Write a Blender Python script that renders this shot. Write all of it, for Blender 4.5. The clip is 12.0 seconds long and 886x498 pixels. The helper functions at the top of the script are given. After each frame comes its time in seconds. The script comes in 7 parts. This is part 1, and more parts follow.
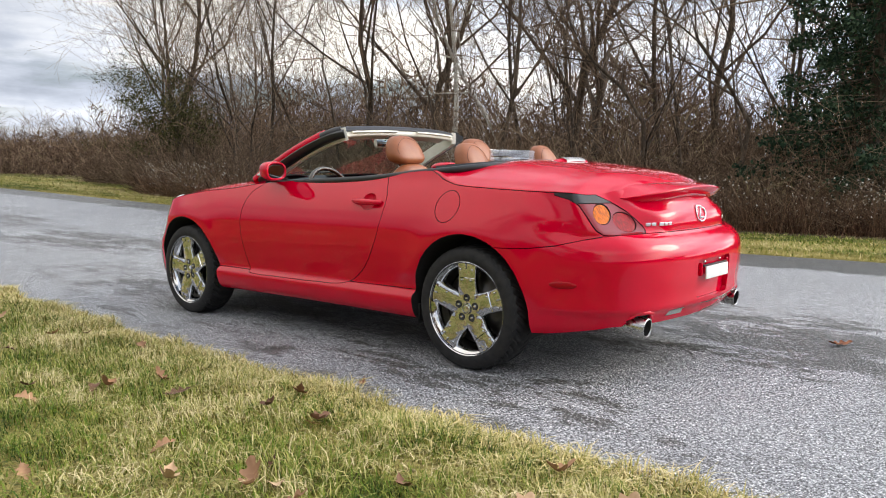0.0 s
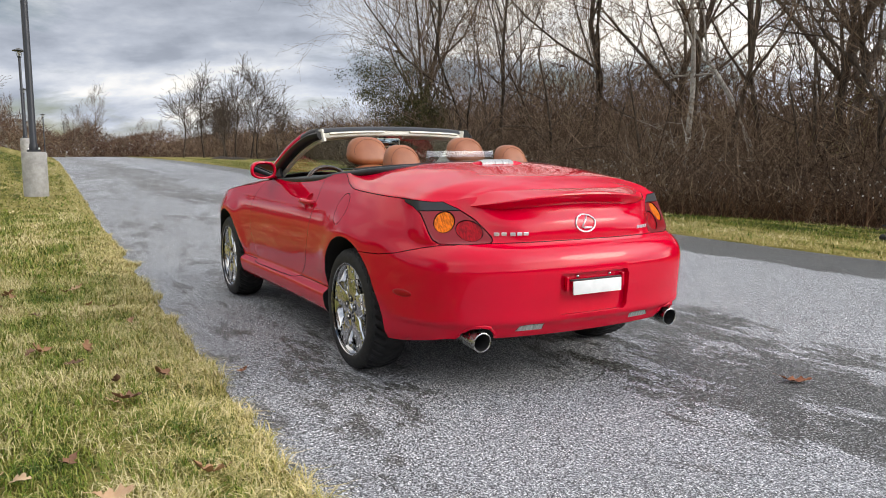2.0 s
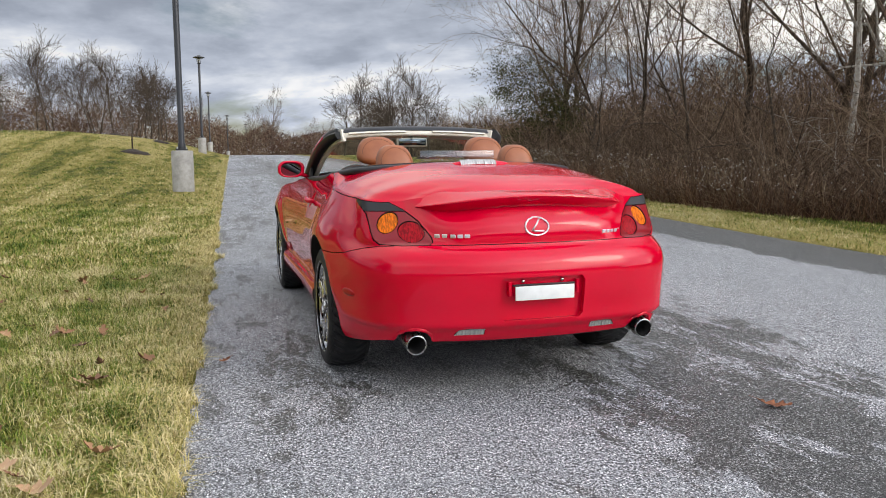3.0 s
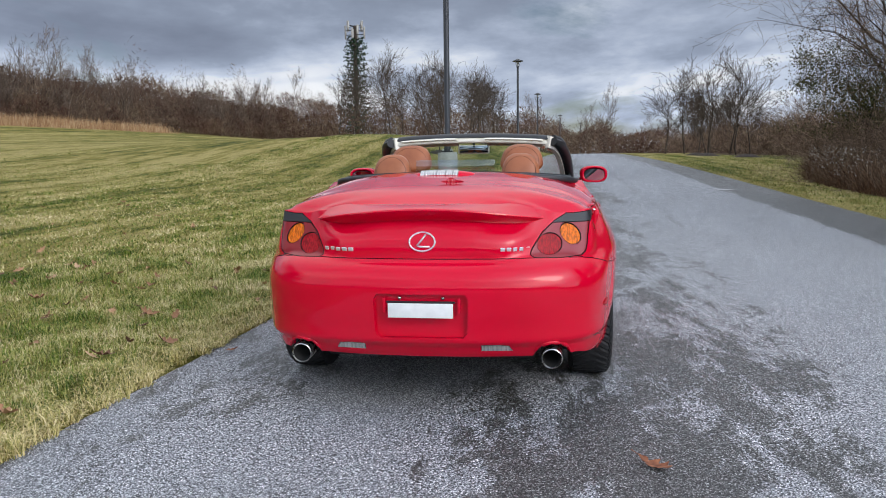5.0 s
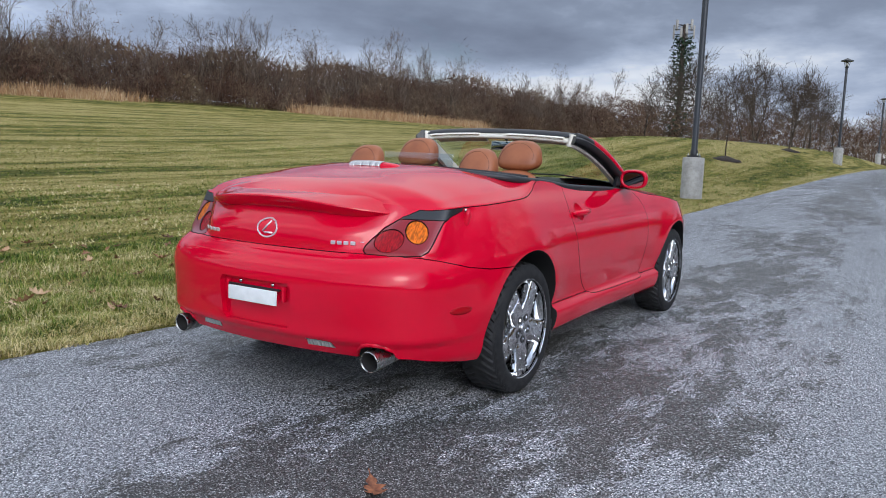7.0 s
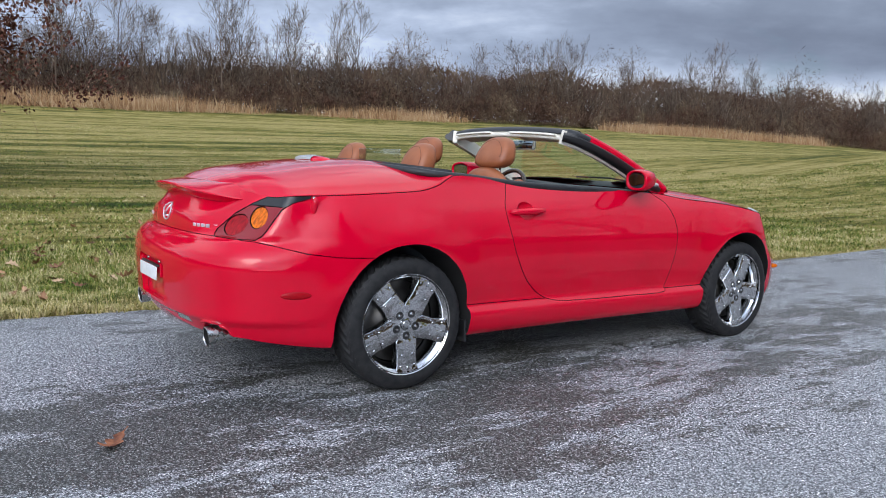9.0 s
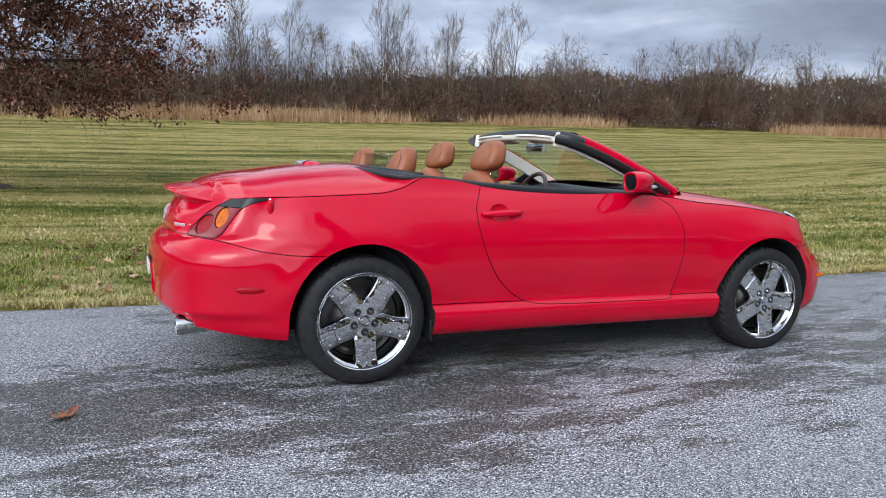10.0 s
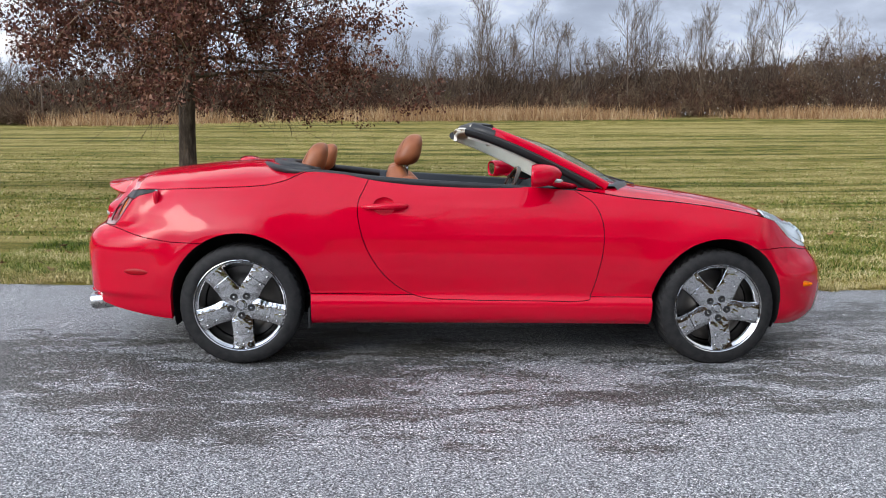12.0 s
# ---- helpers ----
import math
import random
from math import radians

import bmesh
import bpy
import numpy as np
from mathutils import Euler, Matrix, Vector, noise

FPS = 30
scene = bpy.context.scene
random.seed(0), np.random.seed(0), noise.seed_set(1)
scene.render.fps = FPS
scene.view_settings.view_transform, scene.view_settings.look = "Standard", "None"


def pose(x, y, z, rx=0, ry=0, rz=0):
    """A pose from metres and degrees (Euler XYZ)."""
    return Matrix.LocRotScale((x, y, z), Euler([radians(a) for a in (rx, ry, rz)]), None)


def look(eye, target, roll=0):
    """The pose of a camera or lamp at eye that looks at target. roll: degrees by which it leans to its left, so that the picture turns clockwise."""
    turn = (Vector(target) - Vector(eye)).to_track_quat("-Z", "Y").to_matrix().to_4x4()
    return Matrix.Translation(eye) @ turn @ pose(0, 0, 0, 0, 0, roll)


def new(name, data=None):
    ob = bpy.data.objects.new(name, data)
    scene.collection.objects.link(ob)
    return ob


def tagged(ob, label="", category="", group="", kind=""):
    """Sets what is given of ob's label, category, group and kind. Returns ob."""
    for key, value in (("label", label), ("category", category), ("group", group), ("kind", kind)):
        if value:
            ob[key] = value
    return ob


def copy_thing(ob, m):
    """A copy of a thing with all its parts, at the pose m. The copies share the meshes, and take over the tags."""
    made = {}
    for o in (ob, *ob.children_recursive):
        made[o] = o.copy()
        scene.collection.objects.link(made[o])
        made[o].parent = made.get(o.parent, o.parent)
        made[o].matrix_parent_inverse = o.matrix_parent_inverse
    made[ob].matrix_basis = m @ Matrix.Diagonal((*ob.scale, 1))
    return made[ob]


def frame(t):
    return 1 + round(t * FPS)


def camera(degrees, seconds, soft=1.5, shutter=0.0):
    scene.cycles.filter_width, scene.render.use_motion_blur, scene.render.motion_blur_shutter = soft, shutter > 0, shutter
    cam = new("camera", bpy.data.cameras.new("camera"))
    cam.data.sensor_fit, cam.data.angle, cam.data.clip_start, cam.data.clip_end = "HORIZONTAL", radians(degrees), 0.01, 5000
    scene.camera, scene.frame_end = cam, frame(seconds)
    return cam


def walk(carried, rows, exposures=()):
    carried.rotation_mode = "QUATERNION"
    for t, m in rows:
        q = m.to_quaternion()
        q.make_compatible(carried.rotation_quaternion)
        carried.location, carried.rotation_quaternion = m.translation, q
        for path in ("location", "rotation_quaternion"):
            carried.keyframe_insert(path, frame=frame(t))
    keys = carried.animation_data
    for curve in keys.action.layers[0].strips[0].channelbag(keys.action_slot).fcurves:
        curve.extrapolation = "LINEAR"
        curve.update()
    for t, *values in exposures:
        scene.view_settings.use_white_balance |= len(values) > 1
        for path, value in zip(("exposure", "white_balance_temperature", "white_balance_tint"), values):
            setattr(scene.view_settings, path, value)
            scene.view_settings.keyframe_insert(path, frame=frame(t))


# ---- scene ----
cam = camera(59.1, 12.0, soft=1.0)
PATH = [
    (0, (-3.829, 4.003, 1.048), (-2.537, 2.49, 0.846), -0.3),
    (0.5, (-4.262, 3.685, 1.102), (-2.829, 2.307, 0.885), -0.3),
    (1, (-4.605, 3.36, 1.108), (-3.063, 2.107, 0.88), -0.2),
    (1.5, (-4.879, 2.907, 1.126), (-3.232, 1.797, 0.892), -0.3),
    (2, (-5.163, 2.409, 1.141), (-3.421, 1.456, 0.903), -0.3),
    (2.5, (-5.326, 1.907, 1.144), (-3.496, 1.135, 0.905), -0.4),
    (3, (-5.524, 1.449, 1.147), (-3.622, 0.881, 0.906), -0.3),
    (5, (-5.618, -0.585, 1.198), (-3.652, -0.303, 0.959), -0.7),
    (5.5, (-5.465, -1.089, 1.192), (-3.537, -0.612, 0.958), -0.1),
    (6, (-5.265, -1.57, 1.203), (-3.393, -0.905, 0.967), 0.7),
    (6.5, (-5.058, -2.039, 1.191), (-3.262, -1.191, 0.95), 1.6),
    (7, (-4.761, -2.485, 1.178), (-3.065, -1.454, 0.931), 2.1),
    (9, (-3.299, -3.987, 1.128), (-2.158, -2.36, 0.897), 2.3),
    (9.5, (-2.886, -4.297, 1.144), (-1.924, -2.558, 0.916), 1.9),
    (10, (-2.456, -4.556, 1.143), (-1.682, -2.726, 0.915), 1.7),
    (10.5, (-1.979, -4.728, 1.164), (-1.387, -2.831, 0.934), 1.9),
    (11, (-1.517, -4.903, 1.181), (-1.096, -2.962, 0.947), 1.8),
    (11.5, (-0.992, -4.967, 1.19), (-0.717, -3.0, 0.949), 1.7),
    (12, (-0.504, -5.048, 1.166), (-0.374, -3.068, 0.918), 1.1),
]
walk(cam, [(t, look(eye, target, roll)) for t, eye, target, roll in PATH], [(0, 0.04, 6850, 10), (1.5, -0.12, 6850, 10), (3, -0.25, 6700, 10), (5, -0.45, 6130, 10), (6.5, -0.58, 5900, 10), (9, -0.42, 5930, 10), (12, -0.33, 6330, 10)])

# ---- sky and sun ----
SUN_AZ, SUN_EL = 226.0, 28.0        # degrees: where the sun stands, from +x towards +y
world = bpy.data.worlds.new("sky")
scene.world = world
world.use_nodes = True
wn, wl = world.node_tree.nodes, world.node_tree.links
wn.clear()
w_out = wn.new("ShaderNodeOutputWorld")
w_bg = wn.new("ShaderNodeBackground")
w_bg.inputs["Strength"].default_value = 1.0
w_sky = wn.new("ShaderNodeTexSky")
w_sky.sky_type, w_sky.sun_disc = "NISHITA", False
w_sky.sun_elevation, w_sky.sun_rotation = radians(SUN_EL), radians(90 - SUN_AZ)
w_dim = wn.new("ShaderNodeVectorMath")
w_dim.operation = "SCALE"
w_dim.inputs["Scale"].default_value = 0.07
wl.new(w_sky.outputs["Color"], w_dim.inputs[0])
# cloud deck: noise on the direction divided by its height, as a flat layer seen from below
w_co = wn.new("ShaderNodeTexCoord")
w_sep = wn.new("ShaderNodeSeparateXYZ")
wl.new(w_co.outputs["Generated"], w_sep.inputs[0])


def w_math(op, a, b=None, clamp=False):
    n = wn.new("ShaderNodeMath")
    n.operation, n.use_clamp = op, clamp
    for i, v in enumerate((a, b)):
        if v is None:
            continue
        if isinstance(v, (int, float)):
            n.inputs[i].default_value = v
        else:
            wl.new(v, n.inputs[i])
    return n.outputs[0]


w_h = w_math("ADD", w_math("MAXIMUM", w_sep.outputs["Z"], 0.0), 0.17)
w_cmb = wn.new("ShaderNodeCombineXYZ")
wl.new(w_math("DIVIDE", w_sep.outputs["X"], w_h), w_cmb.inputs[0])
wl.new(w_math("DIVIDE", w_sep.outputs["Y"], w_h), w_cmb.inputs[1])


def w_noise(scale, detail, rough, off):
    m = wn.new("ShaderNodeMapping")
    m.inputs["Location"].default_value = off
    wl.new(w_cmb.outputs[0], m.inputs[0])
    n = wn.new("ShaderNodeTexNoise")
    n.inputs["Scale"].default_value, n.inputs["Detail"].default_value, n.inputs["Roughness"].default_value = scale, detail, rough
    n.inputs["Distortion"].default_value = 0.35
    wl.new(m.outputs[0], n.inputs["Vector"])
    return n.outputs["Fac"]


def w_ramp(fac, stops):
    r = wn.new("ShaderNodeValToRGB")
    e = r.color_ramp.elements
    while len(e) < len(stops):
        e.new(0.5)
    for el, (p, c) in zip(e, stops):
        el.position, el.color = p, (*c, 1)
    wl.new(fac, r.inputs[0])
    return r.outputs["Color"]


# the deck thickens from the bright strip low down to its dark underside, and thins again overhead
w_deck = w_math("MINIMUM", w_math("MULTIPLY", w_math("SUBTRACT", w_math("MAXIMUM", w_sep.outputs["Z"], 0.0), 0.105), 1.25), w_math("MAXIMUM", w_math("MULTIPLY", w_math("SUBTRACT", 0.46, w_sep.outputs["Z"]), 0.35), 0.0))
w_puff = wn.new("ShaderNodeTexNoise")
w_puff.inputs["Scale"].default_value, w_puff.inputs["Detail"].default_value, w_puff.inputs["Roughness"].default_value = 7.0, 9.0, 0.58
w_flat = wn.new("ShaderNodeMapping")
w_flat.inputs["Scale"].default_value = (1.0, 1.0, 2.6)
wl.new(w_co.outputs["Generated"], w_flat.inputs[0])
wl.new(w_flat.outputs[0], w_puff.inputs["Vector"])
w_base = w_math("ADD", w_noise(0.42, 8, 0.52, (3.1, 1.7, 0)), w_math("MULTIPLY", w_math("SUBTRACT", w_puff.outputs["Fac"], 0.5), 0.24))
w_thick = w_math("ADD", w_base, w_math("MULTIPLY", w_deck, w_math("MULTIPLY", w_math("MAXIMUM", w_math("SUBTRACT", w_sep.outputs["X"], 0.78), 0.0), 4.6)))
w_thick = w_math("SUBTRACT", w_thick, w_math("MULTIPLY", w_math("MAXIMUM", w_math("SUBTRACT", 1.0, w_math("MULTIPLY", w_math("ABSOLUTE", w_math("SUBTRACT", w_sep.outputs["X"], 0.64)), 3.0)), 0.0), 0.075))   # thinner cloud beside the dark deck
w_cloud = w_ramp(w_thick, [(0.39, (1.30, 1.29, 1.27)), (0.445, (0.86, 0.92, 1.03)), (0.50, (0.60, 0.67, 0.81)), (0.545, (0.44, 0.50, 0.62)), (0.62, (0.34, 0.385, 0.49)), (0.72, (0.25, 0.285, 0.37))])
w_cover = w_ramp(w_noise(0.55, 8, 0.6, (8.3, -2.2, 0)), [(0.33, (0, 0, 0)), (0.46, (1, 1, 1))])
w_mix = wn.new("ShaderNodeMixRGB")
wl.new(w_cover, w_mix.inputs["Fac"])
wl.new(w_dim.outputs[0], w_mix.inputs["Color1"])
wl.new(w_cloud, w_mix.inputs["Color2"])
# brightest low down, where the deck thins out, and overhead
w_up = wn.new("ShaderNodeVectorMath")
w_up.operation = "SCALE"
wl.new(w_mix.outputs[0], w_up.inputs[0])
# and brighter on the sun's side
w_side = w_math("ADD", w_math("MULTIPLY", w_sep.outputs["X"], math.cos(radians(SUN_AZ))), w_math("MULTIPLY", w_sep.outputs["Y"], math.sin(radians(SUN_AZ))))
w_near = w_math("ADD", w_math("MULTIPLY", w_math("MAXIMUM", w_math("ADD", w_side, 0.45), 0.0), 0.85), w_math("ADD", 0.88, w_math("MULTIPLY", w_math("MAXIMUM", w_math("SUBTRACT", w_sep.outputs["Y"], 0.55), 0.0), 0.95)))
w_near = w_math("ADD", w_near, w_math("MULTIPLY", w_math("MAXIMUM", w_math("SUBTRACT", w_math("MULTIPLY", w_sep.outputs["Y"], -1.0), 0.25), 0.0), 0.14))
w_low = w_math("MAXIMUM", w_math("SUBTRACT", 1.0, w_math("MULTIPLY", w_math("MAXIMUM", w_sep.outputs["Z"], 0.0), 4.8)), 0.0)
w_tall = w_math("ADD", w_math("ADD", w_math("MULTIPLY", w_math("MAXIMUM", w_sep.outputs["Z"], 0.0), 1.0), 0.75), w_math("MULTIPLY", w_low, 0.5))
# the veiled sun: a soft glow in the cloud round its place
w_dot = w_math("ADD", w_math("MULTIPLY", w_side, math.cos(radians(SUN_EL))), w_math("MULTIPLY", w_sep.outputs["Z"], math.sin(radians(SUN_EL))))
w_glow = w_math("MULTIPLY", w_math("POWER", w_math("MAXIMUM", w_dot, 0.0), 9.0), 4.0)
wl.new(w_math("ADD", w_math("MULTIPLY", w_near, w_tall), w_glow), w_up.inputs["Scale"])
wl.new(w_up.outputs[0], w_bg.inputs["Color"])
wl.new(w_bg.outputs[0], w_out.inputs["Surface"])

sun = new("sun", bpy.data.lights.new("sun", "SUN"))
sun.data.energy, sun.data.angle, sun.data.color = 1.0, radians(22), (1.0, 0.89, 0.74)
_sd = Vector((math.cos(radians(SUN_AZ)) * math.cos(radians(SUN_EL)), math.sin(radians(SUN_AZ)) * math.cos(radians(SUN_EL)), math.sin(radians(SUN_EL))))
sun.matrix_world = look(_sd * 60, (0, 0, 0))

# ---- materials ----
def mat(name, color=(0.5, 0.5, 0.5), rough=0.5, metal=0.0, **extra):
    m = bpy.data.materials.new(name)
    m.use_nodes = True
    b = m.node_tree.nodes["Principled BSDF"]
    b.inputs["Base Color"].default_value = (*color, 1)
    b.inputs["Roughness"].default_value = rough
    b.inputs["Metallic"].default_value = metal
    for k, v in extra.items():
        b.inputs[k.replace("_", " ")].default_value = v
    return m


def nodes(m):
    return m.node_tree.nodes, m.node_tree.links, m.node_tree.nodes["Principled BSDF"]


def tex(m, kind, scale, detail=4.0, rough=0.55, stretch=(1, 1, 1), turn=(0, 0, 0), distort=0.0, coord="Object"):
    n, l, _ = nodes(m)
    c = n.new("ShaderNodeTexCoord")
    mp = n.new("ShaderNodeMapping")
    mp.inputs["Scale"].default_value, mp.inputs["Rotation"].default_value = stretch, turn
    l.new(c.outputs[coord], mp.inputs[0])
    t = n.new("ShaderNodeTexNoise" if kind == "noise" else "ShaderNodeTexVoronoi")
    t.inputs["Scale"].default_value = scale
    if kind == "noise":
        t.inputs["Detail"].default_value, t.inputs["Roughness"].default_value, t.inputs["Distortion"].default_value = detail, rough, distort
    l.new(mp.outputs[0], t.inputs["Vector"])
    return t.outputs["Fac"] if kind == "noise" else t


def ramp(m, fac, stops):
    n, l, _ = nodes(m)
    r = n.new("ShaderNodeValToRGB")
    e = r.color_ramp.elements
    while len(e) < len(stops):
        e.new(0.5)
    for el, (p, c) in zip(e, stops):
        el.position = p
        el.color = (*c, 1) if not isinstance(c, (int, float)) else (c, c, c, 1)
    l.new(fac, r.inputs[0])
    return r.outputs["Color"]


def mix(m, fac, a, b, blend="MIX"):
    n, l, _ = nodes(m)
    x = n.new("ShaderNodeMixRGB")
    x.blend_type = blend
    for i, v in enumerate((fac, a, b)):
        if isinstance(v, (int, float)):
            x.inputs[i].default_value = v if i == 0 else (v, v, v, 1)
        elif isinstance(v, tuple):
            x.inputs[i].default_value = (*v, 1)
        else:
            l.new(v, x.inputs[i])
    return x.outputs[0]


def base(m, col):
    n, l, b = nodes(m)
    l.new(col, b.inputs["Base Color"])


def gloss(m, col):
    n, l, b = nodes(m)
    l.new(col, b.inputs["Roughness"])


def bump(m, fac, strength, dist, after=None):
    n, l, b = nodes(m)
    x = n.new("ShaderNodeBump")
    x.inputs["Strength"].default_value, x.inputs["Distance"].default_value = strength, dist
    l.new(fac, x.inputs["Height"])
    if after is not None:
        l.new(after, x.inputs["Normal"])
    l.new(x.outputs[0], b.inputs["Normal"])
    return x.outputs[0]


def rnd(m, island=False):
    n, l, _ = nodes(m)
    if island:
        return n.new("ShaderNodeNewGeometry").outputs["Random Per Island"]
    return n.new("ShaderNodeObjectInfo").outputs["Random"]


M = {}
# car
M["paint"] = mat("red_paint", (0.62, 0.001, 0.018), 0.45, 0.0, Coat_Weight=1.0, Coat_Roughness=0.025, Coat_IOR=1.42)
M["paint"].node_tree.nodes["Principled BSDF"].inputs["Specular IOR Level"].default_value = 0.0
_p = tex(M["paint"], "noise", 2.5, 5)
base(M["paint"], ramp(M["paint"], _p, [(0.3, (0.55, 0.0002, 0.019)), (0.7, (0.60, 0.0003, 0.023))]))
_d = tex(M["paint"], "noise", 30, 6, 0.7)
_n, _l, _b = nodes(M["paint"])
_l.new(ramp(M["paint"], _d, [(0.35, 0.003), (0.75, 0.014)]), _b.inputs["Coat Roughness"])
M["chrome"] = mat("chrome", (0.56, 0.56, 0.56), 0.06, 1.0)
gloss(M["chrome"], ramp(M["chrome"], tex(M["chrome"], "noise", 14, 6, 0.7), [(0.35, 0.02), (0.75, 0.11)]))
M["wheel_chrome"] = mat("wheel_chrome", (0.66, 0.66, 0.66), 0.05, 1.0)
gloss(M["wheel_chrome"], ramp(M["wheel_chrome"], tex(M["wheel_chrome"], "noise", 20, 6, 0.7), [(0.35, 0.02), (0.75, 0.12)]))
bump(M["wheel_chrome"], tex(M["wheel_chrome"], "noise", 9, 3, 0.5), 0.55, 0.02)   # pressed skin, slightly wavy
M["silver"] = mat("bright_silver_trim", (0.82, 0.82, 0.84), 0.32, 0.75)
M["steel"] = mat("brushed_steel", (0.52, 0.51, 0.49), 0.24, 1.0)
gloss(M["steel"], ramp(M["steel"], tex(M["steel"], "noise", 40, 4), [(0.3, 0.16), (0.7, 0.38)]))
M["soot"] = mat("soot_black", (0.012, 0.011, 0.010), 0.9)
M["tyre"] = mat("tyre_rubber", (0.022, 0.022, 0.023), 0.66, 0.0, Specular_IOR_Level=0.3)
_t = tex(M["tyre"], "noise", 26, 6)
base(M["tyre"], ramp(M["tyre"], _t, [(0.3, (0.010, 0.010, 0.011)), (0.7, (0.026, 0.025, 0.025))]))
bump(M["tyre"], tex(M["tyre"], "noise", 160, 2), 0.25, 0.002)
M["black"] = mat("black_plastic", (0.014, 0.014, 0.015), 0.42)
bump(M["black"], tex(M["black"], "noise", 300, 2), 0.15, 0.001)
M["vinyl"] = mat("black_top_trim", (0.016, 0.017, 0.019), 0.5)
base(M["vinyl"], ramp(M["vinyl"], tex(M["vinyl"], "noise", 20, 5), [(0.3, (0.012, 0.013, 0.015)), (0.7, (0.026, 0.027, 0.03))]))
M["under"] = mat("underbody_black", (0.008, 0.008, 0.008), 0.85)
M["leather"] = mat("saddle_tan_leather", (0.40, 0.135, 0.04), 0.45)
base(M["leather"], ramp(M["leather"], tex(M["leather"], "noise", 9, 5), [(0.3, (0.25, 0.075, 0.026)), (0.7, (0.35, 0.115, 0.042))]))
bump(M["leather"], tex(M["leather"], "noise", 190, 3), 0.25, 0.0015)
M["cream"] = mat("cream_headliner", (0.66, 0.60, 0.49), 0.75)
base(M["cream"], ramp(M["cream"], tex(M["cream"], "noise", 12, 5), [(0.3, (0.76, 0.71, 0.60)), (0.7, (0.84, 0.80, 0.70))]))
M["dash"] = mat("dark_dashboard", (0.022, 0.026, 0.032), 0.55)
M["white"] = mat("white_plate", (0.78, 0.78, 0.76), 0.45)
base(M["white"], ramp(M["white"], tex(M["white"], "noise", 18, 5), [(0.35, (0.70, 0.70, 0.68)), (0.7, (0.80, 0.80, 0.78))]))
M["glass"] = mat("clear_glass", (0.96, 0.98, 0.97), 0.0, 0.0, Transmission_Weight=1.0, IOR=1.1)
M["mirror"] = mat("mirror_glass", (0.30, 0.31, 0.33), 0.02, 1.0)
M["red_lens"] = mat("red_lamp_lens", (0.36, 0.002, 0.008), 0.25, 0.0, Coat_Weight=0.2, Coat_Roughness=0.02)
M["dark_lens"] = mat("smoked_red_lamp_lens", (0.23, 0.006, 0.010), 0.3, 0.0, Coat_Weight=0.8, Coat_Roughness=0.02)
M["amber_lens"] = mat("amber_lamp_lens", (0.72, 0.155, 0.003), 0.25, 0.0, Coat_Weight=0.2, Coat_Roughness=0.02)
for _k in ("red_lens", "dark_lens", "amber_lens"):
    nodes(M[_k])[2].inputs["Specular IOR Level"].default_value = 0.1
for _k, _s in (("red_lens", 260), ("amber_lens", 260)):
    _v = tex(M[_k], "voronoi", _s)
    bump(M[_k], _v.outputs["Distance"], 0.5, 0.002)
    _c = nodes(M[_k])[2].inputs["Base Color"].default_value
    _w = tex(M[_k], "noise", 150, 3, 0.6, stretch=(0.1, 1, 0.35))
    base(M[_k], mix(M[_k], 0.85, tuple(_c)[:3], ramp(M[_k], _w, [(0.38, 0.35), (0.62, 1.25)]), "MULTIPLY"))
M["clear_lens"] = mat("clear_lamp_lens", (0.50, 0.49, 0.47), 0.2, 0.3, Coat_Weight=0.5)
bump(M["clear_lens"], tex(M["clear_lens"], "voronoi", 75, stretch=(0.05, 1, 0.03)).outputs["Distance"], 1.0, 0.012)
M["head_lens"] = mat("headlamp_lens", (0.72, 0.80, 0.84), 0.3, 0.0, Coat_Weight=1.0)
# ground
M["mark_lens"] = mat("marker_lens", (0.34, 0.002, 0.008), 0.3, 0.0, Specular_IOR_Level=0.1, Coat_Weight=0.2, Coat_Roughness=0.02)
M["cup"] = mat("red_paint_cup", (0.50, 0.0005, 0.018), 0.4, 0.0, Specular_IOR_Level=0.1, Coat_Weight=0.1)
M["wood"] = mat("dark_wood_leather", (0.05, 0.018, 0.008), 0.25, 0.0, Coat_Weight=0.6)


def thin_glass(name, tint, gain, rough=0.0):
    """A thin pane: clear, with a mirror-like gloss that grows towards grazing view."""
    m = bpy.data.materials.new(name)
    m.use_nodes = True
    n, l = m.node_tree.nodes, m.node_tree.links
    n.clear()
    out = n.new("ShaderNodeOutputMaterial")
    mx = n.new("ShaderNodeMixShader")
    tr = n.new("ShaderNodeBsdfTransparent")
    tr.inputs["Color"].default_value = (*tint, 1)
    gl = n.new("ShaderNodeBsdfGlossy")
    gl.inputs["Roughness"].default_value = rough
    lw = n.new("ShaderNodeLayerWeight")
    lw.inputs["Blend"].default_value = 0.5
    po = n.new("ShaderNodeMath")
    po.operation = "POWER"
    po.inputs[1].default_value = 4.0
    l.new(lw.outputs["Facing"], po.inputs[0])
    mu = n.new("ShaderNodeMath")
    mu.operation, mu.use_clamp = "MULTIPLY_ADD", True
    mu.inputs[1].default_value, mu.inputs[2].default_value = 0.45, 0.04 * gain
    l.new(po.outputs[0], mu.inputs[0])
    l.new(mu.outputs[0], mx.inputs[0])
    l.new(tr.outputs[0], mx.inputs[1])
    l.new(gl.outputs[0], mx.inputs[2])
    l.new(mx.outputs[0], out.inputs["Surface"])
    return m


M["deflect"] = thin_glass("clear_plastic_pane", (0.88, 0.92, 0.95), 3.2, 0.04)
M["glass_screen"] = thin_glass("windscreen_glass", (0.80, 0.90, 0.85), 1.2)

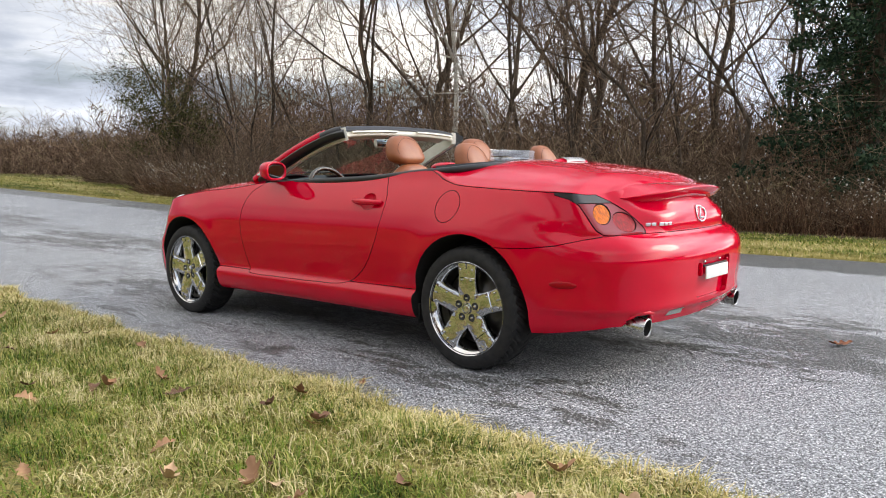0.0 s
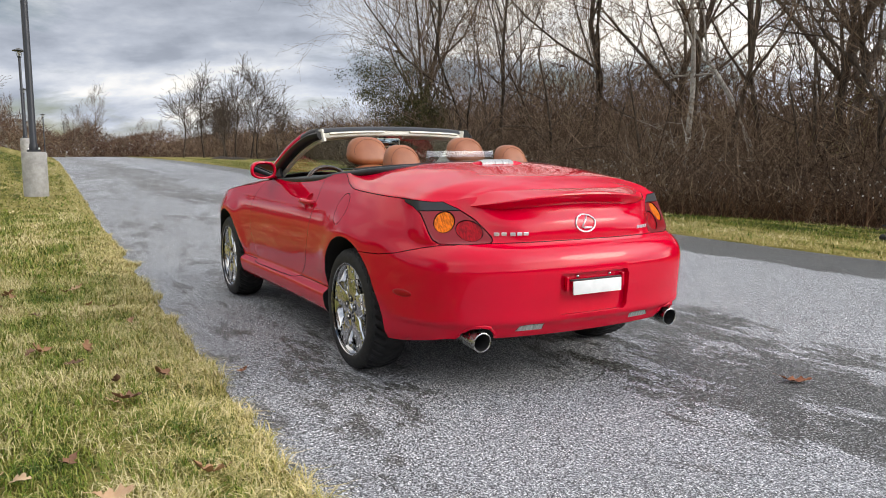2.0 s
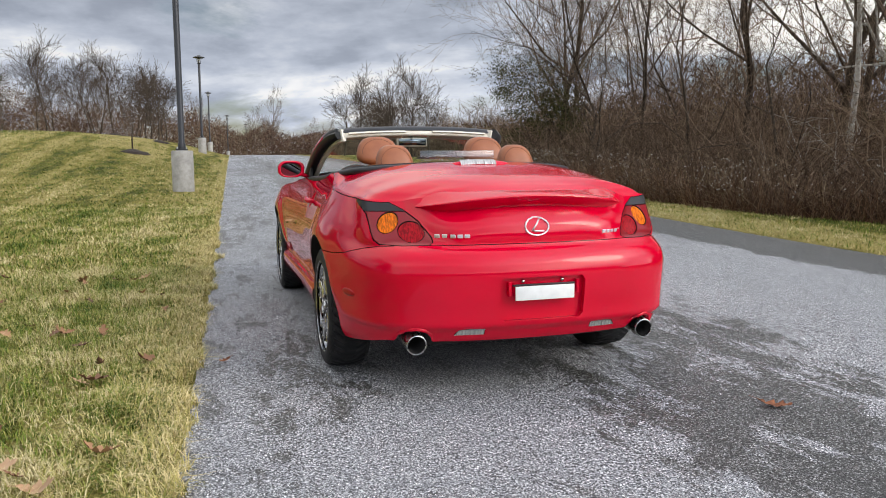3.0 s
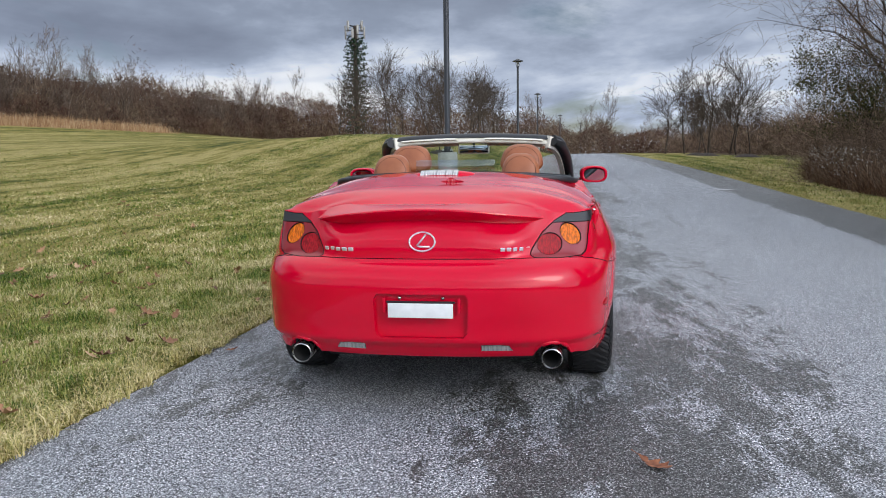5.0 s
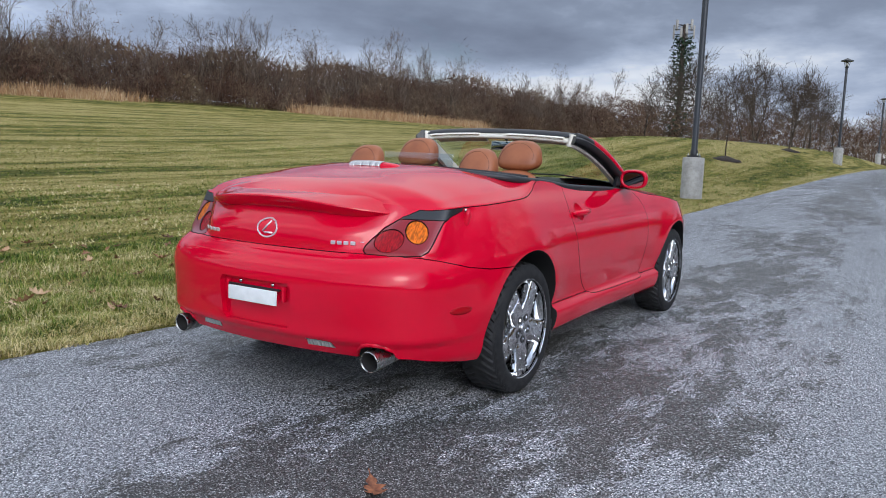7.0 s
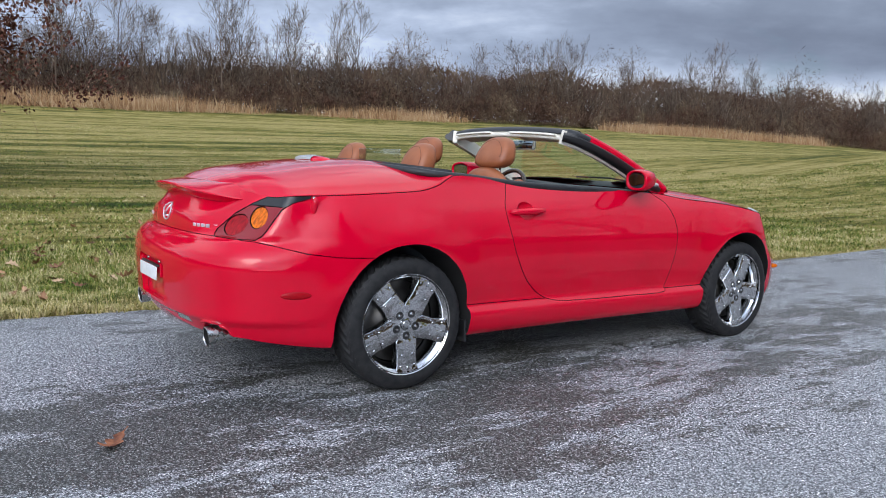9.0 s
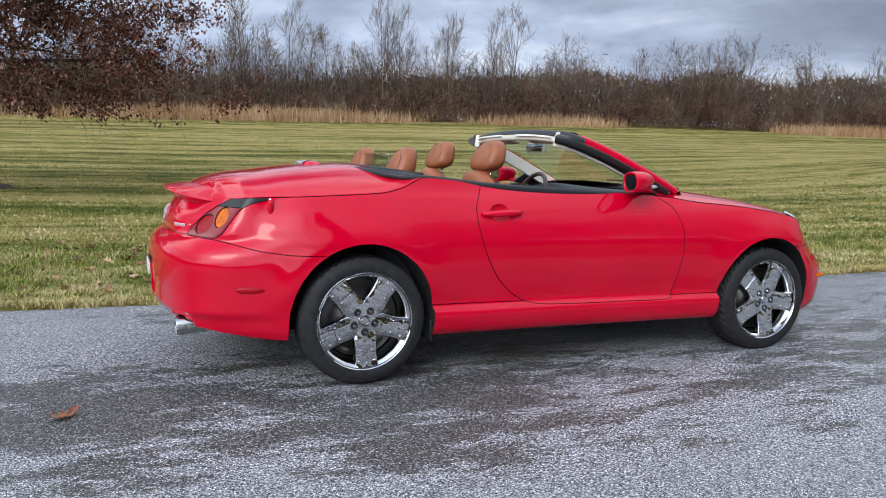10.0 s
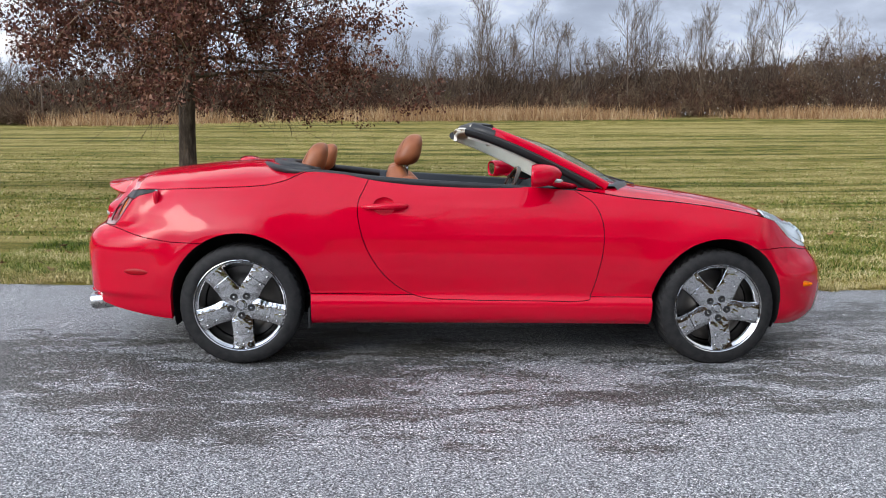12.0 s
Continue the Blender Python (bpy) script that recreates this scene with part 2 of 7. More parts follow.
# ---- building helpers ----
def interp(keys, x):
    """Smooth (monotone cubic) curve through (x, value) keys."""
    n = len(keys)
    if x <= keys[0][0]:
        return keys[0][1]
    if x >= keys[-1][0]:
        return keys[-1][1]
    i = max(k for k in range(n - 1) if keys[k][0] <= x)

    def sec(k):
        return (keys[k + 1][1] - keys[k][1]) / (keys[k + 1][0] - keys[k][0])

    def tan(k):
        if k == 0:
            return sec(0)
        if k == n - 1:
            return sec(n - 2)
        a, b = sec(k - 1), sec(k)
        return 0.0 if a * b <= 0 else 2 * a * b / (a + b)
    h = keys[i + 1][0] - keys[i][0]
    u = (x - keys[i][0]) / h
    p, q = keys[i][1], keys[i + 1][1]
    return p * (2 * u ** 3 - 3 * u * u + 1) + tan(i) * h * (u ** 3 - 2 * u * u + u) + q * (3 * u * u - 2 * u ** 3) + tan(i + 1) * h * (u ** 3 - u * u)


def smooth(u):
    u = min(1.0, max(0.0, u))
    return u * u * (3 - 2 * u)


def loop_curve(keys, count, closed=False):
    """Catmull-Rom points through 2D or 3D keys."""
    k = [Vector(p) for p in keys]
    n = len(k)
    out = []
    segs = n if closed else n - 1
    for j in range(count):
        f = j / (count if closed else count - 1) * segs
        i = min(int(f), segs - 1)
        u = f - i
        g = (lambda a: k[a % n]) if closed else (lambda a: k[min(max(a, 0), n - 1)])
        a, b, c, d = g(i - 1), g(i), g(i + 1), g(i + 2)
        out.append(0.5 * ((2 * b) + (c - a) * u + (2 * a - 5 * b + 4 * c - d) * u * u + (3 * b - 3 * c + d - a) * u ** 3))
    return out


def part(name, bm, material, parent=None, label="", flat=False, sharp=None):
    """Links a bmesh as one mesh object under a thing or a part."""
    me = bpy.data.meshes.new(name)
    bm.normal_update()
    bm.to_mesh(me)
    bm.free()
    for m in (material if isinstance(material, (list, tuple)) else [material]):
        me.materials.append(m)
    if not flat:
        me.polygons.foreach_set("use_smooth", [True] * len(me.polygons))
        if sharp is not None:
            me.set_sharp_from_angle(angle=radians(sharp))
    ob = new(name, me)
    if parent is not None:
        ob.parent = parent
    if label:
        ob["label"] = label
    return ob


def mesh_part(name, verts, faces, material, parent=None, label="", flat=False):
    me = bpy.data.meshes.new(name)
    me.from_pydata(verts, [], faces)
    for m in (material if isinstance(material, (list, tuple)) else [material]):
        me.materials.append(m)
    if not flat:
        me.polygons.foreach_set("use_smooth", [True] * len(me.polygons))
    me.update()
    ob = new(name, me)
    if parent is not None:
        ob.parent = parent
    if label:
        ob["label"] = label
    return ob


def thing(name, m=None, label="", category="", group="", kind=""):
    ob = new(name)
    ob.empty_display_size = 0.2
    if m is not None:
        ob.matrix_basis = m
    return tagged(ob, label, category, group, kind)


def box(bm, lo, hi, bevel=0.0, m=None, seg=2):
    r = bmesh.ops.create_cube(bm, size=1.0)
    vs = r["verts"]
    s, c = [b - a for a, b in zip(lo, hi)], [(a + b) / 2 for a, b in zip(lo, hi)]
    for v in vs:
        v.co = Vector((v.co.x * s[0] + c[0], v.co.y * s[1] + c[1], v.co.z * s[2] + c[2]))
    if bevel:
        es = list({e for v in vs for e in v.link_edges})
        r2 = bmesh.ops.bevel(bm, geom=es, offset=bevel, segments=seg, profile=0.6, affect="EDGES")
        vs = list({v for f in r2["faces"] for v in f.verts} | {v for v in vs if v.is_valid})
    if m is not None:
        for v in vs:
            v.co = m @ v.co
    return vs


def lathe(bm, prof, n=48, m=None, arc=360.0):
    """Turns (radius, height) keys round z."""
    rings = []
    full = arc >= 360
    cnt = n if full else n + 1
    for j in range(cnt):
        a = radians(arc) * j / n
        rings.append([bm.verts.new((r * math.cos(a), r * math.sin(a), h)) for r, h in prof])
    for j in range(n):
        a, b = rings[j], rings[(j + 1) % cnt]
        for i in range(len(prof) - 1):
            bm.faces.new((a[i], b[i], b[i + 1], a[i + 1]))
    vs = [v for r in rings for v in r]
    if m is not None:
        for v in vs:
            v.co = m @ v.co
    return vs


def tube(bm, pts, rad, n=8, cap=True):
    """A round bar along points; rad is a number or one per point."""
    pts = [Vector(p) for p in pts]
    rings = []
    up = Vector((0.13, 0.31, 0.94))
    for i, p in enumerate(pts):
        d = (pts[min(i + 1, len(pts) - 1)] - pts[max(i - 1, 0)]).normalized()
        a = d.cross(up)
        if a.length < 1e-4:
            a = d.cross(Vector((1, 0, 0)))
        a.normalize()
        b = d.cross(a)
        r = rad[i] if isinstance(rad, (list, tuple)) else rad
        rings.append([bm.verts.new(p + r * (math.cos(2 * math.pi * k / n) * a + math.sin(2 * math.pi * k / n) * b)) for k in range(n)])
    for r0, r1 in zip(rings, rings[1:]):
        for k in range(n):
            bm.faces.new((r0[k], r0[(k + 1) % n], r1[(k + 1) % n], r1[k]))
    if cap:
        bm.faces.new(rings[0][::-1])
        bm.faces.new(rings[-1])
    return [v for r in rings for v in r]


def loft(bm, rows, close_u=False, caps=False):
    """Skins rows of equally many points."""
    g = [[bm.verts.new(p) for p in r] for r in rows]
    n = len(g[0])
    for a, b in zip(g, g[1:]):
        for k in range(n if close_u else n - 1):
            bm.faces.new((a[k], a[(k + 1) % n], b[(k + 1) % n], b[k]))
    if caps:
        bm.faces.new(g[0][::-1])
        bm.faces.new(g[-1])
    return g

# ---- the car: body surface ----
from mathutils.bvhtree import BVHTree

# x forward, y to the car's left, z up; the middle between the axles is the origin.
PLAN = [(-2.285, 0.0), (-2.275, 0.22), (-2.235, 0.48), (-2.14, 0.69), (-1.97, 0.805), (-1.70, 0.868), (-1.31, 0.902), (-0.90, 0.886), (-0.35, 0.872),
        (0.20, 0.872), (0.85, 0.882), (1.31, 0.896), (1.62, 0.866), (1.86, 0.775), (2.03, 0.61), (2.14, 0.38), (2.19, 0.16), (2.20, 0.0)]
SIDE_IN = [(0.217, 0.085), (0.232, 0.044), (0.258, 0.020), (0.300, 0.006), (0.338, 0.000), (0.360, 0.006), (0.376, 0.030), (0.388, 0.038), (0.42, 0.034), (0.52, 0.016), (0.62, 0.004), (0.70, 0.004),
           (0.78, 0.018), (0.86, 0.048), (0.93, 0.085), (1.00, 0.128), (1.08, 0.16)]
SIDE_FREE = [(0.215, 0.070), (0.245, 0.045), (0.27, 0.032), (0.32, 0.022), (0.42, 0.012), (0.52, 0.005), (0.62, 0.004), (0.70, 0.004), (0.78, 0.018), (0.86, 0.048), (0.93, 0.085), (1.00, 0.128), (1.08, 0.16)]   # behind and ahead of the wheels
REAR_IN = [(0.27, 0.125), (0.29, 0.085), (0.325, 0.058), (0.350, 0.046), (0.360, 0.024), (0.372, 0.013), (0.42, 0.012), (0.52, 0.002), (0.60, 0.0), (0.65, 0.008), (0.685, 0.026), (0.715, 0.058), (0.733, 0.088),
           (0.76, 0.085), (0.82, 0.092), (0.865, 0.122), (0.90, 0.143), (0.945, 0.168)]
CORNER_IN = [(0.25, 0.095), (0.275, 0.066), (0.325, 0.044), (0.350, 0.036), (0.362, 0.020), (0.376, 0.011), (0.42, 0.010), (0.52, 0.004), (0.60, 0.0), (0.65, 0.008), (0.69, 0.03), (0.72, 0.06), (0.74, 0.082), (0.80, 0.10), (0.86, 0.135), (0.91, 0.18), (0.95, 0.22)]
FRONT_IN = [(0.20, 0.10), (0.235, 0.05), (0.30, 0.015), (0.42, 0.0), (0.50, 0.004), (0.55, 0.025), (0.60, 0.062), (0.66, 0.105), (0.72, 0.16), (0.80, 0.22)]
BELT = [(-2.25, 0.945), (-2.16, 0.938), (-2.05, 0.925), (-1.95, 0.922), (-1.80, 0.932), (-1.41, 0.952), (-1.20, 0.965), (-1.08, 0.992), (-0.95, 1.045), (-0.61, 1.018), (-0.18, 0.998), (0.30, 0.978), (0.55, 0.962), (0.80, 0.930),
        (1.09, 0.908), (1.42, 0.865), (1.65, 0.815), (1.85, 0.745), (2.0, 0.68), (2.10, 0.645), (2.2, 0.63)]
FLOOR = [(-2.3, 0.290), (-2.12, 0.296), (-2.0, 0.276), (-1.72, 0.240), (-0.93, 0.217), (0.93, 0.224), (1.68, 0.222), (1.9, 0.21), (2.2, 0.205)]
SPINE = [(-2.120, 0.945), (-2.06, 0.975), (-1.91, 1.027), (-1.70, 1.060), (-1.46, 1.090), (-1.27, 1.103), (0.70, 1.02), (0.95, 0.992), (1.30, 0.950), (1.75, 0.862), (1.94, 0.800), (2.06, 0.73), (2.12, 0.66), (2.16, 0.63)]
NC = 150                                              # columns along half the outline
_half = loop_curve(PLAN, NC)


def side_in(s_x, z, y):
    """How far the skin lies inside the plan outline at height z."""
    rear = smooth((-1.60 - s_x) / 0.50)
    front = smooth((s_x - 1.50) / 0.50)
    mid = interp(SIDE_IN if abs(s_x) < 1.31 else SIDE_FREE, z)
    if 0 < rear:
        c = smooth((abs(y) - 0.42) / 0.30)
        r = interp(REAR_IN, z) * (1 - c) + interp(CORNER_IN, z) * c
        r += 0.055 * smooth((abs(y) - 0.22) / 0.30) * smooth((z - 0.78) / 0.12) * (1 - c)
        mid = mid * (1 - rear) + r * rear
    if 0 < front:
        mid = mid * (1 - front) + interp(FRONT_IN, z) * front
    # haunches round the wheels
    for cx in (-1.31, 1.31):
        d = math.hypot(s_x - cx, (z - 0.33))
        mid -= 0.016 * math.exp(-((d - 0.40) / 0.085) ** 2) * (smooth((z - 0.34) / 0.16) if z < 0.85 else 0)
    return mid


LENS_AT, LENS_N = Vector((-1.902, 0.735, 0.894)), Vector((-0.787, 0.374, 0.490))


def lens_shift(q):
    """How far the corner lies inside the flat plane of the tail lamp, faded out round the lamp."""
    s = 0.445 * (q.x + 2.113) + 0.895 * (q.y - 0.502)
    h = (q.z - 0.733) / 0.162
    r = (s - 0.157 * h) / (0.216 - 0.07 * h)
    w = smooth((r + 1.30) / 1.25) * smooth((1.75 - r) / 0.75) * smooth((q.z - 0.725) / 0.02) * (1 - smooth((q.z - 0.93) / 0.06))
    return -(q - LENS_AT).dot(LENS_N) / 0.871 * w


def skin_column(k):
    """Bottom-to-top points of column k, left half; the last is the shoulder or belt edge."""
    p = _half[k]
    a, b = _half[max(k - 1, 0)], _half[min(k + 1, NC - 1)]
    t = (b - a).normalized()
    nrm = Vector((-t.y, t.x))                        # outward
    if k == 0:
        nrm = Vector((-1, 0))
    if k == NC - 1:
        nrm = Vector((1, 0))
    z0, z1 = interp(FLOOR, p.x), interp(BELT, p.x)
    pts = []
    n = 46
    for j in range(n + 1):
        z = z0 + (z1 - z0) * j / n
        q = p - nrm * side_in(p.x, z, p.y)
        q = Vector((q.x, q.y, z))
        if p.x < -1.55 and q.y > 0.3 and z > 0.7:
            q += Vector((-0.903, 0.429, 0)) * lens_shift(q)
        pts.append(Vector((q.x, max(q.y, 0.0) if 0 < k < NC - 1 else 0.0, z)))
    return pts


COLS = [skin_column(k) for k in range(NC)]
REAR_END = max(k for k in range(NC) if _half[k].x < -0.97)   # last column under the boot lid
HOOD_START = min(k for k in range(NC) if _half[k].x > 0.50)  # first column under the bonnet


def rear_x(y, z):
    """Where the tail's skin lies at a place seen from behind."""
    best = None
    for k in range(0, 45):
        c = COLS[k]
        j = min(range(len(c)), key=lambda i: abs(c[i].z - z))
        d = abs(c[j].y - abs(y))
        if best is None or d < best[0]:
            best = (d, c[j].x)
    return best[1]


def skin_y(x, z):
    """Half width of the skin at a place on the side."""
    k = min(range(20, NC - 20), key=lambda i: abs(_half[i].x - x))
    return _half[k].y - side_in(_half[k].x, z, _half[k].y)


EDGE_REAR = sorted((c[-1].x, c[-1].y, c[-1].z) for c in COLS[:REAR_END + 1])
EDGE_FRONT = sorted((c[-1].x, c[-1].y, c[-1].z) for c in COLS[HOOD_START:])


def top_height(edge, x, y, power):
    """The lid's or bonnet's height: an arched section from shoulder to shoulder."""
    xs = [e[0] for e in edge]
    ye = float(np.interp(x, xs, [e[1] for e in edge]))
    ze = float(np.interp(x, xs, [e[2] for e in edge]))
    r = min(1.0, abs(y) / max(ye, 1e-4))
    c = interp(SPINE, x)
    return c + (ze - c) * r ** power


def top_rows(k, x_spine, edge, n=26, power=3.0):
    """From the shoulder edge of column k to the middle line."""
    e = COLS[k][-1]
    row = []
    for j in range(n + 1):
        w = j / n
        x, y = e.x + (x_spine - e.x) * (w ** 1.25), e.y * (1 - w)
        z = top_height(edge, x, y, power)
        f = smooth(w / 0.08)
        row.append(Vector((x, y, e.z + (z - e.z) * f if f < 1 else z)))
    return row


def mirrored(rows):
    return [[Vector((p.x, -p.y, p.z)) for p in r] for r in rows]


def skin_bmesh(rows):
    """Both halves of a sheet, welded along the middle."""
    bm = bmesh.new()
    loft(bm, rows)
    g = mirrored(rows)
    loft(bm, [r[::-1] for r in g])
    bmesh.ops.remove_doubles(bm, verts=bm.verts, dist=0.0006)
    bmesh.ops.dissolve_degenerate(bm, dist=0.0004, edges=bm.edges)
    bmesh.ops.recalc_face_normals(bm, faces=bm.faces)
    return bm


def cut(bm, line, closed, u, v, way, keep=lambda f: True):
    """Splits faces along a drawn line of (u, v) points, swept along way."""
    u, v, way = Vector(u), Vector(v), Vector(way)
    n = len(line)
    for i in range(n if closed else n - 1):
        a, b = line[i], line[(i + 1) % n]
        pa = u * a[0] + v * a[1]
        d = (u * (b[0] - a[0]) + v * (b[1] - a[1]))
        if d.length < 1e-6:
            continue
        no = d.cross(way).normalized()
        lo = (min(a[0], b[0]) - 0.001, min(a[1], b[1]) - 0.001)
        hi = (max(a[0], b[0]) + 0.001, max(a[1], b[1]) + 0.001)
        fs = []
        for f in bm.faces:
            if f.normal.dot(way) > 0.12:
                continue
            us = [q.co.dot(u) for q in f.verts]
            vs = [q.co.dot(v) for q in f.verts]
            if max(us) < lo[0] or min(us) > hi[0] or max(vs) < lo[1] or min(vs) > hi[1] or not keep(f):
                continue
            fs.append(f)
        if not fs:
            continue
        geom = list({x for f in fs for x in (*f.verts, *f.edges)}) + fs
        bmesh.ops.bisect_plane(bm, geom=geom, dist=0.0007, plane_co=pa, plane_no=no)
    bm.normal_update()


def inside(poly, x, y):
    c = False
    n = len(poly)
    for i in range(n):
        x1, y1 = poly[i][0], poly[i][1]
        x2, y2 = poly[i - 1][0], poly[i - 1][1]
        if (y1 > y) != (y2 > y) and x < (x2 - x1) * (y - y1) / (y2 - y1) + x1:
            c = not c
    return c


def split_off(bm, pick):
    """Takes the faces for which pick holds out of bm, as a bmesh of their own."""
    fs = [f for f in bm.faces if pick(f)]
    out = bmesh.new()
    made = {}
    for f in fs:
        vs = []
        for q in f.verts:
            if q not in made:
                made[q] = out.verts.new(q.co)
            vs.append(made[q])
        try:
            out.faces.new(vs)
        except ValueError:
            pass
    bmesh.ops.delete(bm, geom=fs, context="FACES")
    out.normal_update()
    return out


REFERENCE = []


def refer(bm):
    """Keeps the uncut surface, whose smooth normals the panels take over."""
    c = bm.copy()
    bmesh.ops.triangulate(c, faces=c.faces)
    c.normal_update()
    c.faces.ensure_lookup_table()
    REFERENCE.append((BVHTree.FromBMesh(c), c))


def true_normal(p, guess):
    best = None
    for tree, c in REFERENCE:
        loc, nor, idx, dist = tree.find_nearest(p)
        if loc is not None and (best is None or dist < best[0] - 1e-5):
            best = (dist, c, idx, loc)
    if best is None or best[0] > 0.03:
        return guess
    n = Vector()
    for q in best[1].faces[best[2]].verts:
        n += q.normal / ((q.co - best[3]).length + 1e-5)
    return n.normalized()


def panel(name, bm, parent, label="", material=None, gap=0.0022, depth=0.014, hem=None):
    """A sheet-metal panel with hemmed edges and the uncut surface's shading."""
    bmesh.ops.remove_doubles(bm, verts=bm.verts, dist=0.0010)
    bmesh.ops.dissolve_degenerate(bm, dist=0.0006, edges=bm.edges)
    bm.normal_update()
    for f in bm.faces:
        if f.normal.dot(true_normal(f.calc_center_median(), f.normal)) < 0:
            f.normal_flip()
    rim = [e for e in bm.edges if e.is_boundary and any(abs(q.co.y) > 0.002 for q in e.verts)]
    true = {q: true_normal(q.co, q.normal) for q in bm.verts}
    push = {}
    for e in rim:
        f = e.link_faces[0]
        d = e.verts[1].co - e.verts[0].co
        if d.length < 1e-6:
            continue
        n = (true[e.verts[0]] + true[e.verts[1]]).normalized()
        w = d.normalized().cross(n)
        if w.dot(f.calc_center_median() - e.verts[0].co) < 0:
            w = -w
        for q in e.verts:
            push[q] = push.get(q, Vector()) + w * d.length
    for q, w in push.items():
        if w.length > 1e-7:
            q.co += w.normalized() * gap
    keep = {q: true[q] for q in bm.verts}
    r = bmesh.ops.extrude_edge_only(bm, edges=rim)
    made = [x for x in r["geom"] if isinstance(x, bmesh.types.BMVert)]
    for f in r["geom"]:
        if isinstance(f, bmesh.types.BMFace):
            f.material_index = 1
    for x in made:
        for e in x.link_edges:
            o = e.other_vert(x)
            if o in keep:
                x.co = o.co - keep[o] * depth
    bm.verts.index_update()
    nor = {q.index: n for q, n in keep.items() if q.is_valid}
    me = bpy.data.meshes.new(name)
    bm.normal_update()
    bm.to_mesh(me)
    bm.free()
    me.materials.append(material or M["paint"])
    me.materials.append(hem or M["under"])
    split = [Vector((0, 0, 1))] * len(me.loops)
    for p in me.polygons:
        p.use_smooth = True
        for li in p.loop_indices:
            vi = me.loops[li].vertex_index
            split[li] = p.normal.copy() if p.material_index == 1 or vi not in nor else nor[vi]
    me.normals_split_custom_set([tuple(v) for v in split])
    ob = new(name, me)
    ob.parent = parent
    if label:
        ob["label"] = label
    return ob


DOOR = loop_curve([(-0.615, 1.06), (-0.655, 0.965), (-0.690, 0.88), (-0.680, 0.76), (-0.625, 0.61), (-0.52, 0.47), (-0.36, 0.378), (-0.10, 0.362), (0.28, 0.360), (0.555, 0.362), (0.60, 0.40),
                   (0.635, 0.55), (0.652, 0.69), (0.642, 0.81), (0.60, 0.90), (0.52, 0.952), (0.45, 1.0), (0.40, 1.06)], 90)
DOOR = [tuple(p) for p in DOOR]
ARCH = {}
for _cx in (-1.31, 1.31):
    ARCH[_cx] = [(_cx + 0.372 * math.cos(a), 0.335 + 0.382 * math.sin(a)) for a in [math.pi * i / 36 for i in range(37)]] + [(_cx - 0.372, 0.10), (_cx + 0.372, 0.10)]
QSEAM = [(-2.40, 0.738), (-2.14, 0.736), (-2.02, 0.728), (-1.96, 0.716), (-1.82, 0.682), (-1.68, 0.664), (-1.50, 0.660)]
FSEAM = [(1.50, 0.66), (1.66, 0.665), (1.80, 0.655), (1.92, 0.635), (2.3, 0.60)]
SILL = [(-1.0, 0.392), (-0.40, 0.386), (0.2, 0.378), (0.98, 0.384)]
LID_FACE = [(-0.515, 0.733), (0.515, 0.733), (0.538, 0.763), (0.586, 0.84), (0.616, 0.886), (0.645, 0.915), (0.70, 1.2), (-0.70, 1.2), (-0.645, 0.915), (-0.616, 0.886), (-0.586, 0.84), (-0.538, 0.763)]
# lamp outlines: along an axis across the corner, and height
LAMP = [(-0.912, 0.732), (-0.934, 0.737), (-0.942, 0.748), (-0.932, 0.768), (-0.900, 0.800), (-0.852, 0.843), (-0.775, 0.889), (-0.705, 0.920), (-0.66, 0.96), (-0.50, 0.96), (-0.508, 0.922), (-0.562, 0.902), (-0.600, 0.872), (-0.626, 0.826), (-0.650, 0.778), (-0.668, 0.752), (-0.70, 0.734)]
LAMP_AMBER = [(-0.714 + 0.047 * math.cos(a), 0.832 + 0.047 * math.sin(a)) for a in [2 * math.pi * i / 28 for i in range(28)]]
LAMP_RED = [(-0.832 + 0.062 * math.cos(a), 0.792 + 0.044 * math.sin(a) + 0.012 * math.cos(a)) for a in [2 * math.pi * i / 28 for i in range(28)]]
LAMP_AXES = {1: ((0.62225, 0.78282, 0), (0.78282, -0.62225, 0)), -1: ((0.62225, -0.78282, 0), (0.78282, 0.62225, 0))}
HEADLAMP = [(1.60, 0.86), (1.625, 0.826), (1.70, 0.775), (1.78, 0.715), (1.87, 0.662), (1.95, 0.645), (2.05, 0.66), (2.05, 0.86)]
RECESS = [(-0.205 + 0.02, 0.392), (0.205 - 0.02, 0.392), (0.205, 0.412), (0.21, 0.565), (0.195, 0.588), (-0.195, 0.588), (-0.21, 0.565), (-0.205, 0.412)]
REVERSE = [[(s * y, z) for y, z in ((0.265, 0.324), (0.405, 0.324), (0.385, 0.352), (0.345, 0.358), (0.265, 0.356))] for s in (1, -1)]
EXHAUST = [[(s * (0.578 + 0.083 * math.cos(a)), 0.292 + 0.072 * math.sin(a)) for a in [2 * math.pi * i / 24 for i in range(24)]] for s in (1, -1)]
FUEL = [(-1.17 + 0.083 * math.cos(2 * math.pi * i / 40), 0.855 + 0.083 * math.sin(2 * math.pi * i / 40)) for i in range(40)]
CUP = [(-0.55 + 0.058 * math.cos(2 * math.pi * i / 30), 0.866 + 0.046 * math.sin(2 * math.pi * i / 30)) for i in range(30)]
LEFT, RIGHT, BACK = (0, -1, 0), (0, 1, 0), (1, 0, 0)
XA, YA, ZA = (1, 0, 0), (0, 1, 0), (0, 0, 1)


def mid_of(f):
    return f.calc_center_median()


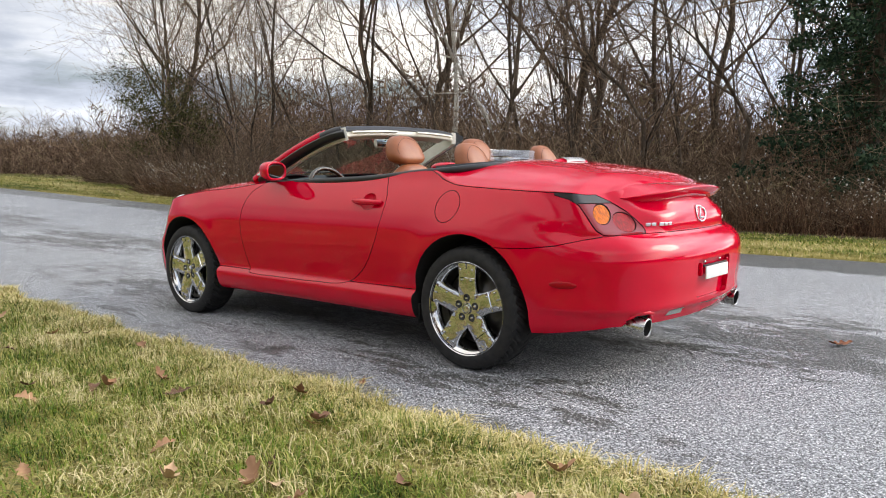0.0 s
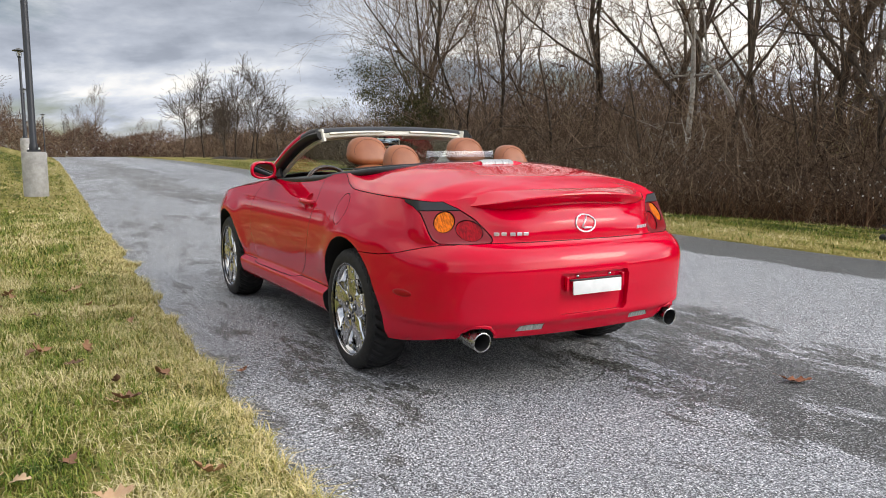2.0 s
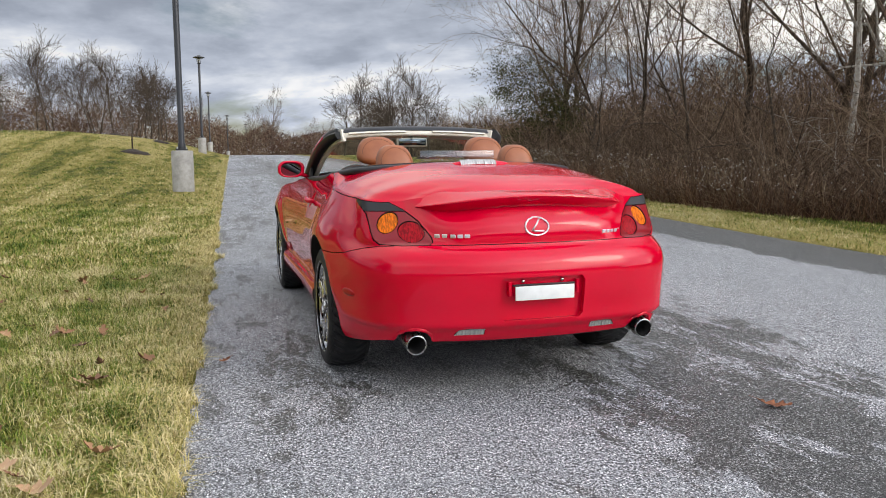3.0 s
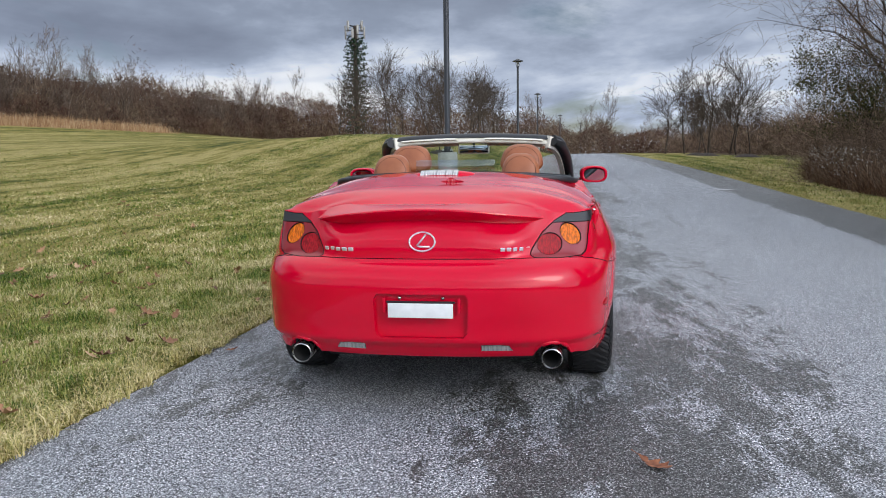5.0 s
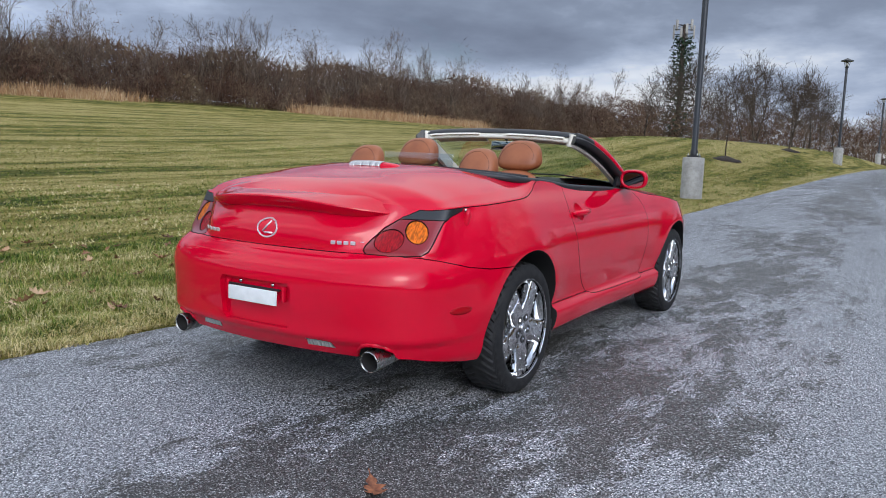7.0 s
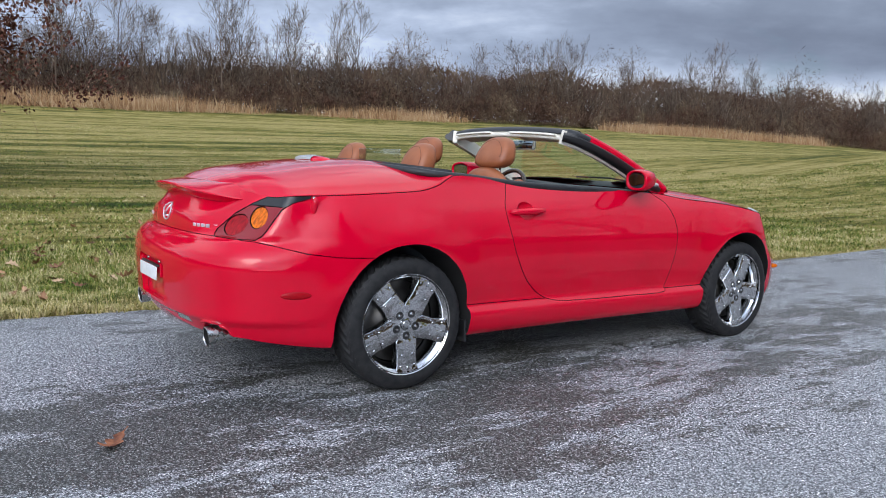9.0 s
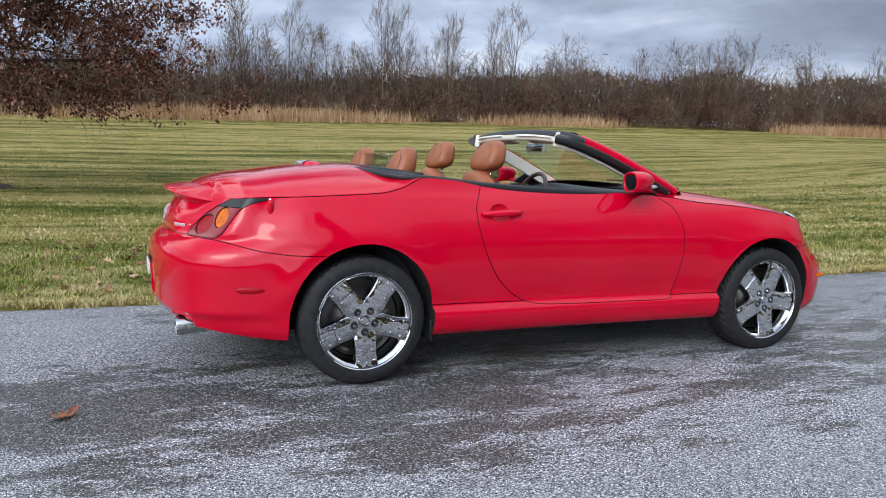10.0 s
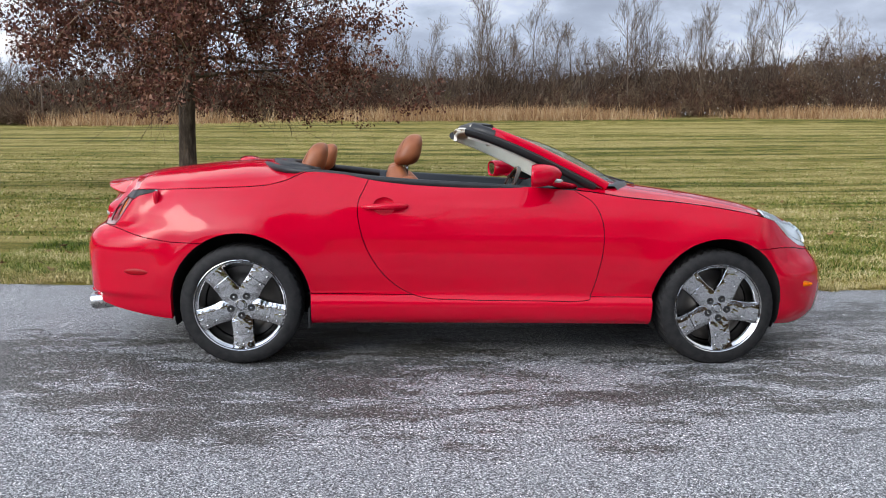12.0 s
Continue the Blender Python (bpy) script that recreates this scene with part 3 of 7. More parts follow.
shell = skin_bmesh(COLS)
refer(shell)
for cx, arch in ARCH.items():
    for way in (LEFT, RIGHT):
        cut(shell, arch, True, XA, ZA, way)
split_off(shell, lambda f: any(inside(a, mid_of(f).x, mid_of(f).z) for a in ARCH.values())).free()
for way in (LEFT, RIGHT):
    cut(shell, DOOR, False, XA, ZA, way)
    cut(shell, CUP, True, XA, ZA, way)
    cut(shell, SILL, False, XA, ZA, way, lambda f: -1.02 < mid_of(f).x < 1.0)
cut(shell, FUEL, True, XA, ZA, LEFT)
for line, test in ((QSEAM, lambda f: mid_of(f).x < -1.5), (FSEAM, lambda f: mid_of(f).x > 1.5)):
    for way in (LEFT, RIGHT):
        cut(shell, line, False, XA, ZA, way, test)
    cut(shell, [(-1.0, line[0][1] if line is QSEAM else line[-1][1]), (1.0, line[0][1] if line is QSEAM else line[-1][1])], False, YA, ZA, BACK if line is QSEAM else (-1, 0, 0), lambda f: abs(f.normal.y) < 0.72)
cut(shell, LID_FACE[1:7], False, YA, ZA, BACK, lambda f: mid_of(f).x < -1.9)
cut(shell, [(-y, z) for y, z in LID_FACE[1:7]], False, YA, ZA, BACK, lambda f: mid_of(f).x < -1.9)

for s, (au, away) in LAMP_AXES.items():
    rear_half = lambda f, s=s: mid_of(f).x < -1.5 and mid_of(f).y * s > 0.3 and mid_of(f).z > 0.70
    cut(shell, LAMP, True, au, ZA, away, rear_half)
    cut(shell, LAMP_AMBER, True, au, ZA, away, rear_half)
    cut(shell, LAMP_RED, True, au, ZA, away, rear_half)
    cut(shell, [(-1.0, 0.884), (-0.4, 0.884)], False, au, ZA, away, rear_half)
    cut(shell, HEADLAMP[:7], False, XA, ZA, LEFT if s > 0 else RIGHT, lambda f, s=s: mid_of(f).x > 1.5 and mid_of(f).y * s > 0.2)
low_rear = lambda f: mid_of(f).x < -1.9
for line in (RECESS, *REVERSE, *EXHAUST):
    cut(shell, line, True, YA, ZA, BACK, low_rear)


def below(line, f, pad=0.0):
    c = mid_of(f)
    z = interp(line, c.x)
    return c.z < z + pad


PANEL = {}
PANEL["fuel"] = split_off(shell, lambda f: mid_of(f).y > 0.5 and inside(FUEL, mid_of(f).x, mid_of(f).z))
split_off(shell, lambda f: abs(mid_of(f).y) > 0.5 and inside(CUP, mid_of(f).x, mid_of(f).z)).free()
PANEL["door_l"] = split_off(shell, lambda f: mid_of(f).y > 0.5 and inside(DOOR, mid_of(f).x, mid_of(f).z))
PANEL["door_r"] = split_off(shell, lambda f: mid_of(f).y < -0.5 and inside(DOOR, mid_of(f).x, mid_of(f).z))
PANEL["bumper"] = split_off(shell, lambda f: mid_of(f).x < -1.5 and below(QSEAM, f))
PANEL["front"] = split_off(shell, lambda f: mid_of(f).x > 1.5 and below(FSEAM, f))
for s, (au, away) in LAMP_AXES.items():
    def in_lamp(f, poly, s=s, au=au):
        c = mid_of(f)
        return c.x < -1.5 and c.y * s > 0.3 and c.z > 0.70 and inside(poly, c.dot(Vector(au)), c.z)
    PANEL["amber", s] = split_off(shell, lambda f: in_lamp(f, LAMP_AMBER))
    PANEL["red", s] = split_off(shell, lambda f: in_lamp(f, LAMP_RED))
    PANEL["band", s] = split_off(shell, lambda f: mid_of(f).z > 0.884 and in_lamp(f, LAMP))
    PANEL["lamp", s] = split_off(shell, lambda f: in_lamp(f, LAMP))
    PANEL["head", s] = split_off(shell, lambda f: mid_of(f).x > 1.5 and mid_of(f).y * s > 0.2 and inside(HEADLAMP, mid_of(f).x, mid_of(f).z))
bump_bm = PANEL["bumper"]
for e in EXHAUST:
    split_off(bump_bm, lambda f: mid_of(f).x < -1.9 and inside(e, mid_of(f).y, mid_of(f).z)).free()
PANEL["recess"] = split_off(bump_bm, lambda f: mid_of(f).x < -1.9 and inside(RECESS, mid_of(f).y, mid_of(f).z))
for s, line in zip((1, -1), REVERSE):
    PANEL["reverse", s] = split_off(bump_bm, lambda f: mid_of(f).x < -1.9 and inside(line, mid_of(f).y, mid_of(f).z))
PANEL["lid_face"] = split_off(shell, lambda f: mid_of(f).x < -1.9 and inside(LID_FACE, mid_of(f).y, mid_of(f).z))
PANEL["sill"] = split_off(shell, lambda f: -1.02 < mid_of(f).x < 1.0 and below(SILL, f))

# boot lid and bonnet: from the shoulders to the middle line
def spine_x(k):
    f = k / REAR_END
    x0 = COLS[0][-1].x
    return x0 - (x0 + 1.285) * f


lid = skin_bmesh([top_rows(k, spine_x(k), EDGE_REAR, power=3.4) for k in range(REAR_END + 1)])
hood = skin_bmesh([top_rows(k, 0.93 + (2.16 - 0.93) * ((k - HOOD_START) / (NC - 1 - HOOD_START)) ** 0.85, EDGE_FRONT, power=3.6) for k in range(HOOD_START, NC)])
refer(lid)
refer(hood)
LAMP_TOP = [(1.56, 0.745), (1.66, 0.655), (1.78, 0.55), (1.92, 0.42), (2.04, 0.36), (2.30, 0.34), (2.30, 0.95), (1.56, 0.95)]
for s in (1, -1):
    cut(hood, [(x, s * y) for x, y in LAMP_TOP[:6]], False, XA, YA, (0, 0, -1), lambda f, s=s: mid_of(f).y * s > 0.2)
    extra = split_off(hood, lambda f: mid_of(f).y * s > 0.2 and inside([(x, s * y) for x, y in LAMP_TOP], mid_of(f).x, mid_of(f).y))
    _m = bpy.data.meshes.new("lamp_join")
    extra.to_mesh(_m)
    extra.free()
    PANEL["head", s].from_mesh(_m)
    bmesh.ops.remove_doubles(PANEL["head", s], verts=PANEL["head", s].verts, dist=0.0008)
_me = bpy.data.meshes.new("lid_face_join")
PANEL["lid_face"].to_mesh(_me)
lid.from_mesh(_me)
bmesh.ops.remove_doubles(lid, verts=lid.verts, dist=0.0008)
bmesh.ops.recalc_face_normals(lid, faces=lid.faces)

car = thing("convertible_car", label="shiny red two-door convertible with its top folded, parked on the asphalt", category="car")
body = panel("body", shell, car, "glossy red painted body")
door_left = panel("door", PANEL["door_l"], car)
door_right = panel("door", PANEL["door_r"], car)
fuel_flap = panel("fuel_flap", PANEL["fuel"], car)
rear_bumper = panel("rear_bumper", PANEL["bumper"], car, depth=0.03, hem=M["paint"])
front_bumper = panel("front_bumper", PANEL["front"], car)
sills = PANEL["sill"]
sill_right = panel("side_sill", split_off(sills, lambda f: mid_of(f).y < 0), car)
sill_left = panel("side_sill", sills, car)
for s in (1, -1):
    for key in ("amber", "red"):                     # set back inside the lamp
        bm = PANEL[key, s]
        bm.normal_update()
        for q in bm.verts:
            q.co -= true_normal(q.co, q.normal) * 0.004
    tail = panel("tail_lamp", PANEL["lamp", s], car, "smoked red tail lamp", M["dark_lens"], 0.0035, 0.020)
    panel("indicator_lens", PANEL["amber", s], tail, "round amber lens", M["amber_lens"], 0.0016)
    panel("brake_lens", PANEL["red", s], tail, "round red lens", M["red_lens"], 0.0006)
    panel("lamp_tip", PANEL["band", s], tail, "gloss black lamp tip", M["black"], 0.0008)
    panel("headlamp", PANEL["head", s], car, "clear headlamp lens", M["head_lens"], 0.0012, hem=M["head_lens"])
    panel("reversing_lamp", PANEL["reverse", s], rear_bumper, "clear ribbed reversing lamp", M["clear_lens"], 0.0012)
for v in PANEL["recess"].verts:
    v.co.x += 0.026
plate_recess = part("plate_recess", PANEL["recess"], M["paint"], rear_bumper)
boot_lid = panel("boot_lid", lid, car)
bonnet = panel("bonnet", hood, car, depth=0.006)

# lip spoiler on the boot lid
bm = bmesh.new()
rows = []
for i in range(61):
    y = -0.535 + 1.07 * i / 60
    a = abs(y) / 0.535
    thin = (1 - a ** 4) ** 0.5 * 0.97 + 0.03
    xl, zl = -2.205 + 0.188 * a ** 3.2, 0.960 - 0.055 * a * a
    run = 0.045 + 0.115 * thin
    zt = top_height(EDGE_REAR, xl + run, y, 3.4) - 0.004
    mid = 0.5 * (zl + zt) + 0.004 * thin
    rows.append([Vector((xl + run, y, zt - 0.02)), Vector((xl + run, y, zt)), Vector((xl + run * 0.55, y, mid + 0.003)), Vector((xl + run * 0.22, y, zl + 0.007 * thin)), Vector((xl + 0.010, y, zl + 0.003 * thin)), Vector((xl + 0.002, y, zl)),
                 Vector((xl, y, zl - 0.006 * thin)), Vector((xl + 0.006, y, zl - 0.014 * thin)), Vector((xl + 0.030, y, zl - 0.034 * thin - 0.004)), Vector((xl + 0.062, y, zl - 0.046 * thin - 0.008)), Vector((xl + 0.10, y, zl - 0.05 * thin - 0.014))])
loft(bm, rows, caps=True)
bmesh.ops.recalc_face_normals(bm, faces=bm.faces)
part("spoiler", bm, M["paint"], boot_lid, "red lip spoiler along the edge of the boot lid", sharp=38)

# ---- the car: wheels ----
def wheel(name, x, side, turn):
    """One wheel with its tyre; side is 1 on the car's left."""
    w = thing(name, pose(x, side * 0.775, 0.327, -90 if side > 0 else 90, 0, 0))
    w.parent = car
    rot = pose(0, 0, 0, 0, 0, turn)
    bm = bmesh.new()
    half = [(0.238, 0.102), (0.252, 0.110), (0.270, 0.1125), (0.292, 0.110), (0.310, 0.101), (0.321, 0.088), (0.3255, 0.070), (0.327, 0.045), (0.327, 0.030)]
    prof = [(r, -h) for r, h in half] + [(0.327, -0.018), (0.327, 0.018)] + half[::-1]
    n = 176
    vs = lathe(bm, prof, n)
    for i, v in enumerate(vs):                      # V-shaped tread grooves
        ring, k = divmod(i, len(prof))
        r = math.hypot(v.co.x, v.co.y)
        if r > 0.318:
            a = 2 * math.pi * ring / n + 2.2 * abs(v.co.z)
            r -= 0.009 if ring % 4 == 0 and abs(v.co.z) > 0.02 else 0.0
            v.co.x, v.co.y = r * math.cos(a), r * math.sin(a)
    tyre = part("tyre", bm, M["tyre"], w, "black rubber tyre", sharp=40)
    bm = bmesh.new()
    lathe(bm, [(0.236, -0.10), (0.225, -0.09), (0.205, -0.02), (0.205, 0.03), (0.222, 0.075), (0.230, 0.088), (0.244, 0.094), (0.2505, 0.101), (0.251, 0.106), (0.246, 0.108), (0.238, 0.100)], 72)
    rim = part("rim", bm, M["chrome"], w, "polished chrome five-spoke wheel rim", sharp=50)
    bm = bmesh.new()
    lathe(bm, [(0.0, 0.020), (0.150, 0.020), (0.150, 0.0), (0.20, -0.005)], 40)
    part("brake_disc", bm, M["disc"], w, "dull steel brake disc")
    bm = bmesh.new()
    lathe(bm, [(0.0, -0.06), (0.21, -0.06), (0.212, 0.02)], 40)
    part("hub_backing", bm, M["under"], w)
    for i in range(5):
        a = rot @ pose(0, 0, 0, 0, 0, 72 * i)
        bm = bmesh.new()
        rows = []
        for r, hw, h in [(0.050, 0.036, 0.0895), (0.080, 0.060, 0.0905), (0.100, 0.0600, 0.0915), (0.125, 0.0565, 0.0925), (0.160, 0.0560, 0.0945), (0.163, 0.0560, 0.0905), (0.195, 0.0580, 0.0925), (0.225, 0.062, 0.0945), (0.240, 0.068, 0.096)]:
            sec = [(-1.0, -0.045), (-1.0, -0.010), (-0.94, -0.003), (-0.86, -0.0005), (-0.3, 0.0004), (0.3, 0.0004), (0.86, -0.0005), (0.94, -0.003), (1.0, -0.010), (1.0, -0.045)]
            rows.append([a @ Vector((r if abs(t) < 0.99 else r, t * hw, h + d)) for t, d in sec])
        loft(bm, rows)
        part("spoke", bm, M["wheel_chrome"], rim, sharp=28)
        for r, q in ((0.150, 0.030), (0.150, -0.030), (0.205, 0.040), (0.205, -0.040)):
            bm = bmesh.new()
            lathe(bm, [(0.0, 0.006), (0.0045, 0.0055), (0.0068, 0.0)], 10, a @ Matrix.Translation((r, q, 0.0935)))
            part("rivet", bm, M["chrome"], rim)
        # black disc on the spoke in place of a shaded hollow
        bm = bmesh.new()
        lathe(bm, [(0.0, 0.0014), (0.0165, 0.0014), (0.0172, 0.0030), (0.0190, 0.0032), (0.0205, 0.0)], 20, a @ Matrix.Translation((0.057, 0, 0.0905)))
        part("lug_hole", bm, M["black"], rim)
        bm = bmesh.new()
        lathe(bm, [(0.0, 0.006), (0.0065, 0.005), (0.0095, 0.001), (0.0095, -0.004)], 6, a @ Matrix.Translation((0.057, 0, 0.0920)))
        part("lug_nut", bm, M["chrome"], rim, sharp=30)
        bm = bmesh.new()
        box(bm, (0.208, -0.004, 0.0955), (0.238, 0.004, 0.0985), 0.0012, a, 1)
        part("spoke_rib", bm, M["chrome"], rim)
    bm = bmesh.new()
    lathe(bm, [(0.0, 0.0892), (0.088, 0.0892), (0.095, 0.083), (0.095, 0.05)], 40)
    part("hub_plate", bm, M["wheel_chrome"], rim, sharp=40)
    bm = bmesh.new()
    lathe(bm, [(0.0, 0.099), (0.018, 0.0985), (0.021, 0.0955), (0.023, 0.0985), (0.028, 0.098), (0.031, 0.093), (0.031, 0.086)], 36)
    part("centre_cap", bm, M["chrome"], rim, sharp=35)
    return w


M["disc"] = mat("brake_disc_steel", (0.10, 0.095, 0.09), 0.45, 1.0)
for nm, wx, sd, tn in (("wheel", -1.31, 1, -90), ("wheel", -1.31, -1, -86), ("wheel", 1.31, 1, -80), ("wheel", 1.31, -1, 65)):
    wheel(nm, wx, sd, tn)

# wheel housings and underside
for cx in (-1.31, 1.31):
    for s in (1, -1):
        bm = bmesh.new()
        rows = []
        for y in (0.872, 0.70, 0.52):
            rows.append([Vector((cx + 0.374 * math.cos(a), s * y, 0.335 + 0.384 * math.sin(a))) for a in [-0.35 + (math.pi + 0.7) * i / 30 for i in range(31)]])
        rows.append([Vector((cx, s * 0.52, 0.335)) for i in range(31)])
        for row in rows[:1]:
            for p in row:
                k = skin_y(p.x, max(p.z, 0.24)) - 0.006
                p.y = s * min(0.90, k)
        loft(bm, rows)
        part("wheel_well", bm, M["under"], car, "black wheel well liner")
bm = bmesh.new()
for lo, hi in (((-0.96, -0.74, 0.245), (0.96, 0.74, 0.40)), ((-2.02, -0.50, 0.24), (-0.9, 0.50, 0.5)), ((0.9, -0.50, 0.20), (1.95, 0.50, 0.5))):
    box(bm, lo, hi, 0.02)
part("underbody", bm, M["under"], car, "black underbody")
for s in (1, -1):
    bm = bmesh.new()
    box(bm, (-0.953, s * 0.80 - 0.06, 0.20), (-0.940, s * 0.80 + 0.040, 0.31), 0.004)
    part("mud_flap", bm, M["black"], car, "short black plastic mud flap")

# exhausts, plate, badges, lamps on the tail
for s in (1, -1):
    bm = bmesh.new()
    m = pose(-2.185, s * 0.578, 0.290, 0, -96, 0)
    lathe(bm, [(0.041, -0.004), (0.041, 0.0), (0.0435, 0.003), (0.0465, 0.001), (0.047, -0.006), (0.048, -0.10), (0.047, -0.19), (0.040, -0.26), (0.034, -0.40)], 40, m)
    tip = part("exhaust_tip", bm, M["steel"], car, "round brushed steel exhaust tip", sharp=50)
    bm = bmesh.new()
    lathe(bm, [(0.0, -0.12), (0.040, -0.12), (0.0408, -0.002)], 36, m)
    part("exhaust_bore", bm, M["soot"], tip, "sooty black bore")
    bm = bmesh.new()
    arch = [(s * (0.578 + 0.084 * math.cos(a)), 0.290 + 0.074 * math.sin(a)) for a in [math.pi * (0.04 + 0.92 * i / 20) for i in range(21)]]
    tube(bm, [Vector((rear_x(y, z) + 0.004, y, z)) for y, z in arch], [0.004 + 0.007 * math.sin(math.pi * i / 20) for i in range(21)], 8)
    part("exhaust_arch", bm, M["paint"], rear_bumper, "raised red lip over the exhaust")
    bm = bmesh.new()
    lathe(bm, [(0.0, 0.006), (0.045, 0.005), (0.066, 0.002), (0.072, -0.003)], 36, pose(-1.865, s * (skin_y(-1.865, 0.497) - 0.002), 0.497, 0, 0, 13 * s) @ pose(0, 0, 0, -90 * s, 0, 0) @ Matrix.Diagonal((1.0, 0.27, 1, 1)))
    part("side_marker", bm, M["mark_lens"], rear_bumper, "dark red oval side marker")
    bm = bmesh.new()
    lathe(bm, [(0.0, 0.008), (0.04, 0.007), (0.06, 0.002), (0.064, -0.004)], 32, pose(1.835, s * (skin_y(1.83, 0.455) - 0.012), 0.455, -90 * s, 0, 0) @ pose(0, 0, 0, 0, 17 * s, 0) @ Matrix.Diagonal((0.95, 0.28, 1, 1)))
    part("side_marker", bm, M["amber_lens"], front_bumper, "amber oval side marker")
bm = bmesh.new()
box(bm, (-2.292, -0.148, 0.487), (-2.285, 0.142, 0.551), 0.0015)
part("licence_plate", bm, M["white"], rear_bumper, "blank white strip of a licence plate")
# black strip standing in for the shade above the plate
bm = bmesh.new()
box(bm, (-2.283, -0.155, 0.551), (-2.268, 0.15, 0.559), 0.001)
part("plate_shadow_gap", bm, M["black"], rear_bumper)
for y in (0.095, -0.10):
    bm = bmesh.new()
    lathe(bm, [(0.0, 0.006), (0.006, 0.005), (0.009, 0.0)], 12, pose(-2.262, y, 0.571, 0, -90, 0))
    part("plate_bolt", bm, M["chrome"], rear_bumper)
    bm = bmesh.new()
    box(bm, (-2.278, y * 1.72 - 0.007, 0.505), (-2.258, y * 1.72 + 0.007, 0.572), 0.003)
    part("plate_guide", bm, M["paint"], rear_bumper)


def on_tail(y, z, out=0.002):
    return Vector((rear_x(y, z) - out, y, z))


for y0, y1, count in ((0.478, 0.318, 5), (-0.345, -0.480, 5)):   # badges as plain bars
    for i in range(count):
        bm = bmesh.new()
        w = abs(y1 - y0) / count
        yc = y0 + (y1 - y0) * (i + 0.5) / count
        c = on_tail(yc, 0.776)
        if count == 5 and y0 < 0 and i == 2:
            yc -= 0.002
        box(bm, (-0.002, -w * 0.40, -0.0085), (0.0045, w * 0.40, 0.0085), 0.0022, Matrix.Translation(c) @ pose(0, 0, 0, 0, -6, -math.degrees(math.atan2(on_tail(yc + 0.03, 0.776).x - on_tail(yc - 0.03, 0.776).x, 0.06))), 1)
        part("badge_bar", bm, M["silver"], boot_lid, "silver bar of a badge", flat=True)
bm = bmesh.new()
ring = [(0.058 * math.cos(a), 0.041 * math.sin(a)) for a in [2 * math.pi * i / 48 for i in range(49)]]
tube(bm, [on_tail(y, 0.813 + z, 0.003) for y, z in ring], 0.0042, 8, cap=False)
part("emblem_ring", bm, M["silver"], boot_lid, "chrome oval emblem ring")
bm = bmesh.new()
tube(bm, [on_tail(y, 0.813 + z, 0.003) for y, z in ((-0.014, 0.031), (0.000, 0.012), (0.024, -0.018), (0.010, -0.0215), (-0.034, -0.021))], 0.0045, 8)
part("emblem_bar", bm, M["silver"], boot_lid)

# high brake lamp on the lid
bm = bmesh.new()
rows = []
for i in range(17):
    q = -1 + 2 * i / 16
    w = math.sqrt(max(0.0, 1 - abs(q) ** 3.0)) * 0.95 + 0.05
    y = 0.175 * q
    zc = interp(SPINE, -1.40) - 0.02 * (y / 0.3) ** 2
    rows.append([Vector((-1.40 + 0.055 * w * math.cos(a), y, zc - 0.004 + 0.024 * w * math.sin(a))) for a in [math.pi * j / 10 for j in range(11)]])
loft(bm, rows)
brake_pod = part("high_brake_lamp", bm, M["paint"], boot_lid, "red pod of the high brake lamp")
bm = bmesh.new()
rows = []
for i in range(13):
    y = -0.075 + 0.205 * i / 12
    zc = interp(SPINE, -1.40) - 0.02 * (y / 0.3) ** 2
    rows.append([Vector((-1.40 + 0.0575 * math.cos(a), y, zc - 0.003 + 0.0262 * math.sin(a))) for a in [math.pi * (0.55 + 0.45 * j / 6) for j in range(7)]])
loft(bm, rows)
part("brake_lamp_lens", bm, M["clear_lens"], brake_pod, "clear ribbed lens")

# small red aerial nub on the right rear wing
bm = bmesh.new()
lathe(bm, [(0.0, 0.05), (0.010, 0.044), (0.015, 0.026), (0.0145, 0.0), (0.010, -0.028), (0.0, -0.048)], 16, pose(-1.765, -(skin_y(-1.765, 0.88) + 0.004), 0.88, 12, 0, 0) @ Matrix.Diagonal((1, 1, 1, 1)))
part("aerial_nub", bm, M["paint"], car, "small red nub on the wing")
bm = bmesh.new()
bmesh.ops.create_uvsphere(bm, u_segments=12, v_segments=8, radius=0.008, matrix=Matrix.Translation((-1.765, -(skin_y(-1.765, 0.88) - 0.002), 0.925)))
part("aerial_cap", bm, M["chrome"], car)

# door handles
for s, door in ((1, door_left), (-1, door_right)):
    y0 = skin_y(-0.545, 0.862)
    slope = (skin_y(-0.545, 0.90) - skin_y(-0.545, 0.82)) / 0.08
    bm = bmesh.new()
    pts = [(-0.665 + 0.24 * i / 14, s * (y0 + 0.002 + 0.030 * math.sin(math.pi * i / 14) ** 0.5), 0.866 - 0.004 * math.cos(math.pi * i / 14)) for i in range(15)]
    tube(bm, pts, [0.010 + 0.008 * math.sin(math.pi * i / 14) ** 0.6 for i in range(15)], 12)
    grip = part("door_handle", bm, M["paint"], door, "red door handle")
    bm = bmesh.new()
    rows = []
    for i in range(11):
        r = 0.02 + 0.98 * i / 10
        deep = 0.020 * (1 - r ** 3) + 0.001
        rows.append([Vector((-0.55 + 0.0595 * r * math.cos(a), s * (skin_y(-0.55, 0.866 + 0.0475 * r * math.sin(a)) - deep), 0.866 + 0.0475 * r * math.sin(a))) for a in [2 * math.pi * j / 28 for j in range(28)]])
    loft(bm, rows, close_u=True)
    bmesh.ops.recalc_face_normals(bm, faces=bm.faces)
    part("handle_cup", bm, M["cup"], door, "hollow red cup behind the handle")

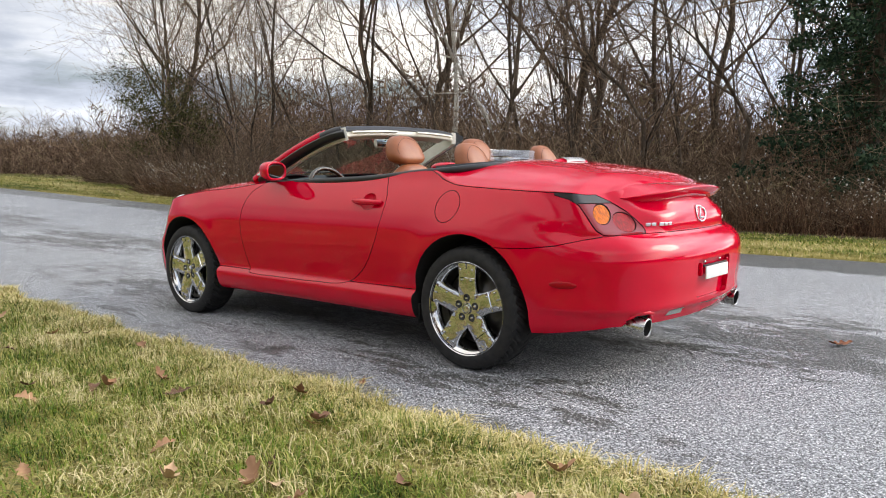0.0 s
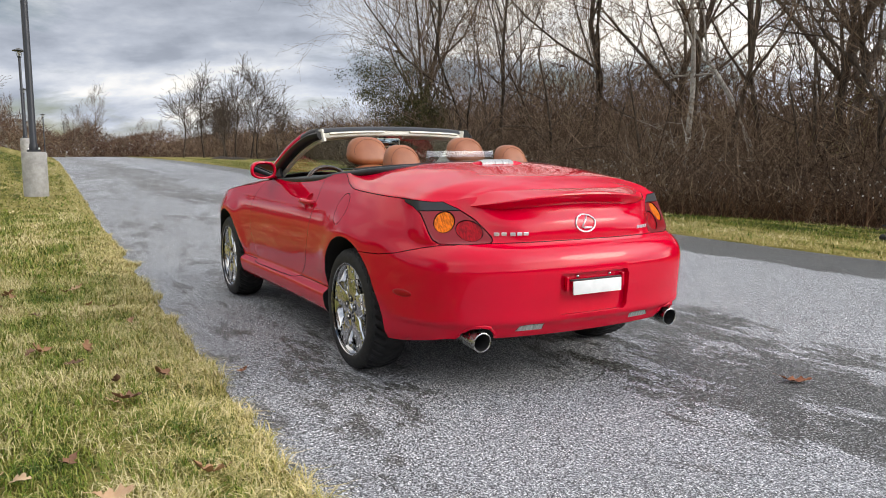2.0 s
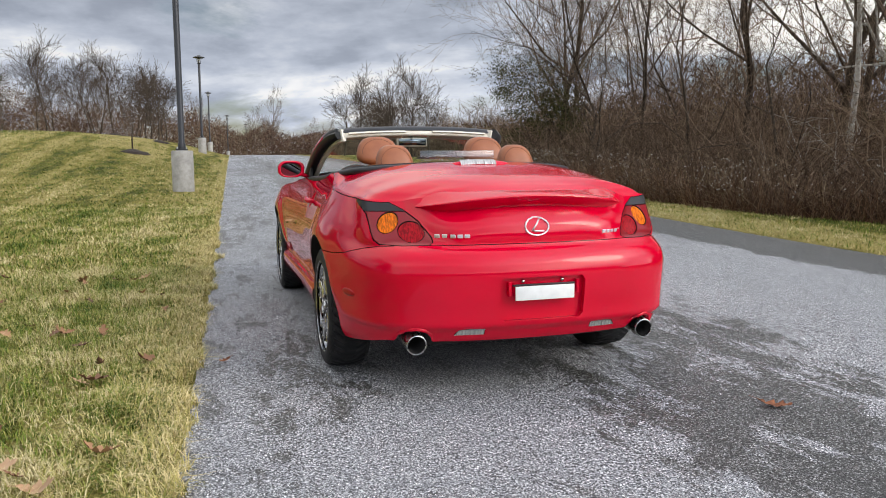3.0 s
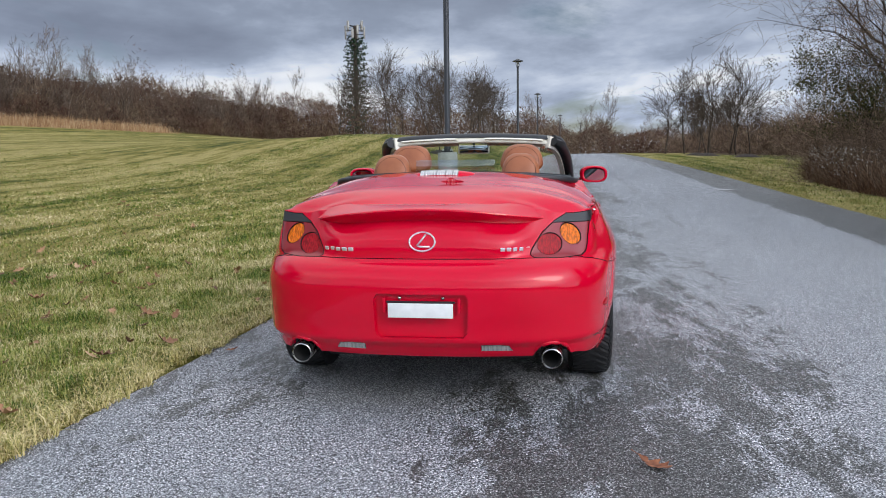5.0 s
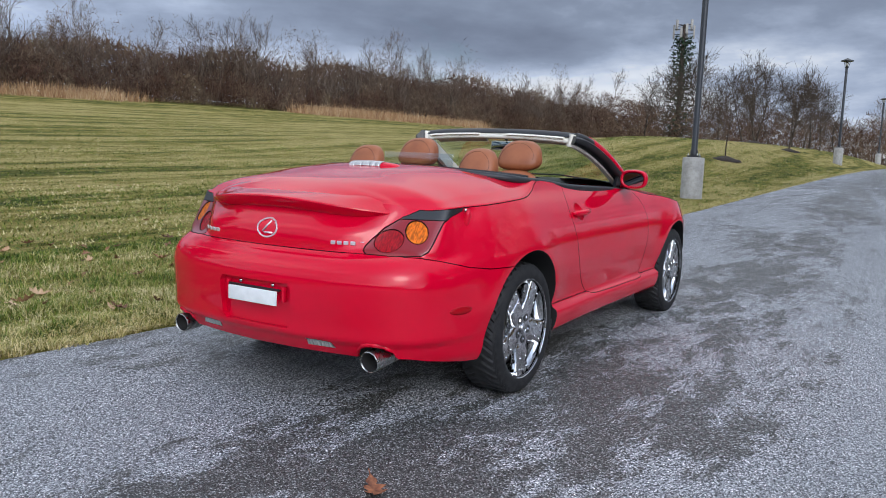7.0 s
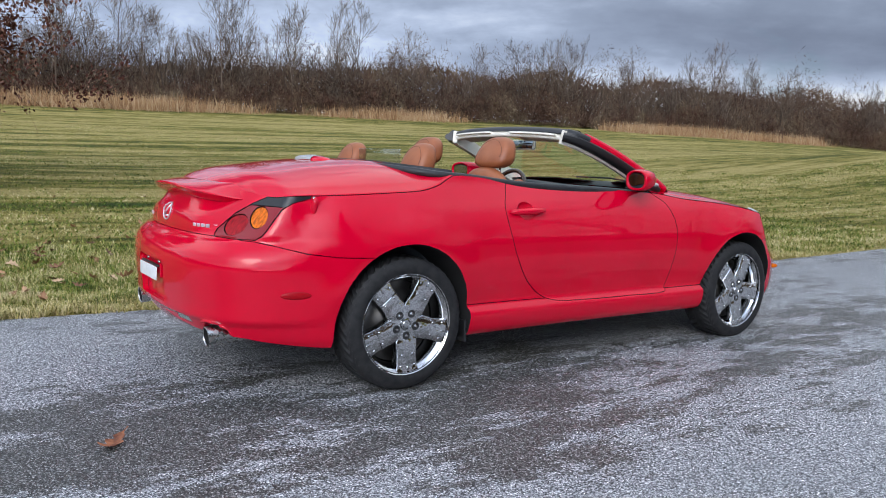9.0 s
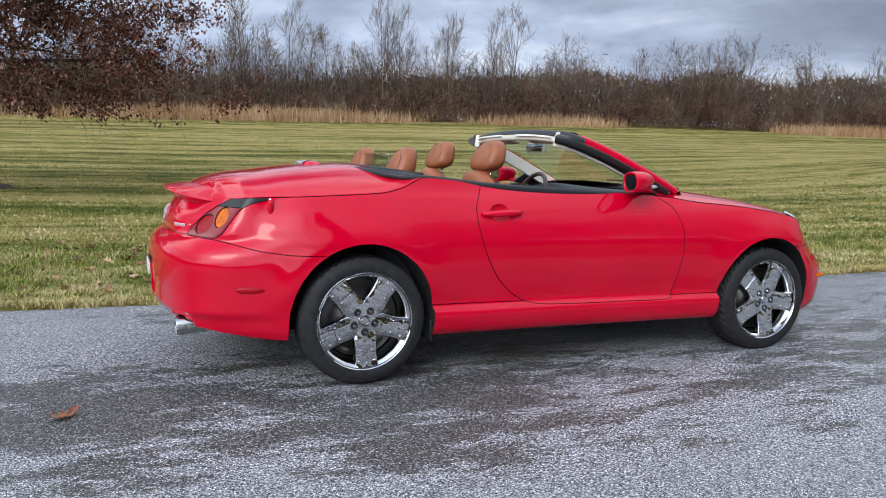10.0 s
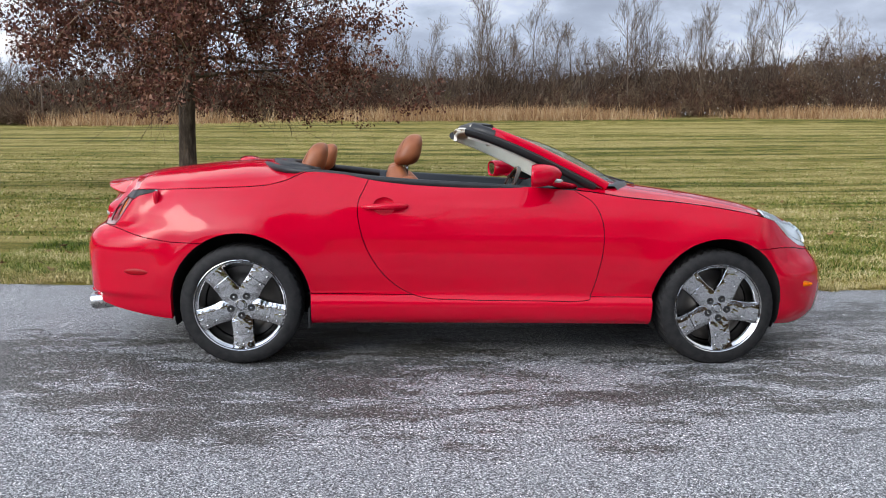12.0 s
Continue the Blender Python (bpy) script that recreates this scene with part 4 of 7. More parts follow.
# black rail round the cabin
RAIL = [(0.53, 0.722, 0.978), (0.30, 0.738, 0.990), (0.0, 0.742, 1.004), (-0.35, 0.738, 1.018), (-0.61, 0.730, 1.034), (-0.85, 0.716, 1.058), (-1.02, 0.695, 1.068), (-1.13, 0.635, 1.081), (-1.215, 0.48, 1.094), (-1.262, 0.25, 1.103), (-1.278, 0.0, 1.106)]


def swept(name, path, sec, material, parent, label="", closed=False, sharp=None):
    """A section (outward, up) swept along a path, level with the ground."""
    bm = bmesh.new()
    rows = []
    n = len(path)
    for i, p in enumerate(path):
        d = Vector(path[min(i + 1, n - 1)]) - Vector(path[max(i - 1, 0)])
        d.normalize()
        side = d.cross(Vector((0, 0, 1))).normalized()
        up = side.cross(d)
        rows.append([Vector(p) + side * a + up * b for a, b in sec])
    loft(bm, rows, close_u=True, caps=True)
    bmesh.ops.recalc_face_normals(bm, faces=bm.faces)
    return part(name, bm, material, parent, label, sharp=sharp)


half_rail = loop_curve(RAIL, 44)
full_rail = [Vector(p) for p in half_rail] + [Vector((p.x, -p.y, p.z)) for p in half_rail[-2::-1]]
swept("cabin_rail", full_rail, [(-0.028, -0.05), (-0.030, -0.022), (-0.020, -0.010), (0.0, -0.007), (0.014, -0.011), (0.018, -0.020), (0.019, -0.04)], M["vinyl"], car, "soft black rail round the open cabin")
swept("roof_cover_trim", [(p.x + 0.10, p.y * 0.9, p.z - 0.006) for p in full_rail[26:-26]], [(-0.06, -0.03), (-0.06, 0.0), (0.06, 0.006), (0.06, -0.03)], M["vinyl"], car, "black trim over the folded roof")

# cabin tub
bm = bmesh.new()
rows = []
for f, z in ((0.985, None), (0.95, 0.90), (0.92, 0.60), (0.90, 0.36)):
    rows.append([Vector((p.x if f > 0.98 else p.x * 0.97, p.y * f, p.z - 0.02 if z is None else z)) for p in full_rail])
loft(bm, rows)
part("cabin_lining", bm, M["dash"], car, "dark cabin lining")
bm = bmesh.new()
box(bm, (-1.25, -0.68, 0.34), (0.75, 0.68, 0.37), 0.0)
part("cabin_floor", bm, M["dash"], car, "dark carpet")
for s in (1, -1):
    bm = bmesh.new()
    rows = []
    for x in [0.45 - 1.05 * i / 12 for i in range(13)]:
        zt = interp([(-0.7, 1.03), (0.5, 0.975)], x)
        rows.append([Vector((x, s * y, z)) for y, z in ((0.700, zt - 0.005), (0.672, zt - 0.012), (0.66, zt - 0.10), (0.62, zt - 0.15), (0.63, zt - 0.3), (0.62, 0.5))])
    loft(bm, rows)
    part("door_lining", bm, M["dash"], door_left if s > 0 else door_right, "dark inner door lining")


def cushion(rx, ry, rz, m, power=2.6, taper=0.0, n=20):
    """A padded block: a superellipsoid, narrower towards its top by taper."""
    bm = bmesh.new()
    bmesh.ops.create_uvsphere(bm, u_segments=n * 2, v_segments=n, radius=1.0)
    for v in bm.verts:
        d = (abs(v.co.x) ** power + abs(v.co.y) ** power + abs(v.co.z) ** power) ** (1 / power)
        c = v.co / d
        t = 1 - taper * (c.z + 1) / 2
        v.co = m @ Vector((c.x * rx, c.y * ry * t, c.z * rz))
    return bm


def seat(name, x, y, lean, wide, top, head_z, label, hw, hd):
    st = thing(name)
    st.parent = car
    st["label"] = label
    b = cushion(0.085, wide, (top - 0.42) / 2, pose(x - 0.03, y, (top + 0.42) / 2, 0, -lean, 0), 3.0, 0.22)
    part("backrest", b, M["leather"], st)
    part("seat_cushion", cushion(0.27, wide * 0.98, 0.085, pose(x + 0.28, y, 0.52, 0, -6, 0), 3.0), M["leather"], st)
    for q in (1, -1):
        part("side_bolster", cushion(0.10, 0.05, (top - 0.55) / 2, pose(x + 0.03, y + q * wide * 0.86, (top + 0.43) / 2, 0, -lean, 0), 2.4), M["leather"], st)
    hm = pose(x - 0.012, y, head_z)
    slant = Matrix(((1, 0, 0.34, 0), (0, 1, 0, 0), (0, 0, 1, 0), (0, 0, 0, 1)))     # leans forward towards its top

    def pad(v):
        return hm @ (slant @ Vector((v.x * (1.0 - 0.22 * v.z / 0.09), v.y, v.z)))

    b = cushion(hd, hw, 0.092, Matrix.Identity(4), 2.9, 0.30)
    for v in b.verts:
        v.co = pad(v.co)
    h = part("headrest", b, M["leather"], st)
    bm = bmesh.new()
    tube(bm, [pad(Vector((-1.006 * hd * max(0.02, 1 - abs(0.82 * math.cos(a)) ** 2.9 - abs(0.82 * math.sin(a)) ** 2.9) ** (1 / 2.9), 0.82 * hw * math.cos(a) * (1 - 0.30 * (0.82 * math.sin(a) + 1) / 2), 0.82 * 0.092 * math.sin(a)))) for a in [math.pi * (-0.1 + 1.2 * i / 24) for i in range(25)]], 0.0013, 6)
    part("seam", bm, M["seam"], h, "stitched seam")
    for q in (1, -1):
        bm = bmesh.new()
        tube(bm, [(x - 0.03, y + q * 0.055, top - 0.08), (x - 0.02, y + q * 0.055, head_z - 0.06)], 0.0065, 8)
        part("headrest_post", bm, M["chrome"], st)
    return st


M["seam"] = mat("dark_stitching", (0.10, 0.03, 0.012), 0.7)
for y in (0.37, -0.37):
    fs = seat("front_seat", -0.395, y, 12, 0.245, 1.090, 1.172, "saddle tan leather front seat", 0.158, 0.070)
    bm = bmesh.new()
    tube(bm, [(-0.535, y + 0.03, 1.025), (-0.528, y + 0.012, 1.055), (-0.53, y - 0.022, 1.030), (-0.526, y + 0.002, 1.046)], 0.0045, 6)
    part("seat_emblem", bm, M["chrome"], fs, "small chrome emblem")
for y in (0.385, -0.385):
    seat("rear_seat", -0.945, y, 14, 0.25, 1.045, 1.112, "saddle tan leather rear seat", 0.128, 0.066)
bm = bmesh.new()
box(bm, (-0.99, -0.235, 1.06), (-0.982, 0.235, 1.168), 0.003)
wd = part("wind_deflector", bm, M["deflect"] if "deflect" in M else M["glass"], car, "clear wind deflector between the rear headrests")
bm = bmesh.new()
box(bm, (-0.70, -0.10, 0.42), (0.45, 0.10, 0.72), 0.03)
part("centre_console", bm, M["dash"], car, "dark centre console")

# dashboard, steering wheel
bm = bmesh.new()
rows = []
for i in range(25):
    y = -0.66 + 1.32 * i / 24
    bulge = 0.020 * math.exp(-((y - 0.37) / 0.17) ** 2)
    xc = 0.88 - 0.35 * abs(y / 0.66) ** 2.4
    rows.append([Vector((x, y, z)) for x, z in ((xc, 0.955), (xc - 0.12, 0.972 + bulge * 0.4), (0.52, 0.978 + bulge), (0.45, 0.965 + bulge * 1.3), (0.42, 0.93), (0.46, 0.80), (0.50, 0.60), (0.60, 0.45))])
loft(bm, rows)
part("dashboard", bm, M["dash"], car, "dark blue-black dashboard")
sm = pose(0.285, 0.37, 0.90, 0, -64, 0)
bm = bmesh.new()
tube(bm, [sm @ Vector((0.178 * math.cos(a), 0.178 * math.sin(a), 0)) for a in [2 * math.pi * i / 40 for i in range(41)]], 0.0155, 10, cap=False)
sw = part("steering_wheel", bm, M["wood"] if "wood" in M else M["black"], car, "dark leather and wood steering wheel")
for a in (0, 120, 240):
    bm = bmesh.new()
    box(bm, (0.03, -0.022, -0.012), (0.17, 0.022, 0.006), 0.005, sm @ pose(0, 0, 0, 0, 0, a + 180))
    part("wheel_spoke", bm, M["black"], sw)
bm = bmesh.new()
lathe(bm, [(0.0, 0.02), (0.05, 0.016), (0.065, -0.01)], 24, sm)
part("airbag_boss", bm, M["black"], sw)

# windscreen frame: red outer rail, black seal, cream inner trim, header
PILLAR = [(0.70, 0.690, 0.992), (0.60, 0.690, 1.045), (0.45, 0.680, 1.118), (0.28, 0.662, 1.197), (0.12, 0.635, 1.262), (0.01, 0.604, 1.300), (-0.035, 0.570, 1.314)]
HEAD = [(-0.035, 0.570, 1.314), (-0.052, 0.42, 1.328), (-0.062, 0.20, 1.337), (-0.066, 0.0, 1.339)]
arc = loop_curve(PILLAR, 26)
top = loop_curve(HEAD, 14)
for s in (1, -1):
    P = [Vector((p.x, s * p.y, p.z)) for p in arc[:20]]
    swept("screen_pillar", P, [(-0.012 * s, -0.020), (-0.014 * s, 0.012), (0.010 * s, 0.021), (0.026 * s, 0.014), (0.033 * s, -0.004), (0.032 * s, -0.022), (0.018 * s, -0.028)], M["paint"], car, "red windscreen pillar", sharp=50)
    Q = [Vector((p.x - 0.035, s * (p.y - 0.004), p.z - 0.034)) for p in arc[2:]]
    swept("pillar_seal", Q, [(-0.014 * s, -0.026), (-0.014 * s, 0.030), (0.036 * s, 0.022), (0.047 * s, 0.012), (0.046 * s, -0.008), (0.026 * s, -0.026)], M["black"], car, "black rubber pillar seal", sharp=50)
    C = [Vector((p.x - 0.006, s * p.y, p.z - 0.004)) for p in arc[18:]]
    swept("corner_seal", C, [(-0.018 * s, -0.030), (-0.018 * s, 0.012), (0.010 * s, 0.019), (0.030 * s, 0.013), (0.042 * s, -0.006), (0.040 * s, -0.030)], M["black"], car, "black rubber corner of the windscreen frame", sharp=50)
    R = [Vector((p.x - 0.028, s * (p.y - 0.036), p.z - 0.046)) for p in arc[1:]]
    swept("pillar_trim", R, [(-0.016, -0.028), (-0.020, 0.052), (0.014, 0.056), (0.016, -0.028)], M["cream"], car, "cream inner pillar trim", sharp=50)
full_head = [Vector(p) for p in top] + [Vector((p.x, -p.y, p.z)) for p in top[-2::-1]]
full_head = [Vector((p.x + 0.036, p.y * 1.03, p.z + 0.002)) for p in full_head]
swept("screen_header", full_head, [(-0.070, -0.010), (-0.055, 0.004), (0.0, 0.006), (0.042, -0.008), (0.052, -0.022), (0.042, -0.027), (-0.02, -0.008), (-0.065, -0.014)], M["vinyl"], car, "black rubber-capped windscreen header", sharp=45)
swept("header_lining", [Vector((p.x - 0.012, p.y * 0.95, p.z - 0.030)) for p in full_head], [(-0.045, -0.008), (-0.036, 0.012), (0.03, 0.004), (0.048, -0.020), (0.032, -0.034), (-0.02, -0.026)], M["cream"], car, "cream header lining")
for s in (1, -1):
    bm = bmesh.new()
    rows = []
    for i in range(9):
        y = 0.10 + 0.40 * i / 8
        q = min(full_head, key=lambda p: abs(p.y - y))
        rows.append([Vector((q.x + a, s * y, q.z + b)) for a, b in ((-0.072, -0.036), (-0.066, -0.026), (0.02, -0.046), (0.07, -0.070), (0.07, -0.080), (0.01, -0.060))])
    loft(bm, rows, close_u=True, caps=True)
    bmesh.ops.recalc_face_normals(bm, faces=bm.faces)
    part("sun_visor", bm, M["cream"], car, "cream folded sun visor", sharp=40)
bm = bmesh.new()
rows = []
COWL = [(0.70, 0.680, 0.985), (0.80, 0.52, 0.998), (0.87, 0.28, 1.004), (0.895, 0.0, 1.006)]
cw = loop_curve(COWL, 26)
hd = [Vector((p.x + 0.0, p.y, p.z - 0.01)) for p in loop_curve(PILLAR[5:] + HEAD[1:], 26)]
for i in range(26):
    u = i / 25
    a = cw[i]
    b = hd[i]
    e = arc[0].lerp(arc[-1], 0)
    row = []
    for j in range(15):
        w = j / 14
        p = a.lerp(b, w)
        bulge = 0.062 * math.sin(math.pi * w) * (0.55 + 0.45 * u)
        row.append(Vector((p.x + bulge * 0.55, p.y + (0.020 * math.sin(math.pi * w)) * (1 - u), p.z + bulge)))
    rows.append(row)
bm = skin_bmesh(rows)
ws = part("windscreen", bm, M["glass_screen"] if "glass_screen" in M else M["glass"], car, "clear slightly green windscreen")
ws.visible_shadow = False
wd.visible_shadow = False
bm = bmesh.new()
loft(bm, [[Vector((p.x + d, s * p.y, p.z + h)) for s in (1,) for p in cw] + [Vector((p.x + d, -p.y, p.z + h)) for p in cw[-2::-1]] for d, h in ((-0.05, -0.03), (-0.01, 0.004), (0.05, 0.003), (0.08, -0.03))])
part("cowl_panel", bm, M["black"], car, "black cowl under the windscreen")
bm = bmesh.new()
tube(bm, [(0.93, -0.45, 0.995), (0.84, -0.1, 1.035), (0.86, 0.25, 1.03)], 0.006, 6)
part("wiper", bm, M["black"], car, "black wiper arm")

# mirrors
bm = bmesh.new()
box(bm, (-0.012, -0.115, -0.032), (0.012, 0.115, 0.032), 0.014, pose(0.115, 0.0, 1.235, 0, 8, 0), 3)
im = part("inner_mirror", bm, M["cream"], car, "cream-framed inner mirror")
bm = bmesh.new()
box(bm, (-0.0145, -0.104, -0.025), (-0.0128, 0.104, 0.025), 0.0, pose(0.115, 0.0, 1.235, 0, 8, 0))
part("mirror_glass", bm, M["mirror"], im)
bm = bmesh.new()
tube(bm, [(0.125, 0, 1.24), (0.135, 0, 1.265), (0.09, 0, 1.30)], 0.010, 8)
part("mirror_stalk", bm, M["black"], im)
for s, door in ((1, door_left), (-1, door_right)):
    mm = pose(0.305, s * 0.872, 1.048, 0, 0, 10 * s)
    bm = bmesh.new()
    rows = []
    for i in range(15):
        u = i / 14
        x = -0.062 + 0.160 * u
        k = max(0.02, (1 - max(0.0, (u - 0.08) / 0.92) ** 2.4)) ** 0.5
        k *= 0.93 + 0.07 * smooth(u / 0.1)
        rows.append([mm @ Vector((x, s * (0.012 - 0.055 * u) + 0.100 * k * math.copysign(abs(math.cos(a)) ** 0.75, math.cos(a)), -0.004 + 0.010 * u + 0.062 * k * math.copysign(abs(math.sin(a)) ** 0.75, math.sin(a)))) for a in [2 * math.pi * j / 32 for j in range(32)]])
    lip = [p.copy() for p in rows[0]]
    mid_lip = sum(lip, Vector()) / len(lip)
    rows.insert(0, [mid_lip + (p - mid_lip) * 0.97 + Vector((-0.004, 0, 0)) for p in lip])
    rows.insert(0, [mid_lip + (p - mid_lip) * 0.82 + Vector((-0.003, 0, 0)) for p in lip])
    rows.insert(0, [mid_lip + (p - mid_lip) * 0.80 + Vector((0.012, 0, 0)) for p in lip])
    loft(bm, rows, close_u=True)
    bmesh.ops.recalc_face_normals(bm, faces=bm.faces)
    hs = part("door_mirror", bm, M["paint"], door, "red door mirror housing")
    for nm, xx, k, mt in (("mirror_bezel", -0.056, 0.83, M["black"]), ("mirror_glass", -0.060, 0.78, M["mirror"])):
        bm = bmesh.new()
        vs = [bm.verts.new(mm @ pose(0, 0, 0, 0, -6, 0) @ Vector((xx, s * 0.012 + 0.093 * k * math.copysign(abs(math.cos(a)) ** 0.75, math.cos(a)), -0.004 + 0.057 * k * math.copysign(abs(math.sin(a)) ** 0.75, math.sin(a))))) for a in [2 * math.pi * j / 32 for j in range(32)]]
        f = bm.faces.new(vs)
        r = bmesh.ops.extrude_face_region(bm, geom=[f])
        for g in r["geom"]:
            if isinstance(g, bmesh.types.BMVert):
                g.co.x += 0.003
        bmesh.ops.recalc_face_normals(bm, faces=bm.faces)
        part(nm, bm, mt, hs, flat=True)
    bm = bmesh.new()
    rows = []
    for i in range(7):
        u = i / 6
        c = Vector((0.33, s * 0.815, 1.015)).lerp(Vector((0.47, s * 0.725, 0.985)), u)
        rows.append([c + Vector((0.045 * math.cos(a) * (1 + 0.3 * u), 0, (0.020 - 0.003 * math.sin(math.pi * u)) * math.sin(a))) for a in [2 * math.pi * j / 16 for j in range(16)]])
    loft(bm, rows, close_u=True, caps=True)
    bmesh.ops.recalc_face_normals(bm, faces=bm.faces)
    part("mirror_foot", bm, M["paint"], hs)
    bm = bmesh.new()
    lathe(bm, [(0.0, 0.006), (0.018, 0.005), (0.030, 0.0)], 16, pose(0.375, s * 0.905, 1.022, -75 * s, 0, 0) @ Matrix.Diagonal((1, 0.35, 1, 1)))
    part("mirror_indicator", bm, M["clear_lens"], hs)
    # corner triangle between mirror and pillar
    bm = bmesh.new()
    pts = [(0.33, 0.725, 0.99), (0.60, 0.712, 0.975), (0.47, 0.70, 1.09)]
    a = [bm.verts.new((x, s * y, z)) for x, y, z in pts]
    b = [bm.verts.new((x, s * (y - 0.02), z)) for x, y, z in pts]
    bm.faces.new(a)
    bm.faces.new(b[::-1])
    for i in range(3):
        bm.faces.new((a[i], b[i], b[(i + 1) % 3], a[(i + 1) % 3]))
    bmesh.ops.recalc_face_normals(bm, faces=bm.faces)
    part("corner_panel", bm, M["black"], door, flat=True)

# ---- ground ----
def rise(x):
    """The road climbs to a crest ahead of the car."""
    if x <= 0:
        return 0.0
    return 1.18 * (1 - math.exp(-(x / 30.0) ** 1.55)) - 0.012 * max(0.0, x - 70)


def edge_left(x):
    return 1.64 - 0.030 * max(x, -6.0)


def edge_right(x):
    return -5.82 + 0.004 * x - (0.0011 * max(0.0, x - 40) ** 2 if x < 130 else 8.9)


FIELD_TILT = [(-90, -1.9), (-32, -1.2), (0, -0.05), (32, 0.35), (60, 0.9), (100, 1.5), (160, 1.5)]   # the field falls behind the car and climbs ahead of it


def ground_z(x, y):
    z = rise(x)
    l, r = edge_left(x), edge_right(x)
    if y > l:
        d = y - l
        up = 0.0157 * d + 0.00082 * d * d if d < 64 else 4.36 + 0.03 * (d - 64)
        up += smooth((x - 14) / 22) * (1.25 * (d / 8) ** 1.8 * math.exp(1.8 * (1 - d / 8))) * (1 - smooth((x - 75) / 60))
        up += (min(d, 66) / 60) ** 1.4 * interp(FIELD_TILT, x)
        z = z * math.exp(-(d / 60.0) ** 2) + up + 0.025 * smooth((d - 0.02 - 0.10 * (noise.noise(Vector((x * 1.7, 0.0, 4.0))) + 0.6 * noise.noise(Vector((x * 6.0, 0.0, 9.0))))) / 0.14)
    elif y < r:
        d = r - y
        z += 0.03 * smooth(d / 0.2) - 0.02 * min(d, 4.0)
    return z


def n_math(m, op, a, b=None):
    n, l, _ = nodes(m)
    x = n.new("ShaderNodeMath")
    x.operation = op
    for i, v in enumerate((a, b)):
        if v is None:
            continue
        if isinstance(v, (int, float)):
            x.inputs[i].default_value = v
        else:
            l.new(v, x.inputs[i])
    return x.outputs[0]


def axis(m, which):
    n, l, _ = nodes(m)
    c = n.new("ShaderNodeTexCoord")
    s = n.new("ShaderNodeSeparateXYZ")
    l.new(c.outputs["Object"], s.inputs[0])
    return s.outputs[which]


# turf: mown bands along the lane, straw and green patches
T = M["turf"] = mat("mown_turf", (0.1, 0.11, 0.04), 0.95)


def mown(m):
    """Uneven mowing bands along the lane, -1 to 1."""
    wide = tex(m, "noise", 0.62, 3, 0.5, stretch=(0.07, 1, 0.2), turn=(0, 0, 0.05))
    slim = tex(m, "noise", 1.9, 4, 0.6, stretch=(0.11, 1, 0.2), turn=(0, 0, 0.05))
    return n_math(m, "SUBTRACT", ramp(m, n_math(m, "ADD", n_math(m, "MULTIPLY", wide, 0.62), n_math(m, "MULTIPLY", slim, 0.38)), [(0.40, 0.0), (0.60, 2.0)]), 1.0)


band = mown(T)
patch = tex(T, "noise", 0.9, 6, 0.65)
fine = tex(T, "noise", 46, 5, 0.75)
streak = tex(T, "noise", 3.2, 5, 0.7, stretch=(0.16, 1, 1), turn=(0, 0, 0.1))
tone = n_math(T, "ADD", n_math(T, "MULTIPLY", n_math(T, "ADD", band, 1.0), 0.13), n_math(T, "ADD", n_math(T, "MULTIPLY", patch, 0.46), n_math(T, "MULTIPLY", streak, 0.66)))
turf_col = ramp(T, tone, [(0.45, (0.034, 0.055, 0.009)), (0.56, (0.105, 0.108, 0.018)), (0.66, (0.23, 0.195, 0.045)), (0.78, (0.38, 0.31, 0.11))])
base(T, mix(T, 0.75, turf_col, ramp(T, fine, [(0.36, 0.16), (0.62, 1.3)]), "MULTIPLY"))
bump(T, fine, 0.9, 0.03)
# leaf litter on the wood's floor
L = M["litter"] = mat("leaf_litter", (0.1, 0.07, 0.04), 0.95)
lit = tex(L, "noise", 5, 8, 0.75)
base(L, ramp(L, lit, [(0.3, (0.030, 0.020, 0.012)), (0.5, (0.085, 0.056, 0.032)), (0.7, (0.17, 0.12, 0.07))]))
bump(L, lit, 1.0, 0.06)
# asphalt: pale stone chips in dark binder, damp patches, streaks along the lane
A = M["asphalt"] = mat("asphalt", (0.1, 0.1, 0.1), 0.7)
chips = tex(A, "voronoi", 215)
_sp = A.node_tree.nodes.new("ShaderNodeSeparateColor")
A.node_tree.links.new(chips.outputs["Color"], _sp.inputs[0])
chip_pick = _sp.outputs[0]
chips2 = tex(A, "noise", 95, 5, 0.85)
blot = tex(A, "noise", 0.55, 7, 0.62, stretch=(0.55, 1.25, 1), distort=0.4)
blot2 = tex(A, "noise", 3.4, 9, 0.78, stretch=(0.5, 1.35, 1), distort=0.3)
along = n_math(A, "MAXIMUM", n_math(A, "SUBTRACT", 1.0, n_math(A, "POWER", n_math(A, "ABSOLUTE", n_math(A, "MULTIPLY", n_math(A, "ADD", axis(A, "Y"), 1.0), 1.1)), 2.0)), n_math(A, "SUBTRACT", 0.05, n_math(A, "MULTIPLY", n_math(A, "LESS_THAN", axis(A, "Y"), -1.0), 1.7)))   # darker run beside the car, paler on its far side
strip = n_math(A, "MULTIPLY", n_math(A, "GREATER_THAN", n_math(A, "ADD", n_math(A, "MULTIPLY", axis(A, "Y"), -1.0), n_math(A, "MULTIPLY", tex(A, "noise", 1.2, 8, 0.75), 0.9)), 4.95), 0.25)   # darker run along the far edge
